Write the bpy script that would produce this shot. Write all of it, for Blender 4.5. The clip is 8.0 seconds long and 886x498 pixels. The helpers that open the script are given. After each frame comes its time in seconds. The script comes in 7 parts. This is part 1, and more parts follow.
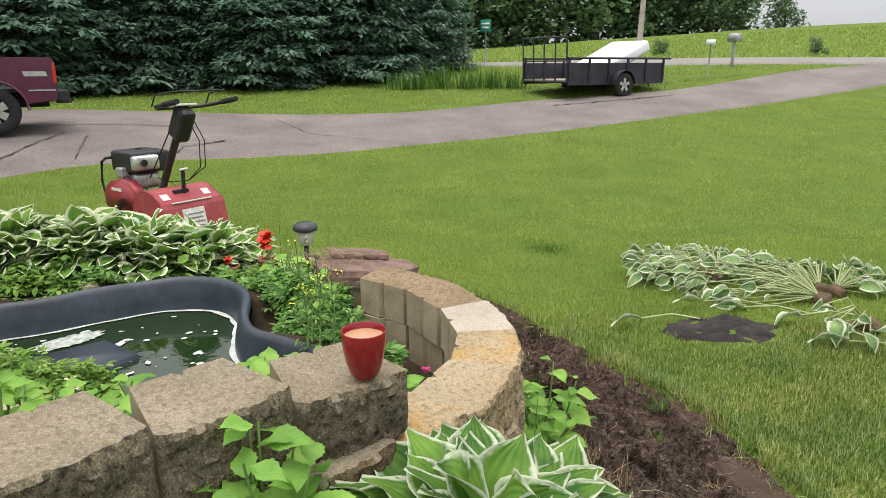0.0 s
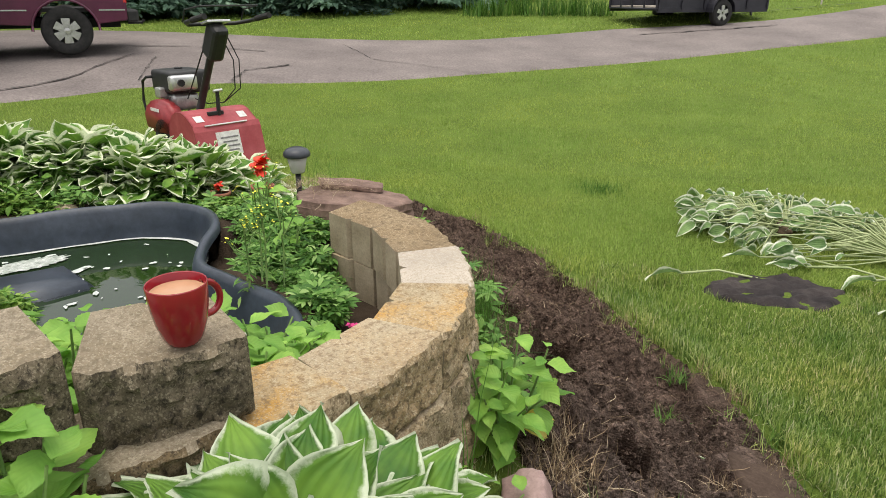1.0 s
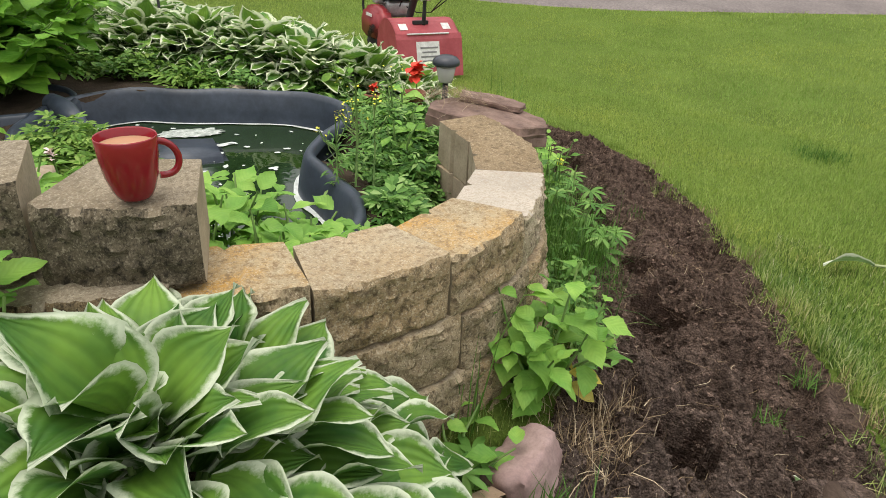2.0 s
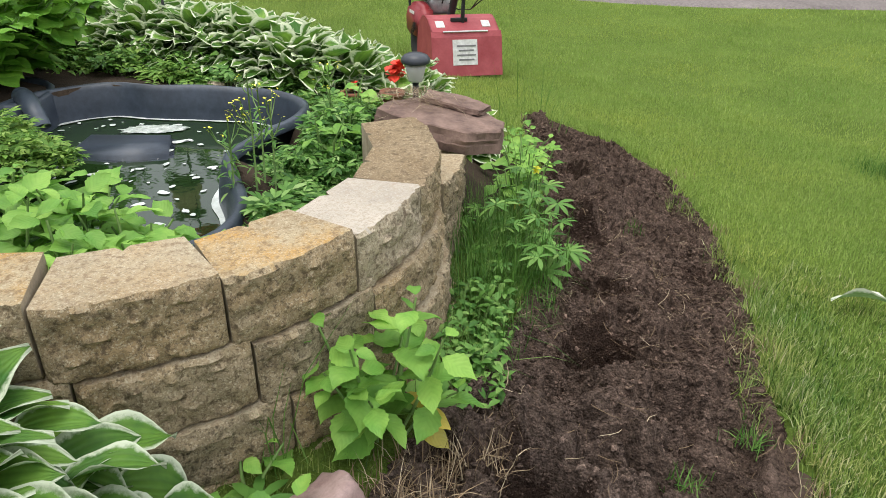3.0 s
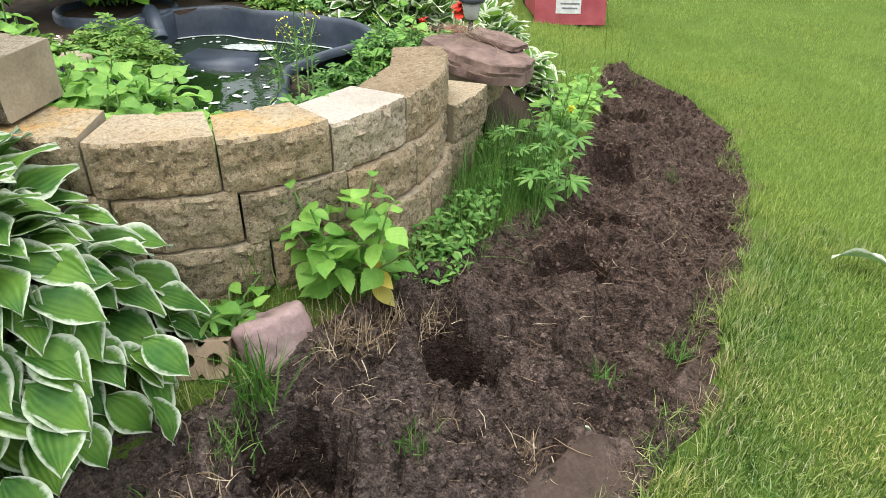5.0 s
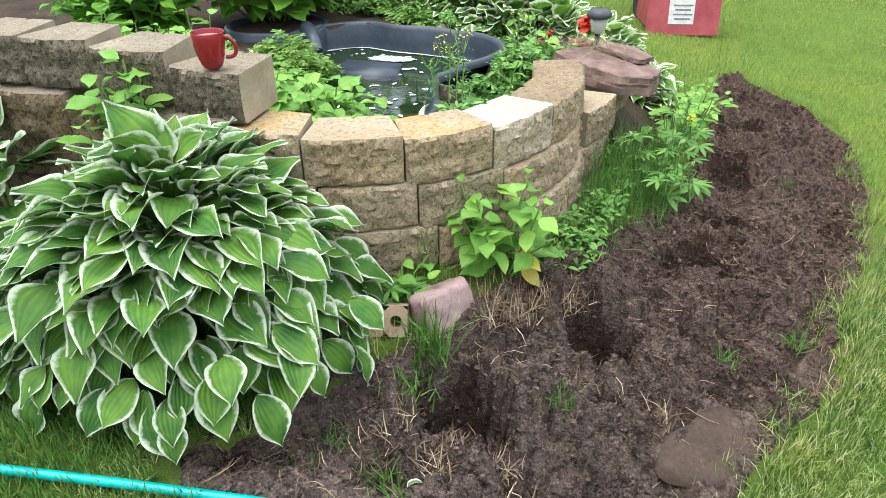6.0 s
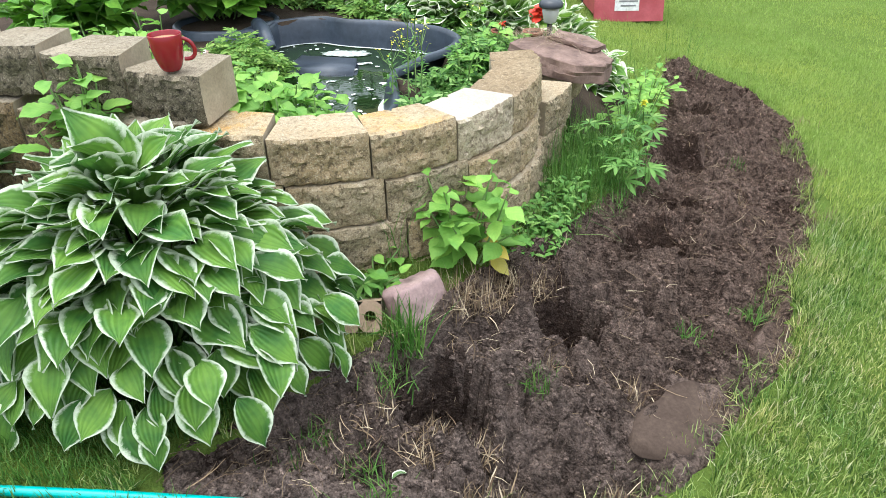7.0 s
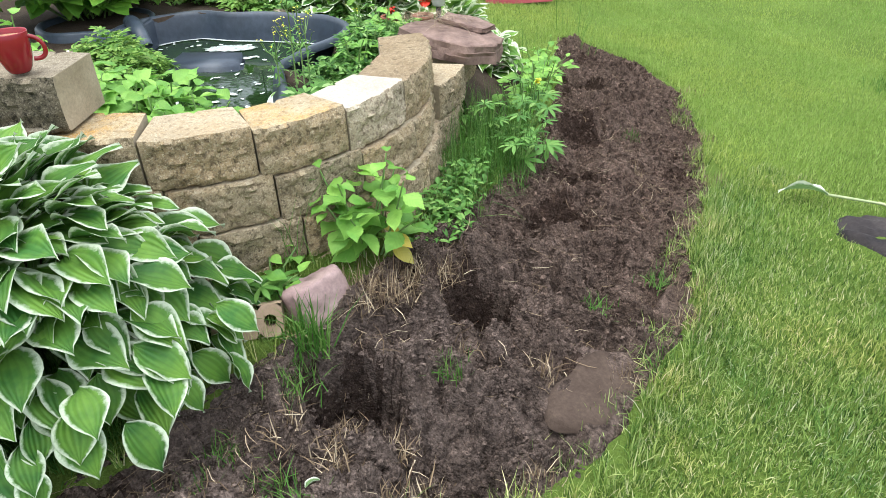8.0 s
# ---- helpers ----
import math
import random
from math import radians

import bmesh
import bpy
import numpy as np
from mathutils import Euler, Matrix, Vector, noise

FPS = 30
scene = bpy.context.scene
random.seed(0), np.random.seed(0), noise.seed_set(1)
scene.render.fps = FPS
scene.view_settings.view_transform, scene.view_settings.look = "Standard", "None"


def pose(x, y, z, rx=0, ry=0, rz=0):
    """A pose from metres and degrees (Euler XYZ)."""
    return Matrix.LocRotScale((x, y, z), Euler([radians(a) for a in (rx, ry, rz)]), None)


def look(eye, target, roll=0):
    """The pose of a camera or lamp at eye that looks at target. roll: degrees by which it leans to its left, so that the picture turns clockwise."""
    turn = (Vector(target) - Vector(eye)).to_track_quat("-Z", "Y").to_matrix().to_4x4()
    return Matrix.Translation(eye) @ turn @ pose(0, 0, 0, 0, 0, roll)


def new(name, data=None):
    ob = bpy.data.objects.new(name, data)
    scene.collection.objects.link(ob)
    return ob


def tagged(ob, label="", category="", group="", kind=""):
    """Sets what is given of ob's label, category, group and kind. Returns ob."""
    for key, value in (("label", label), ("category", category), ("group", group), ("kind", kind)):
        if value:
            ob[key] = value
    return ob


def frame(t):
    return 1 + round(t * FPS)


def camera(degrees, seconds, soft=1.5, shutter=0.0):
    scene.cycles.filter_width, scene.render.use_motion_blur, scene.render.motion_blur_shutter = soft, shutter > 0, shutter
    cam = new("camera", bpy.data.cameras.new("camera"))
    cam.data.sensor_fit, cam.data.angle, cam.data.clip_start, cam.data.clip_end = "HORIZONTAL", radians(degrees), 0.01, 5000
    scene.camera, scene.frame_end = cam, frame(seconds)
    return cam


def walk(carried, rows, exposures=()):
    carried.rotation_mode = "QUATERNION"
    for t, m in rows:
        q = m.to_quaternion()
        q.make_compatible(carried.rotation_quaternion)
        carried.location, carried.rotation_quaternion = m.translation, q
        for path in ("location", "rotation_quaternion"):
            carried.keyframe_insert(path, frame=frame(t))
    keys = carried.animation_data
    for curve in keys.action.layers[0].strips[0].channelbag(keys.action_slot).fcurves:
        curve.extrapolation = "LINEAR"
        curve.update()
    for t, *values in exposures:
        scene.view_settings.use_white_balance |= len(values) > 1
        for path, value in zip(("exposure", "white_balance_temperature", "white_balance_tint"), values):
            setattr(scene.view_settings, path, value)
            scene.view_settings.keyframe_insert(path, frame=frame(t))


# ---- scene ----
cam = camera(67.7, 8.0, soft=0.5)
PATH = [
    (0, (0.227, -0.033, 1.447), (0.02, 1.883, 0.912), -0.2),
    (0.5, (0.404, 0.12, 1.404), (-0.037, 1.948, 0.72), -3.2),
    (1, (0.548, 0.391, 1.344), (0.11, 2.204, 0.623), 0.2),
    (1.5, (0.695, 0.536, 1.309), (0.147, 2.271, 0.479), 2.8),
    (1.7, (0.772, 0.563, 1.282), (0.033, 2.204, 0.408), 3.3),
    (2.8, (1.154, 1.106, 1.237), (-0.049, 2.396, 0.295), 1.8),
    (3, (1.224, 1.183, 1.232), (0.015, 2.481, 0.308), 1.3),
    (3.5, (1.418, 1.3, 1.274), (0.036, 2.445, 0.393), 2.2),
    (4, (1.476, 1.475, 1.274), (0.127, 2.726, 0.491), 4.4),
    (4.5, (1.631, 1.442, 1.261), (0.341, 2.718, 0.418), 1.3),
    (5, (1.804, 1.28, 1.267), (0.397, 2.238, 0.217), 1.8),
    (5.2, (1.839, 1.214, 1.271), (0.339, 1.994, 0.202), 0.1),
    (6.3, (1.971, 0.903, 1.383), (0.428, 1.651, 0.354), -0.3),
    (6.5, (1.976, 0.888, 1.35), (0.453, 1.704, 0.342), 0.4),
    (7, (1.948, 0.918, 1.384), (0.48, 1.768, 0.324), -0.9),
    (7.5, (1.958, 0.971, 1.359), (0.576, 1.926, 0.274), -2.4),
    (8, (1.941, 0.99, 1.344), (0.622, 2.031, 0.259), -1.6),
]
EXPOSURES = [(0, 0.04, 6800, 10), (1.5, -0.04, 6950, 10), (3, 0.06, 6500, 8.5), (4, 0.3, 6350, 8.5), (5, 0.42, 6350, 8), (6.5, 0.66, 6000, 7), (8, 0.62, 6050, 6.5)]
walk(cam, [(t, look(eye, target, roll)) for t, eye, target, roll in PATH], EXPOSURES)

# ---- world and sun: a bright overcast sky ----
world = bpy.data.worlds.new("world")
scene.world = world
world.use_nodes = True
wn = world.node_tree
sky = wn.nodes.new("ShaderNodeTexSky")
sky.sky_type = 'NISHITA'
sky.sun_disc = False
sky.sun_elevation = radians(80)
sky.sun_rotation = radians(200)
sky.air_density, sky.dust_density, sky.ozone_density = 1.0, 6.0, 1.0
flat = wn.nodes.new("ShaderNodeMix")
flat.data_type = 'RGBA'
flat.inputs[0].default_value = 0.8
# cloud, brighter overhead than at the horizon
where = wn.nodes.new("ShaderNodeTexCoord")
height = wn.nodes.new("ShaderNodeSeparateXYZ")
cloud = wn.nodes.new("ShaderNodeMix")
cloud.data_type = 'RGBA'
cloud.inputs[6].default_value = (4.3, 4.5, 4.9, 1)
cloud.inputs[7].default_value = (16.0, 16.3, 16.8, 1)
wn.links.new(where.outputs["Generated"], height.inputs[0])
wn.links.new(height.outputs[2], cloud.inputs[0])
wn.links.new(cloud.outputs[2], flat.inputs[7])
wn.links.new(sky.outputs[0], flat.inputs[6])
wn.links.new(flat.outputs[2], wn.nodes["Background"].inputs[0])
wn.nodes["Background"].inputs[1].default_value = 0.15
sun_data = bpy.data.lights.new("sun", 'SUN')
sun_data.energy, sun_data.angle, sun_data.color = 1.4, radians(40), (1.0, 0.97, 0.92)
sun = new("sun", sun_data)
sun.matrix_world = look((-0.9, -1.8, 12), (0, 0, 0))

# ---- materials ----


def nodes_of(name, rough=0.8, metal=0.0, spec=0.4):
    m = bpy.data.materials.new(name)
    m.use_nodes = True
    t = m.node_tree
    b = t.nodes["Principled BSDF"]
    b.inputs["Roughness"].default_value = rough
    b.inputs["Metallic"].default_value = metal
    b.inputs["Specular IOR Level"].default_value = spec
    return m, t, b


def coords(t, shift=True):
    """Object coordinates, shifted by each object's random number."""
    c = t.nodes.new("ShaderNodeTexCoord")
    if not shift:
        return c.outputs["Object"]
    info = t.nodes.new("ShaderNodeObjectInfo")
    mul = t.nodes.new("ShaderNodeMath")
    mul.operation = 'MULTIPLY'
    mul.inputs[1].default_value = 37.0
    add = t.nodes.new("ShaderNodeVectorMath")
    t.links.new(info.outputs["Random"], mul.inputs[0])
    t.links.new(c.outputs["Object"], add.inputs[0])
    t.links.new(mul.outputs[0], add.inputs[1])
    return add.outputs[0]


def noise_node(t, vec, scale, detail=4.0, rough=0.6, distort=0.0):
    n = t.nodes.new("ShaderNodeTexNoise")
    n.inputs["Scale"].default_value = scale
    n.inputs["Detail"].default_value = detail
    n.inputs["Roughness"].default_value = rough
    n.inputs["Distortion"].default_value = distort
    t.links.new(vec, n.inputs["Vector"])
    return n.outputs["Fac"]


def ramp(t, fac, stops):
    r = t.nodes.new("ShaderNodeValToRGB")
    e = r.color_ramp.elements
    while len(e) < len(stops):
        e.new(0.5)
    for el, (p, c) in zip(e, stops):
        el.position = p
        el.color = (*c, 1) if len(c) == 3 else c
    t.links.new(fac, r.inputs[0])
    return r.outputs[0]


def mix(t, fac, a, b, kind='MIX'):
    m = t.nodes.new("ShaderNodeMix")
    m.data_type, m.blend_type = 'RGBA', kind
    for i, v in ((0, fac), (6, a), (7, b)):
        if isinstance(v, (int, float)):
            m.inputs[i].default_value = v
        elif isinstance(v, tuple):
            m.inputs[i].default_value = (*v, 1)
        else:
            t.links.new(v, m.inputs[i])
    return m.outputs[2]


def bump(t, b, height, strength, distance):
    n = t.nodes.new("ShaderNodeBump")
    n.inputs["Strength"].default_value = strength
    n.inputs["Distance"].default_value = distance
    t.links.new(height, n.inputs["Height"])
    t.links.new(n.outputs[0], b.inputs["Normal"])


def surf(name, dark, light, scale, fine, rough=0.8, relief=0.3, depth=0.002, metal=0.0, spec=0.4, grain=0.35):
    """A surface of two colours in soft blotches with finer grain and relief on it."""
    m, t, b = nodes_of(name, rough, metal, spec)
    v = coords(t)
    big = noise_node(t, v, scale, 5)
    small = noise_node(t, v, fine, 6, 0.7)
    col = ramp(t, big, [(0.32, dark), (0.68, light)])
    g = ramp(t, small, [(0.25, (0.45, 0.45, 0.45)), (0.75, (1.35, 1.35, 1.35))])
    t.links.new(mix(t, grain, col, mix(t, 1.0, col, g, 'MULTIPLY')), b.inputs["Base Color"])
    if relief:
        bump(t, b, small, relief, depth)
    return m


def scaled(c, k):
    return tuple(x * k for x in c)


def block_material(name, base, pale, pit, stain=None, amount=0.75):
    """Concrete of sandy aggregate: grains of differing shade, dark pits, and stains if given."""
    m, t, b = nodes_of(name, 0.93, 0, 0.2)
    v = coords(t)
    cell = t.nodes.new("ShaderNodeTexVoronoi")
    cell.inputs["Scale"].default_value = 330
    t.links.new(v, cell.inputs["Vector"])
    tone = t.nodes.new("ShaderNodeSeparateColor")
    t.links.new(cell.outputs["Color"], tone.inputs[0])
    mid = noise_node(t, v, 62, 5, 0.7)
    fine = noise_node(t, v, 160, 4, 0.8)
    big = noise_node(t, v, 6, 4)
    col = mix(t, ramp(t, big, [(0.3, (0, 0, 0)), (0.7, (1, 1, 1))]), scaled(base, 0.8), scaled(base, 1.18))
    if stain:
        st = noise_node(t, v, 5.5, 5, 0.65)
        col = mix(t, ramp(t, st, [(0.42, (0, 0, 0)), (0.64, (amount, amount, amount))]), col, stain)
    col = mix(t, ramp(t, tone.outputs[0], [(0.66, (0, 0, 0)), (0.95, (0.6, 0.6, 0.6))]), col, pale)
    col = mix(t, ramp(t, tone.outputs[1], [(0.76, (0, 0, 0)), (0.97, (0.5, 0.5, 0.5))]), col, scaled(base, 0.55))
    col = mix(t, ramp(t, mid, [(0.36, (0.9, 0.9, 0.9)), (0.5, (0, 0, 0))]), col, pit)
    col = mix(t, ramp(t, fine, [(0.36, (0.8, 0.8, 0.8)), (0.46, (0, 0, 0))]), col, pit)
    t.links.new(col, b.inputs["Base Color"])
    bump(t, b, mix(t, 0.6, fine, mid), 1.0, 0.008)
    return m


def leaf_material(name, inner, inner2, margin=None, rough=0.42, vein=(0.5, 0.5, 0.5), edge=0.515, thin=0.25):
    """A leaf: veins along its length, a pale margin if given, light passing through."""
    m, t, b = nodes_of(name, rough, 0, 0.26)
    uv = t.nodes.new("ShaderNodeUVMap")
    sep = t.nodes.new("ShaderNodeSeparateXYZ")
    t.links.new(uv.outputs[0], sep.inputs[0])
    v = coords(t)
    info = t.nodes.new("ShaderNodeObjectInfo")
    blotch = noise_node(t, v, 9, 4)
    col = mix(t, ramp(t, blotch, [(0.35, (0, 0, 0)), (0.65, (1, 1, 1))]), inner, inner2)
    vary = ramp(t, info.outputs["Random"], [(0.0, (0.72, 0.78, 0.7)), (1.0, (1.3, 1.22, 1.15))])
    col = mix(t, 1.0, col, vary, 'MULTIPLY')
    wave = t.nodes.new("ShaderNodeMath")
    wave.operation = 'MULTIPLY'
    wave.inputs[1].default_value = 44.0
    if margin:
        t.links.new(sep.outputs[0], wave.inputs[0])
    else:
        # side veins that slant from the midrib
        side = t.nodes.new("ShaderNodeMath")
        side.operation = 'SUBTRACT'
        side.inputs[1].default_value = 0.5
        t.links.new(sep.outputs[0], side.inputs[0])
        far = t.nodes.new("ShaderNodeMath")
        far.operation = 'ABSOLUTE'
        t.links.new(side.outputs[0], far.inputs[0])
        slant = t.nodes.new("ShaderNodeMath")
        slant.operation = 'MULTIPLY_ADD'
        slant.inputs[1].default_value = -0.7
        t.links.new(far.outputs[0], slant.inputs[0])
        t.links.new(sep.outputs[1], slant.inputs[2])
        t.links.new(slant.outputs[0], wave.inputs[0])
    sine = t.nodes.new("ShaderNodeMath")
    sine.operation = 'SINE'
    t.links.new(wave.outputs[0], sine.inputs[0])
    vf = t.nodes.new("ShaderNodeMath")
    vf.operation = 'MULTIPLY_ADD'
    vf.inputs[1].default_value, vf.inputs[2].default_value = 0.5, 0.5
    t.links.new(sine.outputs[0], vf.inputs[0])
    col = mix(t, 0.26 if margin else 0.1, col, mix(t, 1.0, col, ramp(t, vf.outputs[0], [(0.0, vein), (0.5, (1, 1, 1))]), 'MULTIPLY'))
    if margin:
        off = t.nodes.new("ShaderNodeMath")
        off.operation = 'SUBTRACT'
        off.inputs[1].default_value = 0.5
        t.links.new(sep.outputs[0], off.inputs[0])
        ab = t.nodes.new("ShaderNodeMath")
        ab.operation = 'ABSOLUTE'
        t.links.new(off.outputs[0], ab.inputs[0])
        streak = noise_node(t, v, 55, 4, 0.7)
        jag = t.nodes.new("ShaderNodeMath")
        jag.operation = 'MULTIPLY_ADD'
        jag.inputs[1].default_value = 0.3
        t.links.new(streak, jag.inputs[0])
        t.links.new(ab.outputs[0], jag.inputs[2])
        tip = t.nodes.new("ShaderNodeMath")
        tip.operation = 'POWER'
        tip.inputs[1].default_value = 9.0
        t.links.new(sep.outputs[1], tip.inputs[0])
        tot = t.nodes.new("ShaderNodeMath")
        tot.operation = 'MULTIPLY_ADD'
        tot.inputs[1].default_value = 0.22
        t.links.new(tip.outputs[0], tot.inputs[0])
        t.links.new(jag.outputs[0], tot.inputs[2])
        col = mix(t, ramp(t, tot.outputs[0], [(edge - 0.07, (0, 0, 0)), (edge - 0.02, (0.45, 0.45, 0.45)), (edge + 0.035, (1, 1, 1))]), col, margin)
    t.links.new(col, b.inputs["Base Color"])
    bump(t, b, vf.outputs[0], 0.5 if margin else 0.3, 0.003 if margin else 0.0015)
    tr = t.nodes.new("ShaderNodeBsdfTranslucent")
    t.links.new(col, tr.inputs[0])
    ms = t.nodes.new("ShaderNodeMixShader")
    ms.inputs[0].default_value = thin
    t.links.new(b.outputs[0], ms.inputs[1])
    t.links.new(tr.outputs[0], ms.inputs[2])
    t.links.new(ms.outputs[0], t.nodes["Material Output"].inputs[0])
    return m


def island_material(name, stops, rough=0.6, thin=0.2, patch=None, patch_scale=1.0):
    """For blades, needles and small leaves joined in one mesh: each island has its own shade."""
    m, t, b = nodes_of(name, rough, 0, 0.25)
    g = t.nodes.new("ShaderNodeNewGeometry")
    col = ramp(t, g.outputs["Random Per Island"], stops)
    if patch:
        n = noise_node(t, coords(t, False), patch_scale, 4)
        col = mix(t, 1.0, col, ramp(t, n, patch), 'MULTIPLY')
    t.links.new(col, b.inputs["Base Color"])
    tr = t.nodes.new("ShaderNodeBsdfTranslucent")
    t.links.new(col, tr.inputs[0])
    ms = t.nodes.new("ShaderNodeMixShader")
    ms.inputs[0].default_value = thin
    t.links.new(b.outputs[0], ms.inputs[1])
    t.links.new(tr.outputs[0], ms.inputs[2])
    t.links.new(ms.outputs[0], t.nodes["Material Output"].inputs[0])
    return m


M_lawn = surf("lawn_soil", (0.105, 0.16, 0.028), (0.15, 0.22, 0.042), 1.5, 150, 0.95, 0.8, 0.02, grain=1.0, spec=0.1)
GRASS = [(0.0, (0.036, 0.08, 0.015)), (0.3, (0.14, 0.235, 0.043)), (0.65, (0.27, 0.365, 0.085)), (0.9, (0.48, 0.52, 0.2)), (1.0, (0.62, 0.58, 0.38))]
M_grass = island_material("grass_blades", GRASS, 0.55, 0.3, [(0.3, (0.62, 0.8, 0.72)), (0.5, (1.0, 1.0, 1.0)), (0.68, (1.32, 1.13, 1.1))], 2.6)
M_grass_far = island_material("far_grass_blades", [(0.0, (0.2, 0.3, 0.055)), (0.5, (0.29, 0.4, 0.085)), (1.0, (0.37, 0.46, 0.13))], 0.6, 0.3, [(0.3, (0.75, 0.86, 0.8)), (0.5, (1.0, 1.0, 1.0)), (0.7, (1.25, 1.1, 1.05))], 0.7)
M_tallgrass = island_material("tall_grass", [(0.0, (0.04, 0.11, 0.015)), (0.7, (0.11, 0.24, 0.04)), (1.0, (0.2, 0.3, 0.08))], 0.5, 0.3)
M_straw = island_material("straw", [(0.0, (0.1, 0.065, 0.04)), (0.7, (0.28, 0.2, 0.12)), (1.0, (0.52, 0.43, 0.3))], 0.8, 0.1)
def soil_material(name, dark, light):
    """Crumbly earth: moist and dry crumbs of differing shade, in patches, drier towards the open front."""
    m, t, b = nodes_of(name, 0.98, 0, 0.06)
    v = coords(t, False)
    geo = t.nodes.new("ShaderNodeNewGeometry")
    patch = noise_node(t, v, 4, 5, 0.65)
    mid = noise_node(t, v, 30, 4, 0.65, 0.8)
    fine = noise_node(t, v, 190, 4, 0.85, 0.4)
    cell = t.nodes.new("ShaderNodeTexVoronoi")
    cell.inputs["Scale"].default_value = 150
    cell.inputs["Randomness"].default_value = 1.0
    t.links.new(v, cell.inputs["Vector"])
    tone = t.nodes.new("ShaderNodeSeparateColor")
    t.links.new(cell.outputs["Color"], tone.inputs[0])
    col = mix(t, ramp(t, patch, [(0.32, (0, 0, 0)), (0.68, (1, 1, 1))]), dark, light)
    sep = t.nodes.new("ShaderNodeSeparateXYZ")
    t.links.new(v, sep.inputs[0])
    dry = t.nodes.new("ShaderNodeMapRange")
    dry.inputs[1].default_value, dry.inputs[2].default_value = 2.9, 1.7
    t.links.new(sep.outputs[1], dry.inputs[0])
    col = mix(t, dry.outputs[0], mix(t, 1.0, col, (1.04, 0.98, 0.94), 'MULTIPLY'), mix(t, 1.0, col, (1.0, 1.02, 1.05), 'MULTIPLY'))
    col = mix(t, 1.0, col, ramp(t, mid, [(0.36, (0.42, 0.41, 0.4)), (0.5, (0.98, 0.98, 0.98)), (0.66, (1.38, 1.37, 1.35))]), 'MULTIPLY')
    col = mix(t, 1.0, col, ramp(t, fine, [(0.34, (0.5, 0.5, 0.5)), (0.48, (1, 1, 1)), (0.7, (1.42, 1.41, 1.4))]), 'MULTIPLY')
    col = mix(t, 1.0, col, ramp(t, tone.outputs[0], [(0.0, (0.75, 0.75, 0.75)), (0.8, (1.1, 1.1, 1.1)), (1.0, (1.35, 1.33, 1.3))]), 'MULTIPLY')
    col = mix(t, 1.0, col, ramp(t, geo.outputs["Random Per Island"], [(0.0, (0.6, 0.6, 0.6)), (0.9, (1.05, 1.04, 1.03)), (1.0, (1.35, 1.32, 1.3))]), 'MULTIPLY')
    t.links.new(col, b.inputs["Base Color"])
    h = mix(t, 0.5, mix(t, 0.5, fine, mid), cell.outputs["Distance"], 'SUBTRACT')
    bump(t, b, h, 1.0, 0.02)
    return m


M_soil = soil_material("dug_soil", (0.123, 0.09, 0.073), (0.214, 0.161, 0.135))
# darker copy of the dug soil: dampness and the holes' shade in one colour
M_moist_shade = soil_material("moist_shaded_subsoil", (0.068, 0.047, 0.038), (0.115, 0.081, 0.065))
M_smoothsoil = surf("smooth_soil", (0.065, 0.046, 0.036), (0.1, 0.072, 0.056), 14, 90, 0.97, 0.6, 0.005, spec=0.05, grain=0.6)
M_bedsoil = surf("bed_soil", (0.03, 0.022, 0.015), (0.07, 0.05, 0.035), 6, 80, 0.97, 0.8, 0.01, spec=0.12)
M_asphalt = surf("asphalt", (0.165, 0.142, 0.136), (0.245, 0.212, 0.2), 0.8, 26, 0.95, 0.6, 0.012, spec=0.2, grain=0.85)
M_concrete = surf("pale_concrete", (0.36, 0.34, 0.31), (0.45, 0.43, 0.4), 0.7, 80, 0.9, 0.2, 0.003)
M_road = surf("worn_road", (0.2, 0.19, 0.17), (0.27, 0.255, 0.235), 0.7, 60, 0.9, 0.2, 0.003)
M_crack = surf("crack_tar", (0.03, 0.028, 0.028), (0.06, 0.055, 0.05), 4, 60, 0.95, 0.2)
M_face = block_material("split_face", (0.365, 0.285, 0.18), (0.62, 0.53, 0.38), (0.115, 0.082, 0.05), (0.4, 0.25, 0.11), 0.4)
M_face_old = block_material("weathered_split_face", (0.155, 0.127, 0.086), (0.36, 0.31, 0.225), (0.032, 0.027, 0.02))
M_top = block_material("sandy_top", (0.41, 0.343, 0.235), (0.56, 0.49, 0.37), (0.24, 0.175, 0.11), (0.41, 0.27, 0.13), 0.55)
M_top_orange = block_material("orange_stained_top", (0.41, 0.33, 0.21), (0.56, 0.48, 0.35), (0.24, 0.165, 0.09), (0.5, 0.28, 0.07), 0.95)
M_top_white = block_material("pale_top", (0.47, 0.415, 0.345), (0.53, 0.475, 0.4), (0.38, 0.32, 0.25))
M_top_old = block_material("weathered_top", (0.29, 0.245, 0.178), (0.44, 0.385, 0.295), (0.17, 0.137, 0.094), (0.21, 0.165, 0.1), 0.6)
M_top_brown = block_material("brown_weathered_top", (0.285, 0.215, 0.132), (0.47, 0.38, 0.26), (0.14, 0.1, 0.06), (0.2, 0.135, 0.07), 0.7)
M_face_mid = block_material("aged_split_face", (0.29, 0.232, 0.15), (0.52, 0.445, 0.32), (0.075, 0.057, 0.037), (0.3, 0.2, 0.1), 0.4)
# lower courses: shade put into a darker face colour, plus orange-brown stains
M_face_shaded = block_material("shaded_split_face", (0.15, 0.112, 0.066), (0.3, 0.24, 0.16), (0.03, 0.023, 0.015), (0.2, 0.12, 0.045), 0.5)
M_face_pale = block_material("pale_split_face", (0.47, 0.39, 0.28), (0.66, 0.58, 0.45), (0.17, 0.125, 0.085), (0.42, 0.29, 0.15), 0.3)
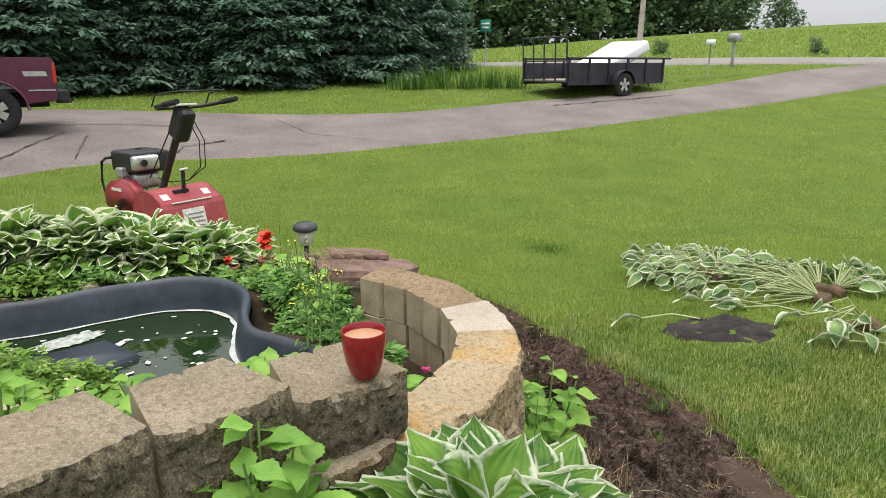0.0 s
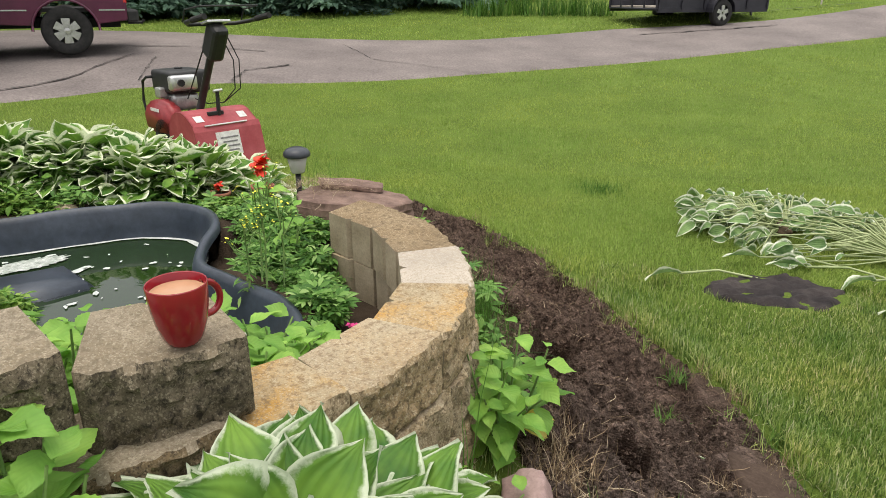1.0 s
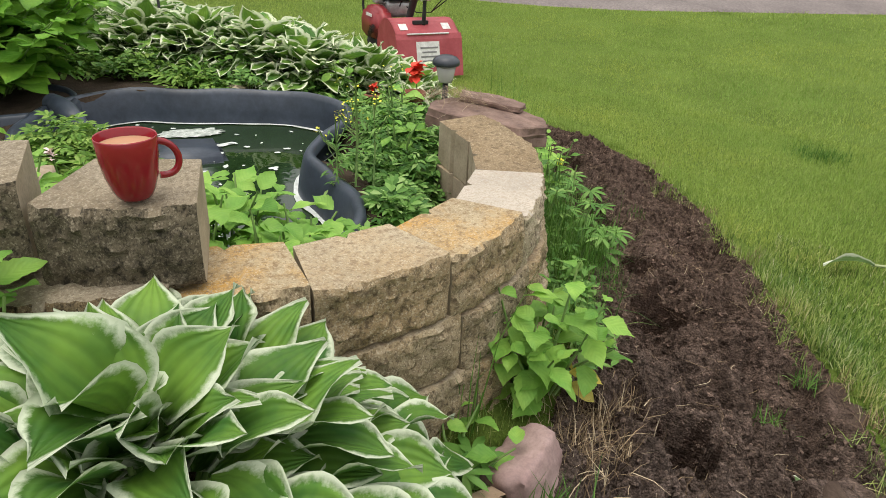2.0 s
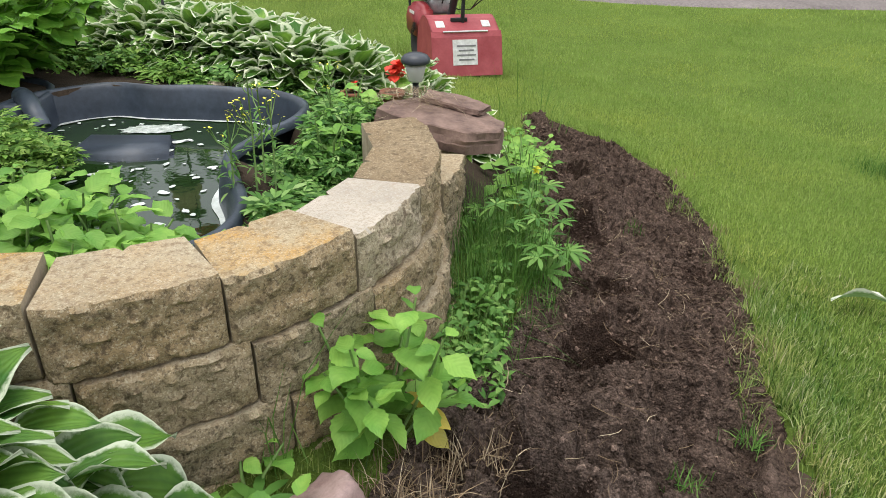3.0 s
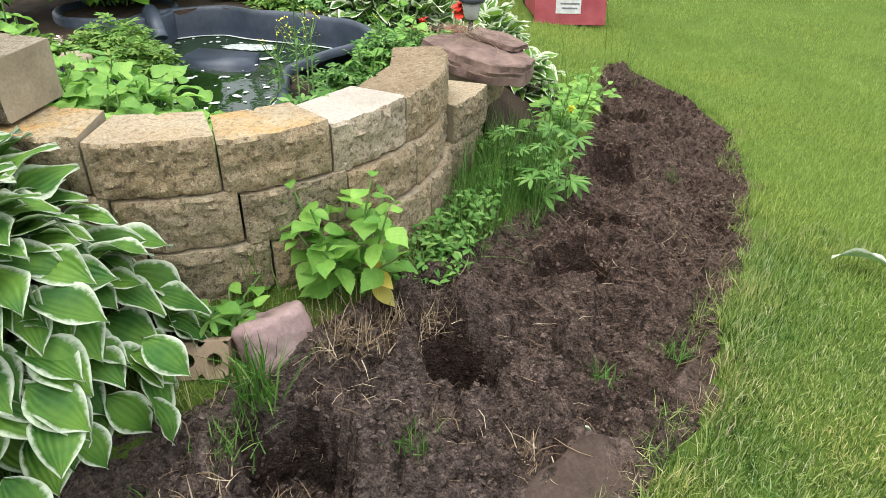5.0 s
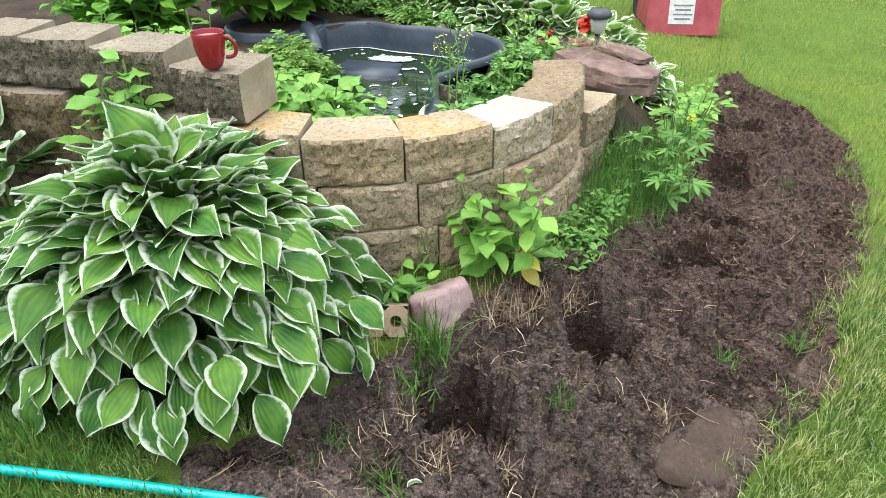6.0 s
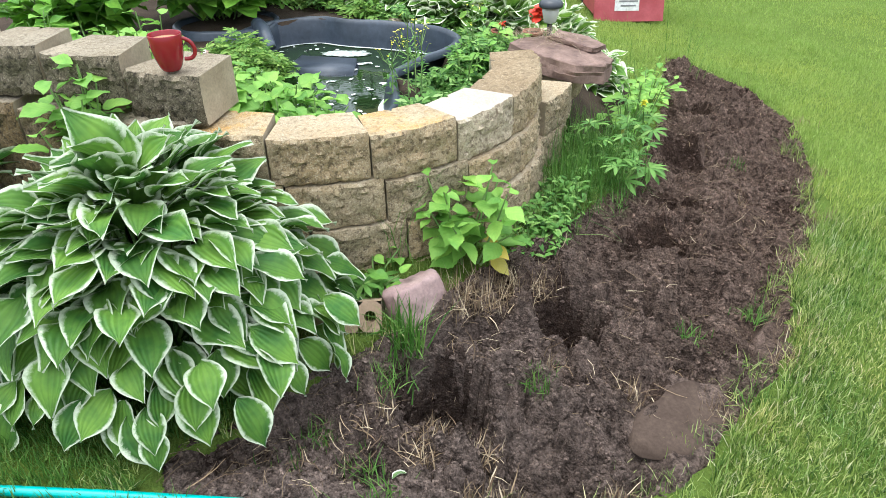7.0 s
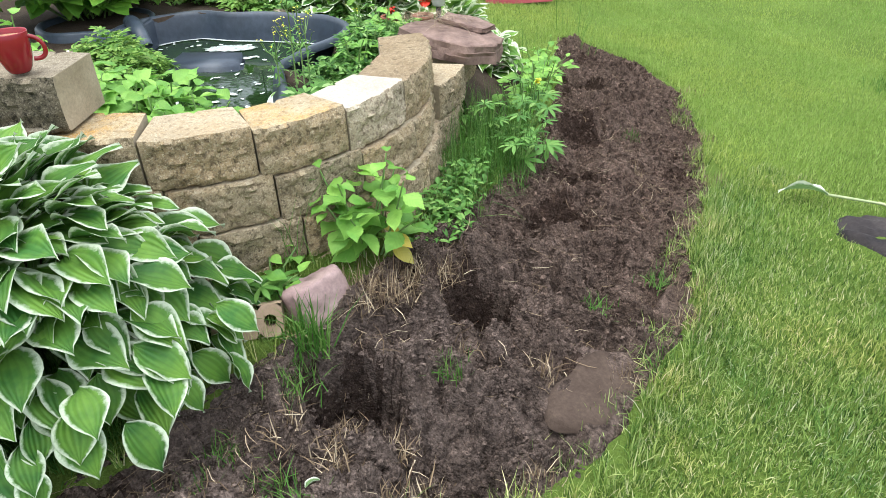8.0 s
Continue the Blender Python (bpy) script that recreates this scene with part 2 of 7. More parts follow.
M_cast = surf("cast_concrete", (0.27, 0.217, 0.145), (0.4, 0.33, 0.235), 9, 120, 0.92, 0.35, 0.002, grain=0.5)
M_slab = surf("red_sandstone", (0.12, 0.075, 0.06), (0.25, 0.165, 0.132), 14, 60, 0.9, 0.6, 0.006, grain=0.5)
M_pink = surf("pink_granite", (0.24, 0.15, 0.142), (0.38, 0.27, 0.25), 9, 90, 0.7, 0.3, 0.002, grain=0.5)
M_tan_rock = surf("tan_rock", (0.28, 0.22, 0.15), (0.42, 0.34, 0.25), 8, 50, 0.9, 0.5, 0.005)
M_liner = surf("black_pond_liner", (0.026, 0.034, 0.048), (0.054, 0.068, 0.092), 5, 40, 0.38, 0.15, 0.004, spec=0.4, grain=0.4)
M_foam = surf("water_scum", (0.42, 0.45, 0.43), (0.66, 0.69, 0.67), 20, 90, 0.8, 0.2, 0.002)
M_mug = surf("red_glaze", (0.2, 0.01, 0.016), (0.26, 0.014, 0.022), 12, 60, 0.14, 0.0, spec=0.5, grain=0.1)
M_coffee = surf("milky_coffee", (0.45, 0.25, 0.14), (0.52, 0.31, 0.19), 12, 60, 0.2, 0.0, spec=0.5, grain=0.1)
M_hosta = leaf_material("hosta_leaf", (0.046, 0.142, 0.028), (0.15, 0.29, 0.044), (0.58, 0.64, 0.48), 0.58, edge=0.575)
M_hosta_back = leaf_material("hosta_leaf_light", (0.07, 0.19, 0.035), (0.19, 0.34, 0.055), (0.8, 0.84, 0.62), 0.62, edge=0.535)
M_weed = leaf_material("broad_weed_leaf", (0.16, 0.36, 0.065), (0.3, 0.51, 0.11), None, 0.5, thin=0.35)
M_yellow_leaf = leaf_material("yellowed_leaf", (0.55, 0.42, 0.06), (0.62, 0.52, 0.14), None, 0.6)
M_big_leaf = leaf_material("large_green_leaf", (0.1, 0.27, 0.03), (0.21, 0.42, 0.055), None, 0.45, thin=0.3)
M_stem = surf("green_stem", (0.12, 0.22, 0.06), (0.22, 0.33, 0.1), 14, 60, 0.6, 0.0)

# ---- mesh tools ----


def link(name, mesh, material, parent=None, label=""):
    ob = new(name, mesh)
    if material is not None and not mesh.materials:
        mesh.materials.append(material)
    if parent is not None:
        ob.parent = parent
    if label:
        ob["label"] = label
    return ob


def done(bm, name, smooth=True):
    me = bpy.data.meshes.new(name)
    bm.normal_update()
    bm.to_mesh(me)
    bm.free()
    if smooth:
        me.polygons.foreach_set("use_smooth", [True] * len(me.polygons))
    return me


def part(name, bm, material, parent, label="", smooth=True):
    return link(name, done(bm, name, smooth), material, parent, label)


def thing(name, at=(0, 0, 0), label="", category="", group="", turn=0.0):
    ob = new(name)
    ob.empty_display_size = 0.1
    ob.matrix_world = pose(*at, 0, 0, turn)
    return tagged(ob, label, category, group)


def mesh_np(name, verts, faces, smooth=True, uv=None):
    """A mesh from arrays: verts (n,3), faces (m,k) of one size k, uv (n,2) for each vertex."""
    verts, faces = np.asarray(verts, np.float32), np.asarray(faces, np.int32)
    me = bpy.data.meshes.new(name)
    n, (m, k) = len(verts), faces.shape
    me.vertices.add(n)
    me.vertices.foreach_set("co", verts.ravel())
    me.loops.add(m * k)
    me.loops.foreach_set("vertex_index", faces.ravel())
    me.polygons.add(m)
    me.polygons.foreach_set("loop_start", np.arange(0, m * k, k, dtype=np.int32))
    me.polygons.foreach_set("loop_total", np.full(m, k, np.int32))
    me.polygons.foreach_set("use_smooth", np.full(m, smooth, bool))
    if uv is not None:
        layer = me.uv_layers.new(name="leaf")
        layer.data.foreach_set("uv", np.asarray(uv, np.float32)[faces.ravel()].ravel())
    me.update(calc_edges=True)
    return me


def scatter(name, verts, faces, mats, uv=None, smooth=True):
    """Copies of one small form at many poses (n,4,4), joined into one mesh."""
    verts, faces, mats = np.asarray(verts, float), np.asarray(faces, int), np.asarray(mats, float)
    n, k = len(mats), len(verts)
    v = np.einsum('nij,kj->nki', mats[:, :3, :3], verts) + mats[:, None, :3, 3]
    f = faces[None] + (np.arange(n) * k)[:, None, None]
    u = None if uv is None else np.tile(np.asarray(uv), (n, 1))
    return mesh_np(name, v.reshape(-1, 3), f.reshape(-1, faces.shape[1]), smooth, u)


def poses_np(x, y, z, yaw, tilt, size, lean=None, sizes=None):
    """Many poses: size, then tilt about x, then turn about z."""
    n = len(x)
    cy, sy, ct, st = np.cos(yaw), np.sin(yaw), np.cos(tilt), np.sin(tilt)
    m = np.zeros((n, 4, 4))
    m[:, 0, 0], m[:, 0, 1], m[:, 0, 2] = cy, -sy * ct, sy * st
    m[:, 1, 0], m[:, 1, 1], m[:, 1, 2] = sy, cy * ct, -cy * st
    m[:, 2, 1], m[:, 2, 2] = st, ct
    m[:, :3, :3] *= np.asarray(size)[:, None, None] if np.ndim(size) else size
    if sizes is not None:
        m[:, :3, 2] *= np.asarray(sizes)[:, None]
    m[:, 0, 3], m[:, 1, 3], m[:, 2, 3], m[:, 3, 3] = x, y, z, 1
    return m


def box_bm(bm, size, at=(0, 0, 0), rot=(0, 0, 0), bevel=0.0, segments=2):
    """Adds a box, bevelled, to bm."""
    m = pose(*at, *rot) @ Matrix.Diagonal((*size, 1))
    made = bmesh.ops.create_cube(bm, size=1.0, matrix=m)["verts"]
    if bevel:
        edges = {e for v in made for e in v.link_edges}
        bmesh.ops.bevel(bm, geom=list(edges), offset=bevel, segments=segments, affect='EDGES', profile=0.5)
    return bm


def tube_bm(bm, points, radius, sides=8, caps=True):
    """Adds a tube along points; radius a number or one for each point."""
    pts = [Vector(p) for p in points]
    rad = [radius] * len(pts) if isinstance(radius, (int, float)) else radius
    up = Vector((0, 0, 1))
    rings = []
    for i, p in enumerate(pts):
        d = (pts[min(i + 1, len(pts) - 1)] - pts[max(i - 1, 0)]).normalized()
        side = d.cross(up)
        if side.length < 0.05:
            side = d.cross(Vector((1, 0, 0)))
        side.normalize()
        if i and side.dot(last) < 0:
            side = -side
        last = side
        other = side.cross(d).normalized()
        rings.append([bm.verts.new(p + (side * math.cos(a) + other * math.sin(a)) * rad[i])
                      for a in (2 * math.pi * k / sides for k in range(sides))])
    for a, b in zip(rings, rings[1:]):
        for k in range(sides):
            bm.faces.new((a[k], a[(k + 1) % sides], b[(k + 1) % sides], b[k]))
    if caps:
        bm.faces.new(rings[0])
        bm.faces.new(rings[-1][::-1])
    return bm


def lathe_bm(bm, profile, sides=32, at=(0, 0, 0), axis='Z'):
    """Adds a form turned from (radius, height) pairs."""
    turn = {'Z': Matrix.Identity(4), 'X': pose(0, 0, 0, 0, 90, 0), 'Y': pose(0, 0, 0, -90, 0, 0)}[axis]
    m = Matrix.Translation(at) @ turn
    rings = []
    for r, h in profile:
        rings.append([bm.verts.new(m @ Vector((r * math.cos(a), r * math.sin(a), h)))
                      for a in (2 * math.pi * k / sides for k in range(sides))] if r > 1e-6 else [bm.verts.new(m @ Vector((0, 0, h)))])
    for a, b in zip(rings, rings[1:]):
        if len(a) == 1 and len(b) == 1:
            continue
        for k in range(sides):
            j = (k + 1) % sides
            if len(a) == 1:
                bm.faces.new((a[0], b[j], b[k]))
            elif len(b) == 1:
                bm.faces.new((a[k], a[j], b[0]))
            else:
                bm.faces.new((a[k], a[j], b[j], b[k]))
    return bm


def extrude_bm(bm, outline, depth, m=Matrix.Identity(4), bevel=0.0):
    """Adds a plate: an outline of (x, z) pairs, thick along y by depth (centred), at m."""
    a = [bm.verts.new(m @ Vector((x, -depth / 2, z))) for x, z in outline]
    b = [bm.verts.new(m @ Vector((x, depth / 2, z))) for x, z in outline]
    faces = [bm.faces.new(a), bm.faces.new(b[::-1])]
    for k in range(len(a)):
        j = (k + 1) % len(a)
        faces.append(bm.faces.new((a[j], a[k], b[k], b[j])))
    bmesh.ops.recalc_face_normals(bm, faces=faces)
    if bevel:
        bmesh.ops.bevel(bm, geom=list({e for f in faces for e in f.edges}), offset=bevel, segments=2, affect='EDGES')
    return bm


def leaf_form(length, width, bend=0.6, cup=0.3, wave=0.0, nu=6, nv=9, widest=0.4, tipness=1.3, seed=0, teeth=0.0):
    """A leaf lying along +y from its base: verts, faces, uv. bend: radians it droops; cup: rise of its sides."""
    r = random.Random(seed)
    ph = r.uniform(0, 6)
    verts, uv, faces = [], [], []
    for j in range(nv + 1):
        v = j / nv
        a = bend * v
        yy = length * (math.sin(a) / bend if abs(bend) > 1e-3 else v)
        zz = -length * ((1 - math.cos(a)) / bend if abs(bend) > 1e-3 else 0)
        s = v / widest * 0.5 if v < widest else 0.5 + (v - widest) / (1 - widest) * 0.5
        w = width * 0.5 * max(0.02, math.sin(math.pi * s) ** (0.75 if s < 0.5 else tipness))
        w *= 1 + teeth * (0.5 if j % 2 else -0.5) * (0 < j < nv)
        for i in range(nu + 1):
            u = i / nu * 2 - 1
            lift = cup * w * (abs(u) ** 1.4) + wave * width * math.sin(v * 9 + ph + u * 1.5) * abs(u) ** 2
            verts.append((u * w * (1 - 0.12 * cup * abs(u)), yy - lift * math.sin(-a) * 0.5, zz + lift * math.cos(a)))
            uv.append((i / nu, v))
    for j in range(nv):
        for i in range(nu):
            k = j * (nu + 1) + i
            faces.append((k, k + 1, k + nu + 2, k + nu + 1))
    return verts, faces, uv


def leaf_mesh(name, *args, **kw):
    v, f, u = leaf_form(*args, **kw)
    return mesh_np(name, v, f, True, u)


# ---- lie of the land ----
CTRL = [(0.32, 1.75, 0.17), (0.22, 2.3, 0.13), (0.6, 1.6, 0.08), (0.7, 0.7, 0.07), (0.45, 2.8, 0.02), (-0.1, 2.9, 0.1), (0.95, 2.6, -0.05), (0.76, 3.5, -0.125), (1.25, 3.6, -0.05), (-1.2, 4.9, -0.097),
        (1.5, 5.4, -0.189), (3.0, 5.0, -0.125), (2.2, 1.8, -0.04), (2.0, 0.0, 0.05), (-2.6, 5.7, -0.105), (-7.0, 8.6, 0.04), (-4.4, 10.3, -0.039), (-1.9, 12.0, -0.039), (1.5, 15.5, 0.133), (7.0, 20.5, 0.662),
        (-7.0, 9.8, 0.18), (3.4, 20.0, 0.603), (8.0, 24.6, 1.402), (-10, 19, 0.661), (-3, 20, 0.733), (-9, 4.5, 0.069), (-4.0, -3.0, 0.2), (4.0, -4.0, 0.2), (14, 14, 0.121), (12, 2, -0.3)]


def tps(d2):
    return 0.5 * d2 * np.log(d2 + 1e-9)


_c = np.array(CTRL)
_n = len(_c)
_k = np.zeros((_n + 3, _n + 3))
_k[:_n, :_n] = tps(((_c[:, None, :2] - _c[None, :, :2]) ** 2).sum(-1)) + np.eye(_n) * 0.02
_k[:_n, _n], _k[:_n, _n + 1:], _k[_n, :_n], _k[_n + 1:, :_n] = 1, _c[:, :2], 1, _c[:, :2].T
_w = np.linalg.solve(_k, np.concatenate([_c[:, 2], [0, 0, 0]]))


def land(x, y):
    """Height of the open ground, arrays or numbers."""
    x, y = np.asarray(x, float), np.asarray(y, float)
    xc, yc = np.clip(x, -14, 16), np.clip(y, -5, 27)
    d2 = (xc[..., None] - _c[:, 0]) ** 2 + (yc[..., None] - _c[:, 1]) ** 2
    near = tps(d2) @ _w[:_n] + _w[_n] + _w[_n + 1] * xc + _w[_n + 2] * yc
    far = np.clip((y - 30) / 55, 0, 1)
    rise = far * far * (3 - 2 * far) * (1.2 + 3.6 / (1 + np.exp(-(x - 25 + 0.1 * y) / 14)))
    return near + rise


# the dug strip: its two edges, as x at heights of y along it
def smooth01(t):
    t = np.clip(t, 0, 1)
    return t * t * (3 - 2 * t)


BED_MID = [(0.72, 0.98), (0.84, 1.3), (0.9, 1.6), (0.86, 1.95), (0.7, 2.5), (0.46, 3.0), (0.25, 3.4), (-0.06, 3.84), (-0.48, 4.36), (-0.98, 4.7), (-1.46, 4.96)]
BED_HALF = [0.14, 0.32, 0.4, 0.45, 0.45, 0.39, 0.42, 0.42, 0.4, 0.3, 0.1]


def strip(x, y):
    """Distance inside the dug strip (positive inside), in metres, roughly."""
    x, y = np.asarray(x, float), np.asarray(y, float)
    best = np.full(np.broadcast(x, y).shape, -9.0)
    for (a, b), ha, hb in zip(zip(BED_MID, BED_MID[1:]), BED_HALF, BED_HALF[1:]):
        dx, dy = b[0] - a[0], b[1] - a[1]
        s = np.clip(((x - a[0]) * dx + (y - a[1]) * dy) / (dx * dx + dy * dy), 0, 1)
        d = np.hypot(x - a[0] - s * dx, y - a[1] - s * dy)
        best = np.maximum(best, ha + (hb - ha) * s - d)
    return best


def clods_np(x, y, scale, seed=0):
    """Rounded clods over arrays: domes round jittered points, from 0 to 1."""
    g = np.random.RandomState(seed).uniform(0, 1, (128, 128, 3))
    x, y = np.asarray(x) * scale, np.asarray(y) * scale
    i, j = np.floor(x).astype(int), np.floor(y).astype(int)
    best = np.zeros(np.shape(x))
    for a in (-1, 0, 1):
        for b in (-1, 0, 1):
            c = g[(i + a) % 128, (j + b) % 128]
            d2 = (x - i - a - c[..., 0]) ** 2 + (y - j - b - c[..., 1]) ** 2
            best = np.maximum(best, (0.4 + 0.6 * c[..., 2]) * np.sqrt(np.maximum(0, 1 - d2 * 1.3)))
    return best


def vnoise(x, y, scale, seed=0):
    """Smooth value noise from -1 to 1 over arrays."""
    g = np.random.RandomState(seed).uniform(-1, 1, (256, 256))
    x, y = np.asarray(x) * scale, np.asarray(y) * scale
    i, j = np.floor(x).astype(int), np.floor(y).astype(int)
    fx, fy = smooth01(x - i), smooth01(y - j)
    p = lambda a, b: g[(i + a) % 256, (j + b) % 256]
    return (p(0, 0) * (1 - fx) + p(1, 0) * fx) * (1 - fy) + (p(0, 1) * (1 - fx) + p(1, 1) * fx) * fy

# ---- ground: one sheet to the horizon ----


def spaced(lo, hi, fine_lo, fine_hi, step, grow):
    a = list(np.arange(fine_lo, fine_hi + 1e-6, step))
    s = step
    while a[-1] < hi:
        s *= grow
        a.append(a[-1] + s)
    s = step
    while a[0] > lo:
        s *= grow
        a.insert(0, a[0] - s)
    return np.array(a)


gx, gy = spaced(-220, 220, -2.2, 3.6, 0.06, 1.09), spaced(-60, 320, 0.2, 6.2, 0.06, 1.09)
X, Y = np.meshgrid(gx, gy)
Z = land(X, Y) - 0.45 * smooth01((strip(X, Y) - 0.03) / 0.1)
idx = np.arange(X.size).reshape(X.shape)
quads = np.stack([idx[:-1, :-1], idx[:-1, 1:], idx[1:, 1:], idx[1:, :-1]], -1).reshape(-1, 4)
ground = link("ground", mesh_np("ground", np.stack([X, Y, Z], -1).reshape(-1, 3), quads), M_lawn)
tagged(ground, "mown green lawn rolling out to the fields", "lawn", kind="structure")


def sheet(name, near, far, material, lift, label, category, cells=(60, 14)):
    """A strip of paving on the ground between two edge lines of equal count."""
    nu, nv = cells
    na, fa = np.array(near, float), np.array(far, float)
    s = np.linspace(0, 1, nu + 1) * (len(na) - 1)
    ip = lambda p: np.stack([np.interp(s, np.arange(len(p)), p[:, k]) for k in (0, 1)], -1)
    a, b = ip(na), ip(fa)
    v = np.linspace(0, 1, nv + 1)
    pts = a[:, None] * (1 - v)[None, :, None] + b[:, None] * v[None, :, None]
    zz = land(pts[..., 0], pts[..., 1]) + lift
    xyz = np.concatenate([pts, zz[..., None]], -1)
    xyz[:, 0, 2] -= 0.06
    xyz[:, -1, 2] -= 0.06
    ix = np.arange((nu + 1) * (nv + 1)).reshape(nu + 1, nv + 1)
    q = np.stack([ix[:-1, :-1], ix[1:, :-1], ix[1:, 1:], ix[:-1, 1:]], -1).reshape(-1, 4)
    ob = link(name, mesh_np(name, xyz.reshape(-1, 3), q[:, ::-1]), material)
    return tagged(ob, label, category, kind="structure")


DRIVE_NEAR = [(-14, -4), (-9.8, 1.4), (-8.1, 5.0), (-7.1, 7.3), (-6.3, 8.8), (-5.2, 9.9), (-2.86, 11.45), (-1.59, 12.5), (1.32, 14.75), (2.8, 15.95), (4.22, 17.06), (7.68, 19.27), (10.9, 21.0), (17, 24.2)]
DRIVE_FAR = [(-24, 4), (-19, 9), (-15.5, 12.8), (-12.5, 14.3), (-10.4, 14.7), (-8.4, 14.75), (-6.4, 14.85), (-4.5, 15.3), (-2.65, 16.05), (0.5, 18.6), (2.6, 19.7), (4.68, 20.7), (9.1, 23.4), (15, 25.8)]
driveway = sheet("driveway", DRIVE_NEAR, DRIVE_FAR, M_asphalt, 0.035, "worn reddish-grey asphalt driveway with cracks", "driveway", (110, 40))
road = sheet("road", [(-60, 29), (-20, 27.5), (-1.5, 26.2), (7.7, 24.95), (11.5, 24.8), (30, 25.5), (80, 30)], [(-60, 31), (-20, 29.2), (-1.5, 27.8), (7.7, 26.5), (11.5, 26.4), (30, 27.3), (80, 32)],
             M_road, 0.05, "pale grey country road beyond the lawn", "road")

# ---- the dug strip of soil ----
HOLES = [(0.43, 2.76, 0.15, 0.26), (0.74, 1.62, 0.15, 0.26), (0.645, 2.14, 0.14, 0.26), (0.13, 3.2, 0.165, 0.17), (-0.17, 3.63, 0.15, 0.16), (-0.66, 4.16, 0.15, 0.15), (0.62, 3.0, 0.1, 0.07), (1.0, 1.75, 0.09, 0.06), (0.3, 3.65, 0.1, 0.08), (0.86, 2.72, 0.09, 0.06)]
FLATS = [(1.13, 2.17, 0.12), (1.04, 2.75, 0.075)]


def soil_height(x, y):
    d = strip(x, y)
    z = land(x, y)
    lump = 0.06 * vnoise(x, y, 3.6, 1) + 0.05 * vnoise(x, y, 8, 2) + 0.016 * np.abs(vnoise(x, y, 23, 3)) + 0.01 * vnoise(x, y, 47, 4)
    wx, wy = x + 0.035 * vnoise(x, y, 12, 35) + 0.012 * vnoise(x, y, 34, 45), y + 0.035 * vnoise(x, y, 12, 36) + 0.012 * vnoise(x, y, 34, 46)
    rough = 0.45 + 0.55 * smooth01((vnoise(x, y, 2.6, 47) + 0.5 * vnoise(x, y, 6, 48) + 0.5) / 0.8)
    lump = lump + 0.085 * clods_np(wx, wy, 5.5, 31) + rough * (0.125 * clods_np(wx, wy, 11, 32) + 0.065 * clods_np(wx, wy, 24, 33) + 0.02 * clods_np(wx, wy, 55, 34)) - 0.215 + 0.007 * vnoise(x, y, 75, 37) + 0.006 * vnoise(x, y, 140, 38)
    bare = np.zeros(np.shape(d))
    for fx, fy, r in FLATS:
        bare = np.maximum(bare, smooth01((1.2 - np.hypot(x - fx + 0.25 * (y - fy), (y - fy) * 0.62) / r + 0.3 * vnoise(x, y, 11, 39)) / 0.4))
    along = np.clip(((x - 0.5) * 0.49 + (y - 0.44) * 0.87) / 1.02, 0, 1)
    by_hose = np.hypot(x - 0.5 - 0.5 * along, y - 0.44 - 0.89 * along)
    heap = (0.02 * smooth01(d / 0.22) + lump * smooth01(d / 0.1)) * (1 - 0.985 * bare) * smooth01((by_hose - 0.01) / 0.13) - 0.012 * bare
    for hx, hy, r, dep in HOLES:
        q = np.hypot(x - hx, y - hy) / r + 0.16 * vnoise(x, y, 9, 6) + 0.05 * vnoise(x, y, 30, 16)
        cut = smooth01((1.06 - q) / 0.4)
        heap = heap * (1 - 0.8 * cut) - (dep + 0.03 * vnoise(x, y, 16, 17)) * cut + (0.016 + 0.03 * vnoise(x, y, 7, 18)) * np.exp(-((q - 1.32) / 0.24) ** 2)
    return z + heap - 0.05 * smooth01(-d / 0.05 + 0.6) + 0.012


sx, sy = np.arange(-1.7, 1.75, 0.0056), np.arange(0.7, 5.2, 0.0056)
X, Y = np.meshgrid(sx, sy)
D = strip(X, Y) + 0.06 * vnoise(X, Y, 6, 7) + 0.03 * vnoise(X, Y, 17, 8)
Z = soil_height(X, Y)
keep = D > -0.035
idx = np.arange(X.size).reshape(X.shape)
fk = keep[:-1, :-1] & keep[:-1, 1:] & keep[1:, 1:] & keep[1:, :-1]
quads = np.stack([idx[:-1, :-1], idx[:-1, 1:], idx[1:, 1:], idx[1:, :-1]], -1)[fk]
used, inv = np.unique(quads, return_inverse=True)
soil = link("dug_soil", mesh_np("dug_soil", np.stack([X, Y, Z], -1).reshape(-1, 3)[used], inv.reshape(-1, 4)), M_soil)
# damp subsoil, thrown up here and there; in the planting holes its dark colour also paints their shade
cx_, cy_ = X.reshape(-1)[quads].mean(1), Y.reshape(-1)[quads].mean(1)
moist_shade = vnoise(cx_, cy_, 5, 51) + 0.6 * vnoise(cx_, cy_, 13, 52) + 0.3 * vnoise(cx_, cy_, 40, 53) > 0.82
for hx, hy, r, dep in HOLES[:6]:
    moist_shade |= np.hypot(cx_ - hx, cy_ - hy) / r + 0.3 * vnoise(cx_, cy_, 11, 54) + 0.22 * vnoise(cx_, cy_, 45, 55) < 0.95
soil.data.materials.append(M_moist_shade)
soil.data.polygons.foreach_set("material_index", moist_shade.astype(np.int32))
tagged(soil, "freshly dug dark brown soil strip beside the lawn", "soil", kind="structure")
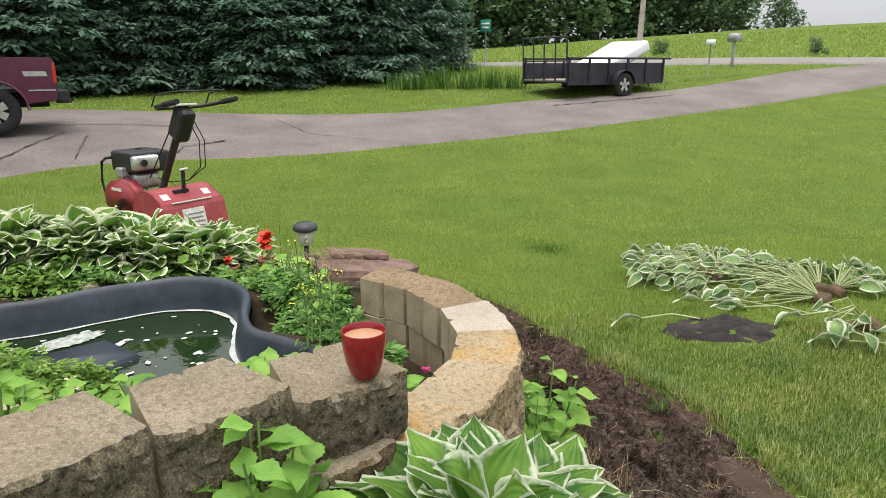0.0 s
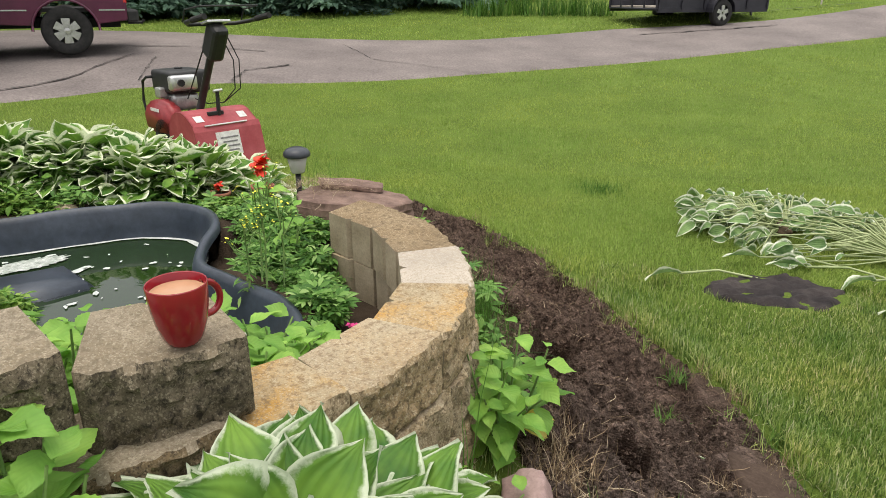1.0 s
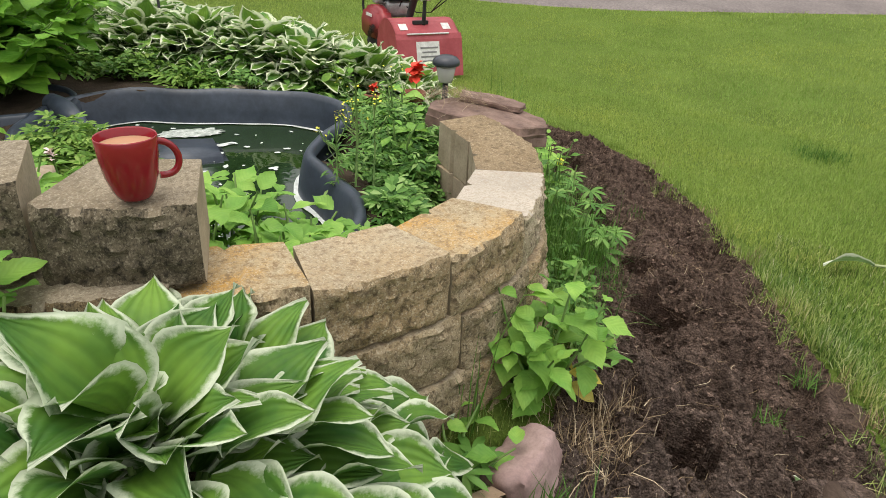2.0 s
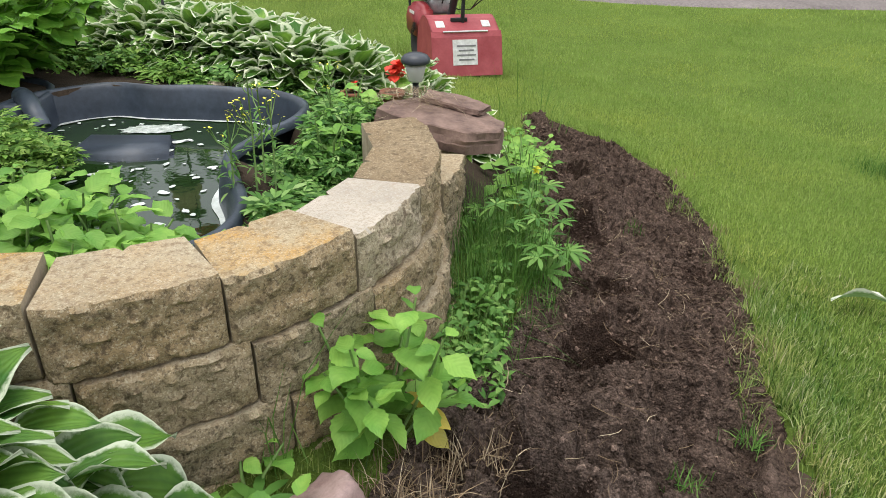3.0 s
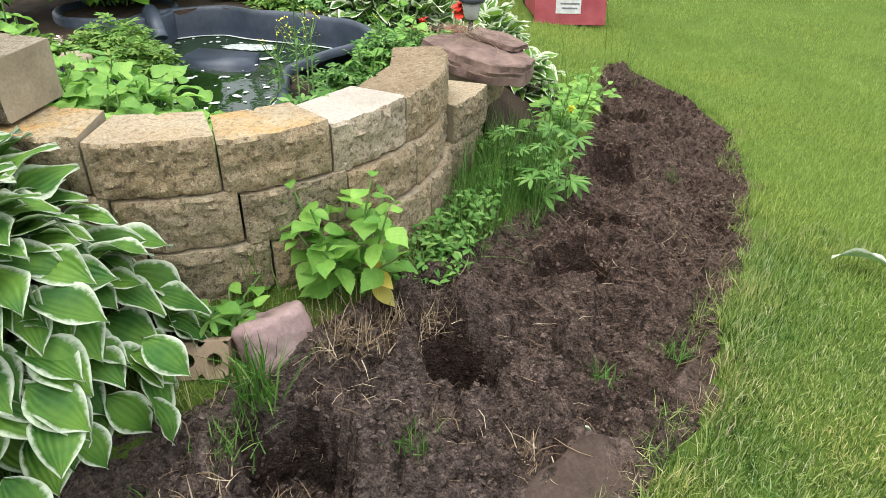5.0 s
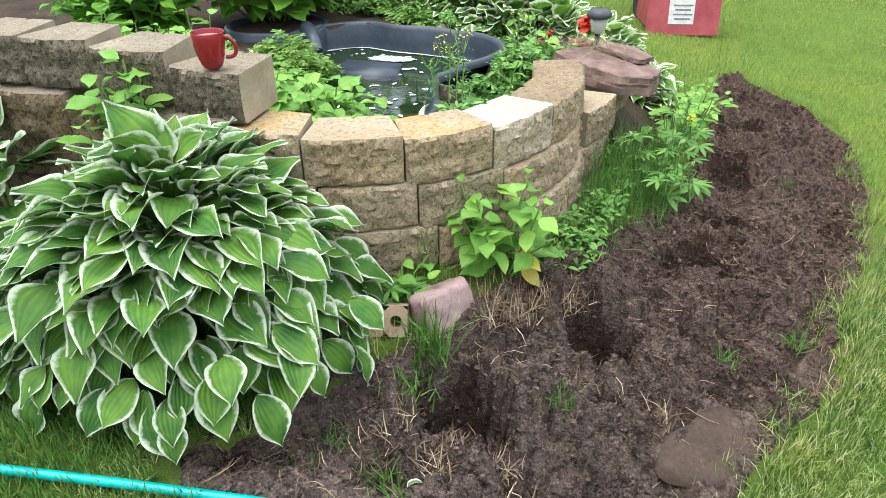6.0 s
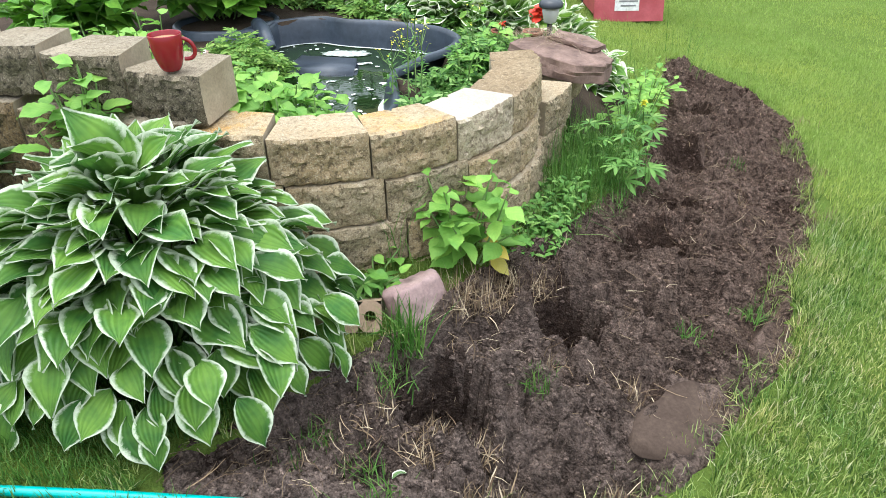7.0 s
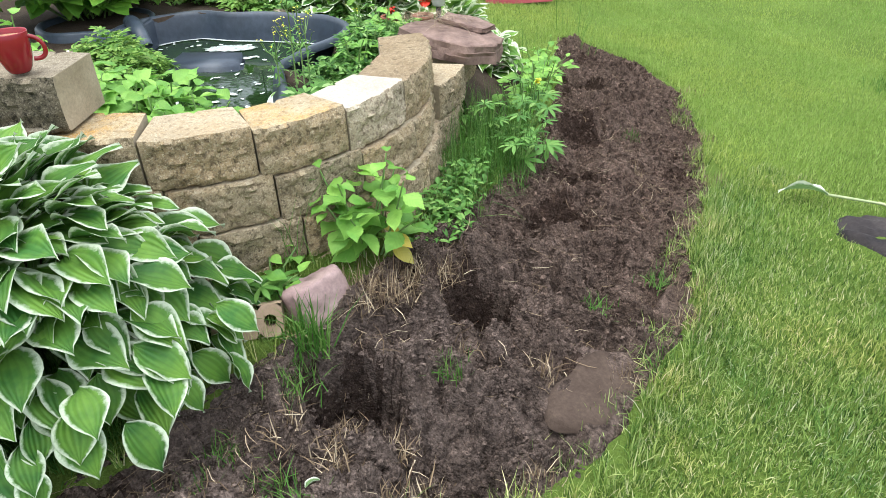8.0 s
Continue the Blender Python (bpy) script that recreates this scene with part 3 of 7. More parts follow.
for fx, fy, q in FLATS:
    a = np.linspace(0, 2 * np.pi, 40, endpoint=False)
    rings = []
    for s_ in (0.0, 0.35, 0.7, 0.92, 1.0):
        w = s_ * q * (0.88 + 0.34 * vnoise(np.cos(a) + fx, np.sin(a) + fy, 1.4, 40))
        py_ = fy + w * np.sin(a) / 0.62
        px_ = fx + w * np.cos(a) - 0.25 * (py_ - fy)
        rings.append(np.stack([px_, py_, land(px_, py_) - 0.001 + 0.012 * vnoise(px_, py_, 9, 41) - 0.03 * (s_ == 1.0)], -1))
    quads = [(r_ * 40 + k, r_ * 40 + (k + 1) % 40, (r_ + 1) * 40 + (k + 1) % 40, (r_ + 1) * 40 + k) for r_ in range(4) for k in range(40)]
    patch = link("smooth_soil", mesh_np("smooth_soil", np.concatenate(rings), quads), M_smoothsoil)
    tagged(patch, "smooth scraped patch of damp brown soil", "soil", kind="structure")

# ---- raised bed inside the wall ----
WC, WR = (-0.62, 1.82), 0.88
WALL_DIR = Vector((-0.655, -0.755))
WALL_DIR.normalize()
WALL_END = Vector((0.013, 1.25))


def bed_inside(x, y):
    """Depth inside the planted bed, positive within."""
    along = (x - WALL_END.x) * WALL_DIR.x + (y - WALL_END.y) * WALL_DIR.y
    off = (x - WALL_END.x) * WALL_DIR.y - (y - WALL_END.y) * WALL_DIR.x   # behind the straight wall: positive
    arc = 0.76 - np.hypot(x - WC[0], y - WC[1])
    rest = np.minimum(off - 0.1, 3.55 - np.hypot((x + 2.3) / 1.25, y - 0.62))
    rest = np.minimum(rest, -0.3 - x - 0.9 * np.maximum(0, 2.62 - y) - 0.62 * np.maximum(0, y - 3.15))
    return np.maximum(arc, rest)


def bed_height(x, y):
    x, y = np.asarray(x, float), np.asarray(y, float)
    back = 3.55 - np.hypot((x + 2.3) / 1.25, y - 0.62)
    top = 0.45 + 0.03 * vnoise(x, y, 3, 9)
    turn_ = np.arctan2(y - WC[1], x - WC[0])
    top = top - 0.1 * smooth01((np.hypot(x - WC[0], y - WC[1]) - 0.42) / 0.14) * smooth01((turn_ - 0.1) / 0.3) * (np.hypot(x - WC[0], y - WC[1]) < 0.8)
    side = np.where(y > 2.9, -0.3 - x - 0.62 * np.maximum(0, y - 3.15), 9.0)
    return land(x, y) + (top - land(x, y)) * smooth01((back + 0.05) / 1.55) * smooth01((side + 0.1) / 0.5)


sx, sy = np.arange(-6.5, 0.4, 0.05), np.arange(-3.0, 4.6, 0.05)
X, Y = np.meshgrid(sx, sy)
idx = np.arange(X.size).reshape(X.shape)
POND = [(-1.97, 2.33), (-1.8, 2.46), (-1.62, 2.62), (-1.4, 2.78), (-1.14, 2.8), (-0.96, 2.64), (-0.86, 2.38), (-0.75, 2.22), (-0.56, 2.13), (-0.36, 2.03), (-0.24, 1.88), (-0.27, 1.7),
        (-0.5, 1.52), (-0.95, 1.42), (-1.3, 1.5), (-1.55, 1.62), (-1.8, 1.78), (-2.0, 2.05)]


def in_poly(x, y, poly):
    r = np.zeros(np.shape(x), bool)
    for (x0, y0), (x1, y1) in zip(poly, poly[1:] + poly[:1]):
        c = ((y0 > y) != (y1 > y)) & (x < (x1 - x0) * (y - y0) / (y1 - y0 + 1e-12) + x0)
        r ^= c
    return r


keep = (bed_inside(X, Y) > -0.02)
wet = in_poly(X, Y, POND)
Z = np.where(wet, -0.2, bed_height(X, Y))
fk = keep[:-1, :-1] & keep[:-1, 1:] & keep[1:, 1:] & keep[1:, :-1]
quads = np.stack([idx[:-1, :-1], idx[:-1, 1:], idx[1:, 1:], idx[1:, :-1]], -1)[fk]
used, inv = np.unique(quads, return_inverse=True)
bed = link("garden_bed", mesh_np("garden_bed", np.stack([X, Y, Z], -1).reshape(-1, 3)[used], inv.reshape(-1, 4)), M_bedsoil)
tagged(bed, "raised planting bed of dark soil round the pond", "garden bed", kind="structure")

# ---- retaining wall of split-face blocks ----
TOP, RISE = 0.62, 0.152


def block_mesh(seed, w=0.302, back=0.225, deep=0.185, h=0.148, curve=0.014):
    """A tapered wall block; front at -y, rough and slightly bowed; its base at z = 0."""
    r = np.random.RandomState(seed)
    nx, nz, ny = 30, 15, 8
    def front(s, q):
        bow = curve * (1 - (2 * s - 1) ** 2)
        edge = min(s, 1 - s) * w
        amp = 0.011 * min(1, edge / 0.02 + 0.25)
        rough = amp * (noise.noise((s * 6 + seed * 9.1, q * 3.5, 1.7)) + 0.75 * noise.noise((s * 15 + seed * 3.3, q * 8, 5)) + 0.6 * noise.noise((s * 34 + seed, q * 17, 9)) + 0.35 * noise.noise((s * 70, q * 35, seed)))
        chip = 0.006 * max(0, 1 - min(q, 1 - q) / 0.09) ** 2
        cheek = 0.006 * max(0, 1 - edge / 0.012) ** 2
        return -bow + rough + chip + cheek - 0.004
    bm = bmesh.new()
    g = [[bm.verts.new(((s - 0.5) * w, front(s, q), q * h)) for s in (i / nx for i in range(nx + 1))] for q in (j / nz for j in range(nz + 1))]
    for j in range(nz):
        for i in range(nx):
            bm.faces.new((g[j][i], g[j][i + 1], g[j + 1][i + 1], g[j + 1][i]))
    def plane(edge, zval):
        rows = [edge]
        for k in range(1, ny + 1):
            f = k / ny
            half = (w + (back - w) * f) * 0.5
            rows.append([bm.verts.new(((2 * i / nx - 1) * half, deep * f + edge[i].co.y * (1 - f), zval + (0.0018 * noise.noise((i * 0.7 + seed, k, zval * 9)) if 0 < i < nx and k < ny else 0))) for i in range(nx + 1)])
        for a, b in zip(rows, rows[1:]):
            for i in range(nx):
                bm.faces.new((a[i], a[i + 1], b[i + 1], b[i]) if zval > 0 else (a[i + 1], a[i], b[i], b[i + 1]))
        return rows
    t, b = plane(g[nz], h), plane(g[0], 0.0)
    for col in (0, nx):
        up = [g[j][col] for j in range(nz + 1)]
        ta, ba = [r_[col] for r_ in t], [r_[col] for r_ in b]
        loop = up + ta[1:] + ba[1:][::-1]
        f = bm.faces.new(loop if col == 0 else loop[::-1])
    for i in range(nx + 1):
        notch = 0.02 * max(0.0, 1 - abs(i - nx / 2) / 1.6)
        t[-1][i].co.y -= notch
        b[-1][i].co.y -= notch
    for i in range(nx):
        bm.faces.new((t[-1][i], t[-1][i + 1], b[-1][i + 1], b[-1][i]))
    bmesh.ops.recalc_face_normals(bm, faces=bm.faces)
    me = done(bm, "block")
    me.set_sharp_from_angle(angle=radians(38))
    for p in me.polygons:
        if p.normal.z > 0.75 and p.center.z > h - 0.006:
            p.material_index = 1
        elif p.normal.y > 0.3 or abs(p.normal.x) > 0.9 and p.area > 0.01:
            p.material_index = 2
    return me


BLOCKS = [block_mesh(s) for s in range(7)]
for b in BLOCKS:
    b.materials.append(M_face)
    b.materials.append(M_top)
    b.materials.append(M_cast)
wall = thing("retaining_wall", (0, 0, 0), "curved garden retaining wall of buff split-face concrete blocks", "wall")
wall["kind"] = "structure"
blocks_made = 0


def put_block(fl, fr, z, top=None, label="", tilt=0.0, face=None, deep=1.0):
    """A block whose front runs from fl to fr, as seen from outside."""
    global blocks_made
    a, b = Vector((*fl, 0)), Vector((*fr, 0))
    mid, d = (a + b) / 2, b - a
    yaw = math.degrees(math.atan2(d.y, d.x))
    ob = new("block", BLOCKS[blocks_made % len(BLOCKS)])
    blocks_made += 1
    ob.parent = wall
    ob.matrix_world = pose(mid.x, mid.y, z, tilt, random.uniform(-0.5, 0.5), yaw) @ Matrix.Diagonal((d.length / 0.3095, deep, 1, 1))
    for slot, m_ in ((0, face), (1, top)):
        if m_ is not None:
            ob.material_slots[slot].link = 'OBJECT'
            ob.material_slots[slot].material = m_
    if label:
        ob["label"] = label
    return ob


def arc(deg, r=WR):
    return (WC[0] + r * math.cos(radians(deg)), WC[1] + r * math.sin(radians(deg)))


def course_z(k, y, x=0.2):
    return TOP - 0.02 * 0 - (k + 1) * RISE - 0.045 * (y - 2) - 0.02 * (x - 0.4)


STEP = 20.05
top_mats = {0: M_top_orange, 1: M_top, 2: M_top_orange, 3: M_top_white, 4: M_top_brown, 5: M_top_brown}
ENDS = [-50.7, -30.65, -10.6, 9.45, 30.3, 51.5, 72.0]
for i in range(6):
    grow = lambda d: WR + 0.045 * float(smooth01((d - 30) / 42))
    p, q = arc(ENDS[i], grow(ENDS[i])), arc(ENDS[i + 1], grow(ENDS[i + 1]))
    put_block(p, q, course_z(0, (p[1] + q[1]) / 2, (p[0] + q[0]) / 2), top_mats[i], {3: "pale newer block", 1: "orange-stained block"}.get(i, ""), face=M_face_pale if i == 3 else None)
for k, first, count in ((1, -48.3, 6), (2, -44.3, 6), (3, -52.0, 6)):
    for i in range(count):
        a = first + STEP * i
        ra, rb = WR + k * (0.006 + 0.022 * float(smooth01((a + 20) / 70))), WR + k * (0.006 + 0.022 * float(smooth01((a + STEP + 20) / 70)))
        p, q = arc(a, ra), arc(a + STEP, rb)
        put_block(p, q, course_z(k, (p[1] + q[1]) / 2, (p[0] + q[0]) / 2), M_top, face=M_face if (i + k) % 3 else M_face_mid)
# the lower courses run on under the slab
for k in (1, 2, 3):
    for i in range(2 if k == 1 else 1):
        p = Vector((-0.09 - 0.08 * i, 2.58)) + Vector((-0.15, 0.265)) * (i + 0.12 * (k % 2))
        q = p + Vector((-0.15, 0.265))
        put_block(p, q, course_z(k, 2.75, -0.3), M_top, face=M_face if i else M_face_mid)
# the near run, one course higher, bending gently away
RUN = [(0.013, 1.25), (-0.182, 1.074), (-0.35, 0.872), (-0.505, 0.68), (-0.67, 0.475), (-0.835, 0.27), (-1.0, 0.065), (-1.165, -0.14)]
RUN_TOP = [0.822, 0.862, 0.882, 0.886, 0.892, 0.898, 0.9]
for i, top_z in enumerate(RUN_TOP):
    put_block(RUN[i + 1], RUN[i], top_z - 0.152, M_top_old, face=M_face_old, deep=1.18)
W_ = Vector((WALL_DIR.x, WALL_DIR.y))
LOW = Vector((0.0, 1.19))
# courses below the near run, their faces coloured dark for shade
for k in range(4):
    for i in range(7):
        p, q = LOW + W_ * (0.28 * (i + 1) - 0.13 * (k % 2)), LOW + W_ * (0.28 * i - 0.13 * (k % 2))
        put_block(p, q, course_z(k, 1.19 - 0.11 * i, -0.05 - 0.1 * i) + 0.02 + 0.012 * min(i, 3), M_top_old, face=M_face_shaded)

# ---- pond ----
pond = thing("garden_pond", (-1.2, 2.1, 0.45), "black moulded pond liner half full of dark water", "pond")


def smooth_loop(pts, n):
    p = np.array(pts)
    m = len(p)
    out = []
    for k in range(n):
        t = k * m / n
        i, f = int(t), t - int(t)
        a, b, c, d = (p[(i + o) % m] for o in (-1, 0, 1, 2))
        out.append(0.5 * ((2 * b) + (-a + c) * f + (2 * a - 5 * b + 4 * c - d) * f * f + (-a + 3 * b - 3 * c + d) * f ** 3))
    return np.array(out)


rim = smooth_loop(POND, 120)
cen = rim.mean(0)
nxt, prv = np.roll(rim, -1, 0), np.roll(rim, 1, 0)
tan = nxt - prv
tan /= np.linalg.norm(tan, axis=1)[:, None]
out = np.stack([tan[:, 1], -tan[:, 0]], -1)
if ((rim - cen) * out).sum() < 0:
    out = -out
RIMZ = 0.475
profile = [(0.03, -0.03), (0.027, 0.0), (0.012, 0.006), (0.0, 0.003), (-0.012, -0.02), (-0.03, -0.1), (-0.045, -0.2), (-0.1, -0.3), (-0.16, -0.42)]
rings = []
for o, h in profile:
    p = rim + out * o
    wob = 0.006 * vnoise(p[:, 0], p[:, 1], 6, 12)
    rings.append(np.stack([p[:, 0], p[:, 1], RIMZ + h + wob], -1))
verts = np.concatenate(rings)
n = len(rim)
faces = [(r * n + k, r * n + (k + 1) % n, (r + 1) * n + (k + 1) % n, (r + 1) * n + k) for r in range(len(profile) - 1) for k in range(n)]
me = mesh_np("liner", verts - np.array((-1.2, 2.1, 0.45)), faces)
bm = bmesh.new()
bm.from_mesh(me)
bm.faces.new([v for v in bm.verts][-n:])
bmesh.ops.recalc_face_normals(bm, faces=bm.faces)
liner = part("liner", bm, M_liner, pond)

m, t, b = nodes_of("pond_water", 0.03, 0, 0.5)
b.inputs["Base Color"].default_value = (0.012, 0.028, 0.008, 1)
v = coords(t, False)
bump(t, b, noise_node(t, v, 9, 3), 0.08, 0.01)
M_water = m
WATER = 0.33
inner = rim - out * 0.03
bm = bmesh.new()
bm.faces.new([bm.verts.new((p[0] + 1.2, p[1] - 2.1, WATER - 0.45)) for p in inner])
water = part("water", bm, M_water, pond, "dark green still water with scum")

# ---- mug ----
mug = thing("coffee_mug", (-0.07, 1.198, 0.826), "red glazed coffee mug of milky coffee on a wall block", "mug", turn=68)
mug.scale = (0.9, 0.9, 0.93)
bm = lathe_bm(bmesh.new(), [(0, 0), (0.026, 0), (0.03, 0.004), (0.036, 0.015), (0.044, 0.04), (0.049, 0.07), (0.0515, 0.108), (0.0505, 0.11), (0.049, 0.108), (0.046, 0.07), (0.04, 0.035), (0, 0.03)], 40)
part("cup", bm, M_mug, mug)
bm = tube_bm(bmesh.new(), [(0.046 + 0.036 * math.sin(a) ** 0.8, 0, 0.063 + 0.031 * math.cos(a) - 0.006 * math.sin(a)) for a in (math.pi * k / 18 for k in range(19))], 0.0062, 12)
part("handle", bm, M_mug, mug)
bm = lathe_bm(bmesh.new(), [(0, 0.0945), (0.0475, 0.0945)], 40)
part("coffee", bm, M_coffee, mug, "milky coffee near the brim")

# ---- hostas ----


def hosta(name, at, radius, height, count, leaf, material, label, group="", seed=1, droop=1.0, clear=None, wide=(0.0, 1.0, 1.0), low=0.9, slim=1.0):
    r = random.Random(seed)
    ob = thing(name, at, label, "hosta", group)
    forms = [leaf_mesh("leaf", leaf, leaf * r.uniform(0.66, 0.82) * slim, r.uniform(0.2, 0.7), r.uniform(0.1, 0.5), 0.085 * slim, 6, 10, 0.42, 1.2 / slim, seed * 10 + k) for k in range(7)]
    for f in forms:
        f.materials.append(material)
    for k in range(count):
        f = (k + 0.5) / count
        a = k * 2.39996 + r.uniform(-0.25, 0.25)
        ca, sa = math.cos(a - radians(wide[0])), math.sin(a - radians(wide[0]))
        rr = radius * (f ** 0.58) * r.uniform(0.85, 1.1) * math.hypot(ca * wide[1], sa * wide[2])
        zz = height * (1 - (f ** 1.35) * low) * (r.uniform(0.9, 1.04) if k % 3 else r.uniform(0.72, 0.9))
        base_r = max(0.0, rr - leaf * 0.5 * (0.35 + 0.65 * f))
        if clear and not clear(at[0] + (rr + 0.03) * math.cos(a), at[1] + (rr + 0.03) * math.sin(a), at[2] + zz):
            continue
        ob2 = new("leaf", forms[k % len(forms)])
        ob2.parent = ob
        pitch = 66 - 106 * f ** 0.65 * droop + r.uniform(-18, 16)
        s = r.uniform(0.75, 1.05) * (1.22 - 0.3 * f)
        ob2.matrix_local = pose(base_r * math.cos(a), base_r * math.sin(a), zz, 0, 0, math.degrees(a) - 90 + r.uniform(-24, 24)) @ pose(0, 0, 0, pitch, r.uniform(-22, 22), 0) @ Matrix.Scale(s, 4)
    bm = bmesh.new()
    for k in range(0, count, 5):
        a = k * 2.39996
        f = (k + 0.5) / count
        rr = max(0.01, radius * (f ** 0.62) - leaf * 0.5)
        zz = height * (1 - (f ** 1.5) * 0.93)
        tube_bm(bm, [(0.02 * math.cos(a), 0.02 * math.sin(a), -0.02), (rr * 0.5 * math.cos(a), rr * 0.5 * math.sin(a), zz * 0.6), (rr * math.cos(a), rr * math.sin(a), zz)], 0.005, 5, False)
    part("undergrowth", bm, M_stem, ob, "pale green leaf stalks")["kind"] = "stuff"
    return ob




def off_wall(x, y, z):
    """Whether a point is clear of the block wall."""
    if math.hypot(x - WC[0], y - WC[1]) < WR + 0.03 and x > -0.2:
        return z > 0.66
    behind = (x - WALL_END.x) * WALL_DIR.y - (y - WALL_END.y) * WALL_DIR.x
    return behind < -0.02 or z > 0.83


hosta("hosta", (0.185, 0.985, 0.1), 0.56, 0.55, 560, 0.152, M_hosta, "large variegated hosta with white-edged green leaves before the wall", seed=3, clear=off_wall, wide=(62, 1.04, 0.92), low=0.78)

# the second hosta by the wall and the row behind the pond
hosta("hosta", (-0.5, 0.52, 0.12), 0.34, 0.45, 60, 0.2, M_hosta, "young variegated hosta at the wall's foot", seed=5, clear=off_wall)
ROW = [(-0.95, 3.65), (-1.5, 3.73), (-1.75, 3.53), (-2.02, 3.75), (-2.22, 3.47), (-2.5, 3.65), (-2.62, 3.29), (-2.92, 3.37), (-3.1, 3.03), (-3.35, 3.07), (-1.5, 3.38), (-1.82, 3.36), (-2.15, 3.28), (-2.48, 3.14), (-2.8, 3.0), (-1.7, 3.17), (-2.0, 3.11), (-2.32, 3.0), (-2.62, 2.84)]
for k, (x, y) in enumerate(ROW):
    hosta("hosta", (x, y, float(bed_height(x, y)) - 0.02), 0.36 if k else 0.2, 0.24 if k else 0.14, 112 if k else 48, 0.16, M_hosta_back,
          "variegated hosta with cream-edged leaves in a row behind the pond", "hosta row", seed=20 + k, droop=0.66, slim=1.05)

# ---- broad-leaved weeds ----
WEED_LEAVES = [leaf_mesh("leaf", 0.1, 0.068, 0.15 + 0.14 * k, 0.25, 0.06, 4, 13, 0.42, 1.3, 70 + k, 0.12) for k in range(4)]
YELLOW_LEAF = leaf_mesh("leaf", 0.08, 0.045, 0.9, 0.3, 0.05, 4, 6, 0.45, 1.2, 81)
for me in WEED_LEAVES:
    me.materials.append(M_weed)
YELLOW_LEAF.materials.append(M_yellow_leaf)
BIG_LEAVES = [leaf_mesh("leaf", 0.17, 0.145, 0.25 + 0.17 * k, 0.2, 0.06, 6, 8, 0.36, 1.25, 90 + k) for k in range(4)]
for me in BIG_LEAVES:
    me.materials.append(M_big_leaf)


def weed(name, at, height, spread, stems, leaves, size, label, category="weed", group="", seed=0, forms=None, yellow=0, lean=(0, 0)):
    """Stems that carry leaves in tiers, larger below the top."""
    r = random.Random(seed)
    forms = forms or WEED_LEAVES
    ob = thing(name, at, label, category, group)
    for s in range(stems):
        a = 2 * math.pi * s / stems + r.uniform(-0.5, 0.5)
        rr = spread * math.sqrt(r.uniform(0.05, 1))
        h = height * r.uniform(0.6, 1.05) * (1 - 0.35 * (rr / (spread + 1e-6)) ** 2)
        base = Vector((rr * 0.25 * math.cos(a), rr * 0.25 * math.sin(a), -0.02))
        top = Vector((rr * math.cos(a) + lean[0], rr * math.sin(a) + lean[1], h))
        mid = (base + top) / 2 + Vector((r.uniform(-0.02, 0.02), r.uniform(-0.02, 0.02), h * 0.12))
        part("stem", tube_bm(bmesh.new(), [base, mid, top], [0.0045, 0.0038, 0.0025], 5, False), M_stem, ob)
        for k in range(leaves):
            f = 1 - 0.72 * (k / max(1, leaves - 1)) ** 1.1
            p = base.lerp(mid, f * 2) if f < 0.5 else mid.lerp(top, f * 2 - 1)
            tier = 1 - f
            yaw = math.degrees(a) + k * 137.5 + r.uniform(-25, 25)
            lf = new("leaf", YELLOW_LEAF if (yellow and s < yellow and k == leaves - 1) else forms[r.randrange(len(forms))])
            lf.parent = ob
            sc = size / 0.1 * r.uniform(0.7, 1.1) * (0.6 + 0.55 * min(1, tier * 2.2))
            lf.matrix_local = pose(*p, 0, 0, yaw) @ pose(0, 0.012, 0, r.uniform(-12, 32) - 18 * tier, r.uniform(-24, 24), 0) @ Matrix.Scale(sc, 4)
    return ob


weed("broadleaf_weed", (0.325, 1.945, 0.13), 0.42, 0.19, 13, 8, 0.1, "tall broad-leaved green weed growing at the wall's foot", seed=2, yellow=3)
weed("broadleaf_weed", (-0.19, 0.94, 0.26), 0.6, 0.13, 14, 8, 0.125, "pale green broad-leaved weed growing against the wall", seed=4)
weed("broadleaf_weed", (0.34, 1.6, 0.14), 0.2, 0.12, 4, 4, 0.085, "low broad-leaved weed beside the pink stone", seed=6)
for k, (x, y, h) in enumerate([(-0.3, 1.42, 0.25), (-0.12, 1.5, 0.22), (-0.2, 1.66, 0.2), (-0.42, 1.62, 0.26), (-0.5, 1.4, 0.24), (-0.08, 1.68, 0.15), (-0.62, 1.3, 0.24),
                               (-0.8, 1.14, 0.26), (-1.0, 1.06, 0.25), (-1.15, 1.2, 0.24), (-1.3, 0.92, 0.26), (-1.5, 1.1, 0.25), (-0.7, 1.5, 0.2), (-1.75, 0.9, 0.24), (-0.95, 1.3, 0.28), (-0.7, 1.24, 0.3), (-0.88, 1.2, 0.3), (-1.05, 1.28, 0.3), (-0.52, 1.36, 0.26), (-1.2, 1.05, 0.3)]):
    weed("broadleaf_weed", (x, y, 0.43), h * (1.08 if k < 6 else 1.25), 0.15, 10 if k < 4 else 7, 6, 0.112, "spreading pale green weed between wall and pond", group="weeds inside the wall", seed=30 + k, yellow=1 if k == 1 else 0)
for k, (x, y, h) in enumerate([(-0.68, 2.66, 0.22), (-0.55, 2.5, 0.18), (-0.85, 2.86, 0.2), (-2.3, 2.95, 0.2), (-2.0, 2.9, 0.2), (-1.42, 3.12, 0.14)]):
    weed("broadleaf_weed", (x, y, 0.44), h, 0.1, 4, 4, 0.08, "low broad-leaved weed beside the pond rim", group="weeds by the pond", seed=60 + k, yellow=1 if k > 2 else 0)
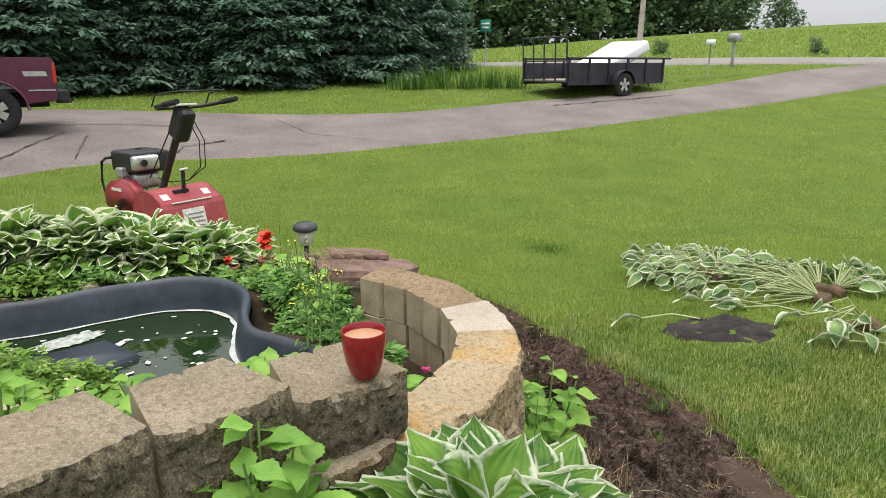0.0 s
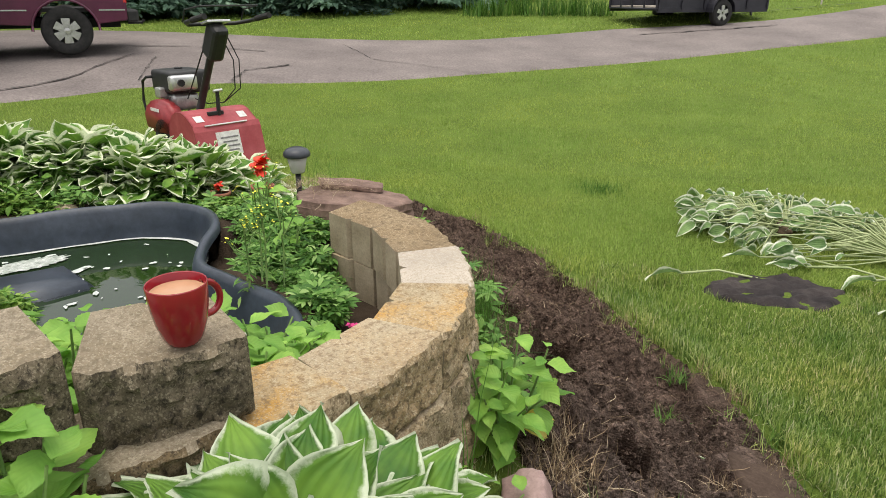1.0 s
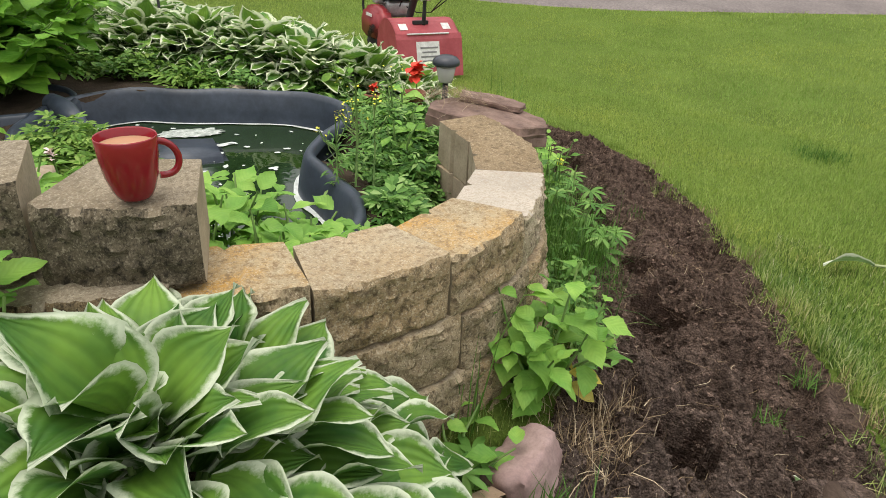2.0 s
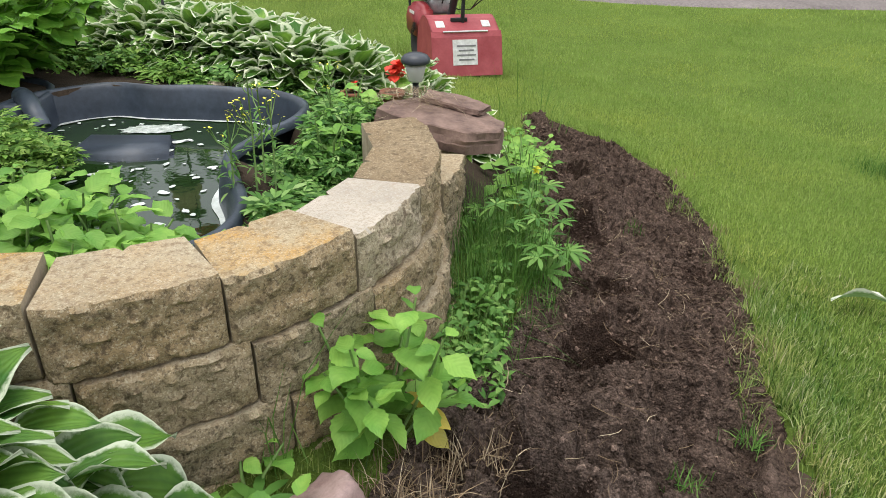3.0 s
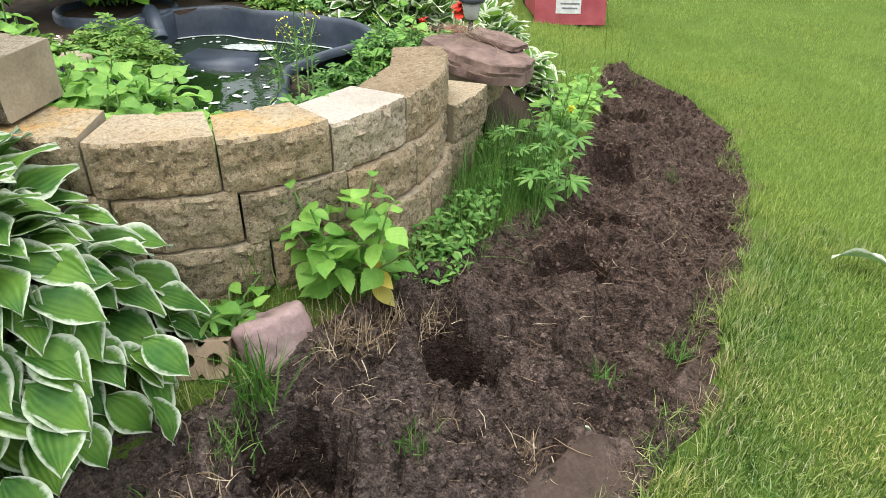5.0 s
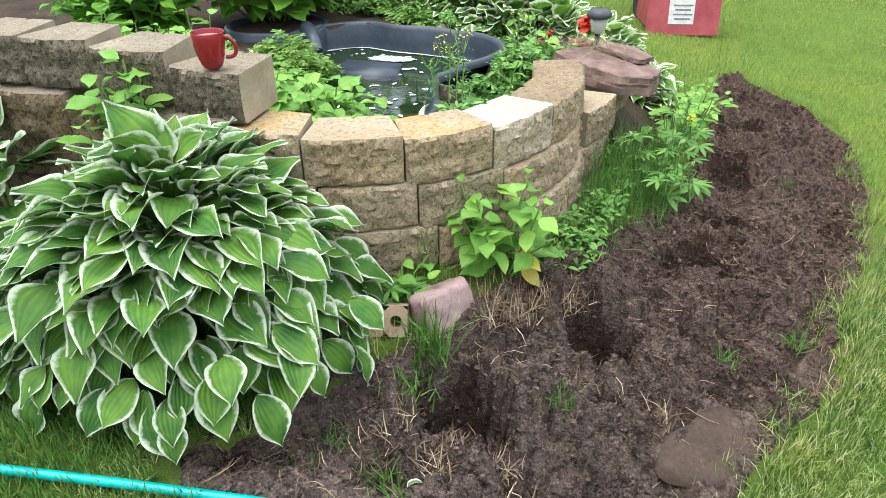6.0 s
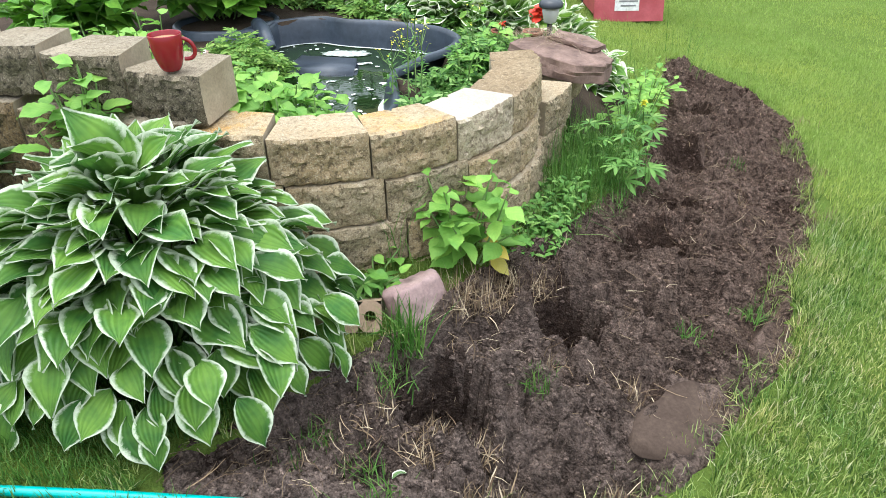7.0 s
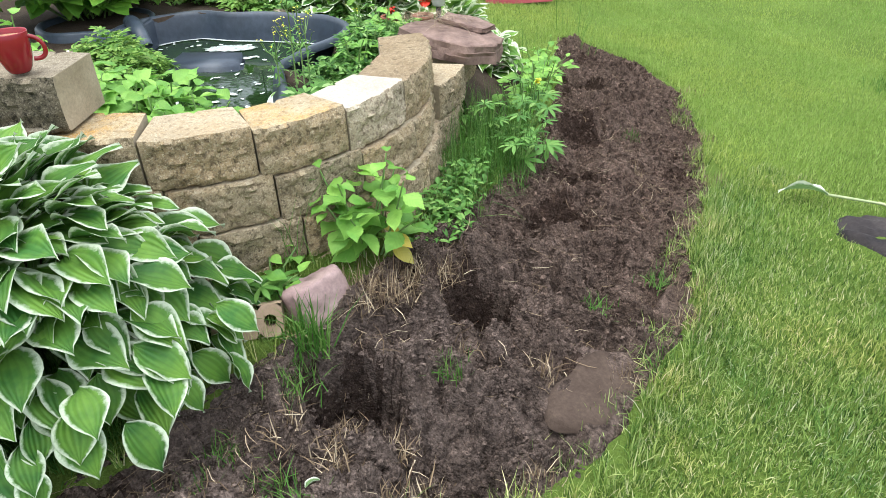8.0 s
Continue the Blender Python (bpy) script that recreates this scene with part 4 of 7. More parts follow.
# weeds spilling beside the slab, down to the dug soil
for k, (x, y, h) in enumerate([(-0.34, 3.36, 0.3), (-0.52, 3.56, 0.28), (-0.68, 3.8, 0.24), (-0.8, 4.02, 0.22), (-0.98, 4.18, 0.2), (-0.42, 3.5, 0.32)]):
    weed("broadleaf_weed", (x, y, float(land(x, y))), h, 0.15, 5, 5, 0.085, "leafy green weed between the wall and dug soil", group="weeds by the soil", seed=90 + k, yellow=1 if k % 3 == 0 else 0)
# the tall leafy bush behind the pond
weed("leafy_bush", (-2.45, 1.92, 0.45), 0.72, 0.6, 90, 11, 0.088, "tall bush of large heart-shaped green leaves behind the pond", "bush", seed=7, forms=BIG_LEAVES)
weed("leafy_bush", (-3.0, 2.5, 0.45), 0.5, 0.32, 30, 8, 0.085, "bush of large heart-shaped green leaves by the hook", "bush", seed=8, forms=BIG_LEAVES)
weed("leafy_bush", (-2.2, 1.1, 0.45), 0.6, 0.45, 40, 8, 0.088, "bush of large heart-shaped green leaves beside the wall", "bush", seed=9, forms=BIG_LEAVES)

# ---- fine herbs: stems with many small leaflets ----
M_herb = island_material("herb_leaflets", [(0.0, (0.045, 0.13, 0.025)), (0.5, (0.11, 0.25, 0.045)), (0.85, (0.22, 0.39, 0.1)), (1.0, (0.34, 0.49, 0.18))], 0.55, 0.3)
M_feather = island_material("feathery_leaflets", [(0.0, (0.07, 0.17, 0.025)), (0.5, (0.15, 0.29, 0.045)), (1.0, (0.3, 0.43, 0.1))], 0.55, 0.3)
M_yellowgreen = island_material("lupin_leaflets", [(0.0, (0.065, 0.17, 0.032)), (0.6, (0.135, 0.285, 0.056)), (1.0, (0.25, 0.4, 0.105))], 0.5, 0.3)
LEAFLET = leaf_form(1.0, 0.5, 0.7, 0.3, 0, 2, 3, 0.45, 1.1)
NARROW = leaf_form(1.0, 0.24, 0.7, 0.3, 0, 2, 3, 0.45, 1.1)


def herb(name, at, height, spread, count, size, material, label, category="herb", group="", seed=0, form=LEAFLET, flat=1.0, top=0.35):
    r = np.random.RandomState(seed)
    ob = thing(name, at, label, category, group)
    a, q = r.uniform(0, 6.283, count), np.sqrt(r.uniform(0, 1, count))
    h = height * (1 - 0.55 * q * q) * r.uniform(top, 1.05, count) ** 0.8
    x, y = spread * q * np.cos(a), spread * q * np.sin(a)
    lump = 0.75 + 0.35 * vnoise(x + at[0], y + at[1], 14, seed)
    m = poses_np(x, y, h * lump, r.uniform(0, 6.283, count), r.uniform(-0.5, 0.8, count) * flat, size * r.uniform(0.55, 1.15, count))
    link("foliage", scatter("foliage", form[0], form[1], m, form[2]), material, ob)
    bm = bmesh.new()
    for k in range(0, count, max(1, count // 14)):
        tube_bm(bm, [(x[k] * 0.3, y[k] * 0.3, -0.03), (x[k] * 0.7, y[k] * 0.7, h[k] * 0.5), (x[k], y[k], h[k] * 0.9)], 0.0025, 4, False)
    part("undergrowth", bm, M_stem, ob)["kind"] = "stuff"
    return ob


# a palmate leaf of seven fingers, and a cut herb leaf of five lobes
fv, ff, fu = [], [], []
for k in range(7):
    lv, lf, lu = leaf_form(1.0, 0.26, 0.5, 0.3, 0, 2, 4, 0.6, 1.0)
    a = -2.1 + 4.2 * k / 6
    base = len(fv)
    fv += [(x * math.cos(a) - y * math.sin(a), x * math.sin(a) + y * math.cos(a), z + 0.1 * y) for x, y, z in lv]
    ff += [tuple(i + base for i in f) for f in lf]
    fu += lu
CUT = ([], [], [])
for a, size_, y0 in ((-1.15, 0.55, 0.12), (1.15, 0.55, 0.12), (-0.75, 0.62, 0.35), (0.75, 0.62, 0.35), (0.0, 0.62, 0.4)):
    lv, lf, lu = leaf_form(size_, 0.24 * size_ / 0.6, 0.5, 0.3, 0, 2, 3, 0.55, 0.9)
    base = len(CUT[0])
    CUT[0].extend([(x * math.cos(a) + y * math.sin(a), y0 - x * math.sin(a) + y * math.cos(a), z - 0.12 * y0) for x, y, z in lv])
    CUT[1].extend([tuple(i + base for i in f) for f in lf])
    CUT[2].extend(lu)
HERBS = [(-0.54, 2.36, 0.15, 0.09), (-0.43, 2.44, 0.15, 0.1), (-0.6, 2.5, 0.16, 0.11), (-0.5, 2.56, 0.15, 0.11), (-0.67, 2.62, 0.15, 0.11), (-0.42, 2.28, 0.11, 0.09), (-0.33, 2.19, 0.08, 0.08), (-0.24, 2.06, 0.06, 0.07), (-0.76, 2.7, 0.14, 0.11), (-0.8, 2.84, 0.15, 0.13), (-0.86, 2.96, 0.1, 0.12), (-0.96, 2.9, 0.08, 0.11), (-0.66, 2.38, 0.1, 0.07), (-0.14, 1.8, 0.06, 0.06), (-0.62, 2.75, 0.13, 0.11)]
for k, (x, y, h, s) in enumerate(HERBS):
    herb("herb_clump", (x, y, float(bed_height(x, y)) - 0.02), h * 1.4, s * 1.05, 210, 0.066, M_herb, "dense green cut-leaved herb between pond and wall", group="herbs by the pond", seed=100 + k, form=CUT)
for k, (x, y, h, s) in enumerate([(-1.38, 1.72, 0.2, 0.17), (-1.36, 1.5, 0.18, 0.16), (-1.2, 1.74, 0.16, 0.16)]):
    herb("feathery_shrub", (x, y, 0.4), h, s, 420, 0.06, M_feather, "feathery green plant overhanging the pond", "shrub", "feathery plants", seed=120 + k, form=CUT)
for k in range(44):
    r = random.Random(300 + k)
    x = -0.75 - 0.048 * k + r.uniform(-0.08, 0.08)
    y = (2.99 if x > -1.5 else 2.99 + 0.62 * (x + 1.5)) + r.uniform(0.0, 0.24)
    herb("ground_cover", (x, y, float(bed_height(x, y)) - 0.02), r.uniform(0.08, 0.17), r.uniform(0.12, 0.18), 60 if k % 2 else 120, 0.085 if k % 2 else 0.055, M_feather if k % 3 else M_yellowgreen,
         "low green ground cover behind the pond", "ground cover", "ground cover", seed=140 + k, form=CUT if k % 2 else LEAFLET)
# lupin leaves and soft grass at the wall's outer foot
for k, (x, y, h, s) in enumerate([(0.04, 2.84, 0.3, 0.13), (-0.06, 3.0, 0.36, 0.13), (-0.2, 3.2, 0.36, 0.13), (0.08, 2.98, 0.2, 0.11), (-0.12, 2.82, 0.3, 0.11), (-0.34, 3.34, 0.32, 0.12), (0.36, 1.56, 0.1, 0.07)]):
    herb("lupin", (x, y, float(land(x, y))), h, s * 1.2, 9, 0.082, M_yellowgreen, "young lupin with finger-shaped leaves by the wall", "plant", "lupins", seed=180 + k, form=(fv, ff, fu), flat=0.7, top=0.3)
for k, (x, y) in enumerate([(0.27, 2.3), (0.34, 2.22), (0.2, 2.42), (0.14, 2.52)]):
    herb("ground_cover", (x, y, float(land(x, y)) - 0.01), 0.14, 0.12, 150, 0.042, M_yellowgreen, "bright green seedlings at the soil's edge", "ground cover", "seedlings", seed=200 + k)

# ---- flowers ----
M_red = surf("red_petal", (0.6, 0.03, 0.015), (0.8, 0.07, 0.03), 30, 90, 0.6, 0.0)
M_yellow = surf("yellow_petal", (0.72, 0.66, 0.03), (0.85, 0.82, 0.1), 30, 90, 0.6, 0.0)
M_magenta = surf("magenta_petal", (0.42, 0.015, 0.12), (0.6, 0.03, 0.2), 30, 90, 0.6, 0.0)
M_pinkpetal = surf("pale_pink_petal", (0.7, 0.5, 0.48), (0.8, 0.64, 0.6), 30, 90, 0.6, 0.0)
M_terracotta = surf("terracotta", (0.22, 0.08, 0.05), (0.33, 0.13, 0.08), 15, 70, 0.85, 0.3)
PETAL = leaf_form(1.0, 0.9, 0.6, 0.3, 0, 3, 3, 0.6, 0.7)


def blossom(name, at, radius, petals, material, label, parent=None, stem=0.0, seed=0, category="flower"):
    r = np.random.RandomState(seed)
    ob = thing(name, at, label, category)
    z = r.uniform(-0.35, 0.5, petals) * radius
    m = poses_np(r.uniform(-0.3, 0.3, petals) * radius, r.uniform(-0.3, 0.3, petals) * radius, z, r.uniform(0, 6.28, petals), r.uniform(-0.4, 1.1, petals), radius * r.uniform(0.5, 0.9, petals))
    link("petals", scatter("petals", PETAL[0], PETAL[1], m, PETAL[2]), material, ob)
    bm = tube_bm(bmesh.new(), [(0, 0, 0), (0.008, 0.004, -stem * 0.5), (0, 0, -stem)], 0.003, 5)
    part("stem", bm, M_stem, ob)
    return ob


def pot(at, radius, height, tilt):
    ob = thing("flower_pot", at, "small terracotta flower pot among the plants", "flower pot", "flower pots")
    bm = lathe_bm(bmesh.new(), [(0, 0), (radius * 0.7, 0), (radius * 0.95, height * 0.78), (radius * 1.06, height * 0.78), (radius * 1.08, height), (radius * 0.95, height), (radius * 0.9, height * 0.8), (0, height * 0.8)], 24)
    part("bowl", bm, M_terracotta, ob)
    bm = lathe_bm(bmesh.new(), [(0, height * 0.86), (radius * 0.93, height * 0.83)], 20)
    part("potting_soil", bm, M_bedsoil, ob)
    return ob


blossom("geranium", (-1.12, 3.345, 0.525), 0.062, 46, M_red, "bright red geranium blossom above its pot", stem=0.19, seed=1)
blossom("geranium", (-1.27, 3.2, 0.45), 0.036, 22, M_red, "small red geranium blossom among leaves", stem=0.08, seed=2)
pot((-1.08, 3.28, 0.36), 0.055, 0.09, 0)
pot((-1.26, 3.18, 0.35), 0.05, 0.08, 0)
blossom("pink_flower", (-0.02, 1.78, 0.56), 0.02, 12, M_magenta, "small magenta flower by the inner wall", stem=0.1, seed=3)
blossom("pink_flower", (-0.94, 1.47, 0.62), 0.025, 14, M_pinkpetal, "pale pink flower head beside the pond", stem=0.16, seed=4)
blossom("dandelion", (-0.32, 3.42, float(land(-0.32, 3.42)) + 0.2), 0.025, 20, M_yellow, "yellow dandelion above the weeds", stem=0.2, seed=5)
for k, (x, y) in enumerate([(-0.47, 2.16), (-0.52, 2.22), (-0.43, 2.2), (-0.5, 2.1), (-0.7, 2.62)]):
    r = np.random.RandomState(400 + k)
    h = [0.38, 0.33, 0.3, 0.26, 0.3][k]
    ob = thing("mustard_plant", (x, y, 0.42), "tall weed with small yellow flowers at the pond's edge", "plant", "mustard plants")
    bm = bmesh.new()
    tips = []
    tube_bm(bm, [(0, 0, -0.02), (0.012, 0.0, h * 0.5), (0.0, 0.01, h)], [0.004, 0.003, 0.002], 5)
    tips.append((0.0, 0.01, h))
    for j in range(5):
        a, z0 = r.uniform(0, 6.28), h * r.uniform(0.45, 0.85)
        e = (0.05 * math.cos(a), 0.05 * math.sin(a), z0 + 0.07)
        tube_bm(bm, [(0.006, 0.004, z0), (e[0] * 0.6, e[1] * 0.6, z0 + 0.03), e], 0.0018, 4)
        tips.append(e)
    part("undergrowth", bm, M_stem, ob)["kind"] = "stuff"
    m = []
    pts = np.array(tips)[r.randint(0, len(tips), 22)] + r.normal(0, 0.006, (22, 3))
    link("bloom", scatter("bloom", PETAL[0], PETAL[1], poses_np(pts[:, 0], pts[:, 1], pts[:, 2], r.uniform(0, 6.28, 22), r.uniform(-0.5, 0.9, 22), 0.008), PETAL[2]), M_yellow, ob, "small yellow flowers")["kind"] = "stuff"
    n_ = 40
    zz = r.uniform(0.05, 0.8, n_) * h
    link("foliage", scatter("foliage", NARROW[0], NARROW[1], poses_np(r.normal(0, 0.012, n_), r.normal(0, 0.012, n_), zz, r.uniform(0, 6.28, n_), r.uniform(-0.2, 0.9, n_), 0.05 * r.uniform(0.5, 1, n_)), NARROW[2]), M_yellowgreen, ob)

# ---- stones, slab, brick, hose ----


def rock(name, at, size, material, label, seed=0, turn=(0, 0, 0), sharp=0.35, levels=4, category="stone"):
    bm = bmesh.new()
    bmesh.ops.create_icosphere(bm, subdivisions=levels, radius=1.0)
    for v in bm.verts:
        d = v.co.normalized()
        q = max(abs(d.x), abs(d.y), abs(d.z))
        f = (1 - sharp) + sharp / q
        f *= 1 + 0.16 * noise.noise(d * 1.7 + Vector((seed * 7.3, 0, 0))) + 0.07 * noise.noise(d * 5 + Vector((seed, 3, 0))) + 0.03 * noise.noise(d * 13)
        v.co = Vector((d.x * size[0] * f, d.y * size[1] * f, d.z * size[2] * f))
    me = done(bm, name)
    me.set_sharp_from_angle(angle=radians(60))
    ob = link(name, me, material)
    ob.matrix_world = pose(*at, *turn)
    return tagged(ob, label, category)


rock("pink_stone", (0.455, 1.675, 0.155), (0.062, 0.092, 0.066), M_pink, "rough angular pink granite stone before the wall", 11, (4, -22, 4), 0.85)


def layered_slab(name, at, outline, turn, material, label, seed=0, thick=0.068):
    """A flat stone split along its layers: rings of one ragged outline, one above another."""
    loop = [tuple(np.array(a) + (np.array(b) - np.array(a)) * f) for a, b in zip(outline, outline[1:] + outline[:1]) for f in np.linspace(0, 1, 14, endpoint=False)]
    levels = [(0.0, 0.9), (0.02, 0.985), (0.38, 1.0), (0.44, 0.98), (0.62, 0.985), (0.66, 0.97), (0.95, 0.96), (1.0, 0.94), (1.0, 0.75), (1.03, 0.5), (1.02, 0.25)]
    bm = bmesh.new()
    rings_ = []
    for j, (q, s) in enumerate(levels):
        ring = []
        for k, (x, y) in enumerate(loop):
            e = 0.05 * noise.noise((x * 8 + seed, y * 8, q * 1.5)) + 0.035 * noise.noise((x * 26 + seed, y * 26, q * 7))
            z = thick * q + 0.004 * noise.noise((x * s * 14, y * s * 14, seed)) + 0.003 * noise.noise((x * s * 40, y * s * 40, seed + 3))
            ring.append(bm.verts.new((x * (s + e), y * (s + e), z)))
        rings_.append(ring)
    n_ = len(loop)
    for a, b in zip(rings_, rings_[1:]):
        for k in range(n_):
            bm.faces.new((a[k], a[(k + 1) % n_], b[(k + 1) % n_], b[k]))
    bm.faces.new(rings_[-1])
    bm.faces.new(rings_[0][::-1])
    bmesh.ops.recalc_face_normals(bm, faces=bm.faces)
    me = done(bm, name)
    me.set_sharp_from_angle(angle=radians(35))
    ob = link(name, me, material)
    ob.matrix_world = pose(*at, *turn)
    return tagged(ob, label, "slab")


layered_slab("sandstone_slab", (-0.47, 3.0, 0.432), [(-0.2, -0.2), (0.02, -0.19), (0.2, -0.11), (0.25, 0.03), (0.17, 0.15), (-0.06, 0.24), (-0.25, 0.14), (-0.28, -0.05)], (-5, 3, 0), M_slab, "reddish brown sandstone slab tilted on the wall end", 5, 0.085)
layered_slab("sandstone_slab", (-0.54, 3.13, 0.515), [(0.15, -0.06), (0.13, 0.07), (-0.05, 0.11), (-0.18, 0.06), (-0.13, -0.07)], (-4, 3, 8), M_slab, "thin reddish sandstone flake lying on the larger slab", 6, 0.022)
rock("tan_rock", (-1.2, 1.52, 0.46), (0.075, 0.06, 0.055), M_tan_rock, "tan rounded rock at the pond's edge", 7, (0, 0, 30), 0.3)
rock("tan_rock", (-1.78, 2.76, 0.41), (0.05, 0.04, 0.045), M_tan_rock, "tan rock behind the pond rim", 8, (0, 0, 10), 0.3)

M_brick = surf("tan_brick", (0.3, 0.21, 0.14), (0.42, 0.31, 0.22), 10, 70, 0.92, 0.4, 0.003)
brick = thing("cored_brick", (0.42, 1.47, 0.1), "tan cored brick lying by the hosta", "brick", turn=62)
bm = bmesh.new()
out_ = [(-0.1, -0.047), (0.1, -0.047), (0.1, 0.047), (-0.1, 0.047)]
# built round three round cores
cores = [-0.065, 0.0, 0.065]
for z0, flip in ((0.03, False), (-0.03, True)):
    for c in cores:
        ring = [bm.verts.new((c + 0.018 * math.cos(a), 0.018 * math.sin(a), z0)) for a in (2 * math.pi * k / 16 for k in range(16))]
        half = 0.0325 if abs(c) < 0.01 else 0.035
        lo, hi = c - 0.0325 - (0.0025 if c < -0.01 else 0), c + 0.0325 + (0.0025 if c > 0.01 else 0)
        outer = []
        for k in range(16):
            a = 2 * math.pi * k / 16
            ca, sa = math.cos(a), math.sin(a)
            tx = ((hi - c) if ca > 0 else (c - lo)) / max(abs(ca), 1e-6)
            ty = 0.047 / max(abs(sa), 1e-6)
            tt = min(tx, ty)
            outer.append(bm.verts.new((c + ca * tt, sa * tt, z0)))
        for k in range(16):
            j = (k + 1) % 16
            bm.faces.new((ring[k], outer[k], outer[j], ring[j]) if not flip else (ring[j], outer[j], outer[k], ring[k]))
        if not flip:
            low = [bm.verts.new((v.co.x, v.co.y, -0.03)) for v in ring]
            for k in range(16):
                j = (k + 1) % 16
                bm.faces.new((ring[j], low[j], low[k], ring[k]))
box = [bm.verts.new((x, y, z)) for z in (-0.03, 0.03) for x, y in out_]
for k in range(4):
    j = (k + 1) % 4
    bm.faces.new((box[k], box[j], box[j + 4], box[k + 4]))
b_ob = part("body", bm, M_brick, brick, "", False)
b_ob.matrix_local = pose(0, 0, 0.05, 62, 0, 0)

M_hose = surf("teal_hose", (0.0, 0.33, 0.3), (0.01, 0.42, 0.38), 10, 60, 0.35, 0.0, spec=0.5, grain=0.1)
pts = []
for k in range(60):
    f = k / 59
    x = 0.02 + 0.98 * f
    y = float(np.interp(x, [0.02, 0.32, 0.53, 0.67, 0.83, 0.95, 1.0], [-0.45, 0.1, 0.48, 0.72, 0.98, 1.17, 1.235]))
    pts.append((x, y, float(land(x, y)) + 0.022))
pts += [(1.08, 1.28, float(land(1.08, 1.28)) + 0.03), (1.18, 1.23, float(land(1.18, 1.23)) + 0.03), (1.3, 1.1, float(land(1.3, 1.1)) + 0.04), (1.7, 0.7, float(land(1.7, 0.7)) + 0.03), (2.3, 0.1, float(land(2.3, 0.1)) + 0.03)]
hose = part("garden_hose", tube_bm(bmesh.new(), pts, 0.0125, 10), M_hose, None)
tagged(hose, "turquoise garden hose lying on the grass", "hose")

# ---- solar lamp ----
M_blackplastic = surf("black_plastic", (0.012, 0.012, 0.013), (0.025, 0.025, 0.027), 8, 60, 0.4, 0.05)
M_greycap = surf("grey_cap", (0.03, 0.034, 0.042), (0.05, 0.056, 0.068), 8, 60, 0.35, 0.05)
m, t, b = nodes_of("frosted_lens", 0.25, 0, 0.5)
b.inputs["Base Color"].default_value = (0.75, 0.74, 0.66, 1)
b.inputs["Transmission Weight"].default_value = 0.55
M_lens = m
lamp = thing("solar_lamp", (-0.84, 3.2, 0.43), "black solar path lamp with a clear lens on the slab", "lamp")
part("stake", lathe_bm(bmesh.new(), [(0, -0.1), (0.013, -0.1), (0.0135, 0.12), (0, 0.12)], 16), M_blackplastic, lamp)
part("lens", lathe_bm(bmesh.new(), [(0, 0.12), (0.03, 0.12), (0.034, 0.13), (0.048, 0.2), (0.044, 0.2), (0.03, 0.132), (0, 0.13)], 28), M_lens, lamp, "clear ribbed lens")
part("cap", lathe_bm(bmesh.new(), [(0, 0.2), (0.06, 0.198), (0.064, 0.204), (0.062, 0.218), (0.05, 0.232), (0.03, 0.24), (0, 0.242)], 32), M_greycap, lamp, "rounded dark grey cap")

# ---- rotary tiller on the lawn ----
M_redcover = surf("red_enamel", (0.21, 0.018, 0.024), (0.32, 0.04, 0.045), 5, 60, 0.4, 0.05, grain=0.3)
M_redpaint = surf("faded_red_paint", (0.29, 0.036, 0.045), (0.43, 0.09, 0.1), 5, 60, 0.55, 0.05, grain=0.3)
M_blackmetal = surf("black_metal", (0.012, 0.012, 0.013), (0.03, 0.03, 0.03), 9, 60, 0.45, 0.1)
M_alu = surf("cast_aluminium", (0.32, 0.32, 0.31), (0.55, 0.55, 0.54), 14, 70, 0.4, 0.2, 0.002, metal=0.7)
M_silver = surf("silver_muffler", (0.55, 0.55, 0.54), (0.75, 0.75, 0.74), 10, 60, 0.3, 0.1, metal=0.8)
M_rubber = surf("tyre_rubber", (0.012, 0.012, 0.013), (0.028, 0.027, 0.026), 12, 60, 0.85, 0.4, 0.004)
M_label = surf("white_label", (0.55, 0.53, 0.5), (0.78, 0.77, 0.74), 22, 60, 0.6, 0.0)
M_labelbar = surf("label_print", (0.12, 0.12, 0.12), (0.25, 0.24, 0.24), 12, 60, 0.6, 0.0)

tiller = thing("rotary_tiller", (-2.85, 5.7, float(land(-2.85, 5.7))), "red and black petrol rotary tiller parked on the lawn", "tiller", turn=60)
tiller.scale = (1.06, 1.06, 1.06)


def tp(name, bm, material, label="", parent=None, smooth=False):
    return part(name, bm, material, parent or tiller, label, smooth)


# tine hood: a curved red cover with a hinged rear flap
prof = [(0.27, 0.13), (0.262, 0.24), (0.235, 0.33), (0.18, 0.4), (0.1, 0.44), (0.02, 0.447), (-0.05, 0.43), (-0.19, 0.345)]
bm = bmesh.new()
shell = [(y, z) for y, z in prof] + [(y * 0.97, z - 0.012) for y, z in reversed(prof)]
extrude_bm(bm, shell, 0.58, pose(0, 0, 0, 0, 0, 90))
hood = tp("tine_hood", bm, M_redpaint, "faded red tine cover")
for sx_ in (-0.285, 0.285):
    bm = extrude_bm(bmesh.new(), [(0.27, 0.06)] + prof + [(-0.21, 0.3), (-0.265, 0.06)], 0.008, pose(sx_, 0, 0, 0, 0, 90))
    tp("side_plate", bm, M_redpaint, "", hood)
bm = extrude_bm(bmesh.new(), [(-0.192, 0.352), (-0.216, 0.31), (-0.287, 0.012), (-0.275, 0.008), (-0.205, 0.305), (-0.182, 0.345)], 0.6, pose(0, 0, 0, 0, 0, 90))
flap = tp("rear_flap", bm, M_redpaint, "dented red rear flap")
bm = box_bm(bmesh.new(), (0.21, 0.004, 0.2), (-0.02, -0.2455, 0.195), (-13.4, 0, 0), 0.001, 1)
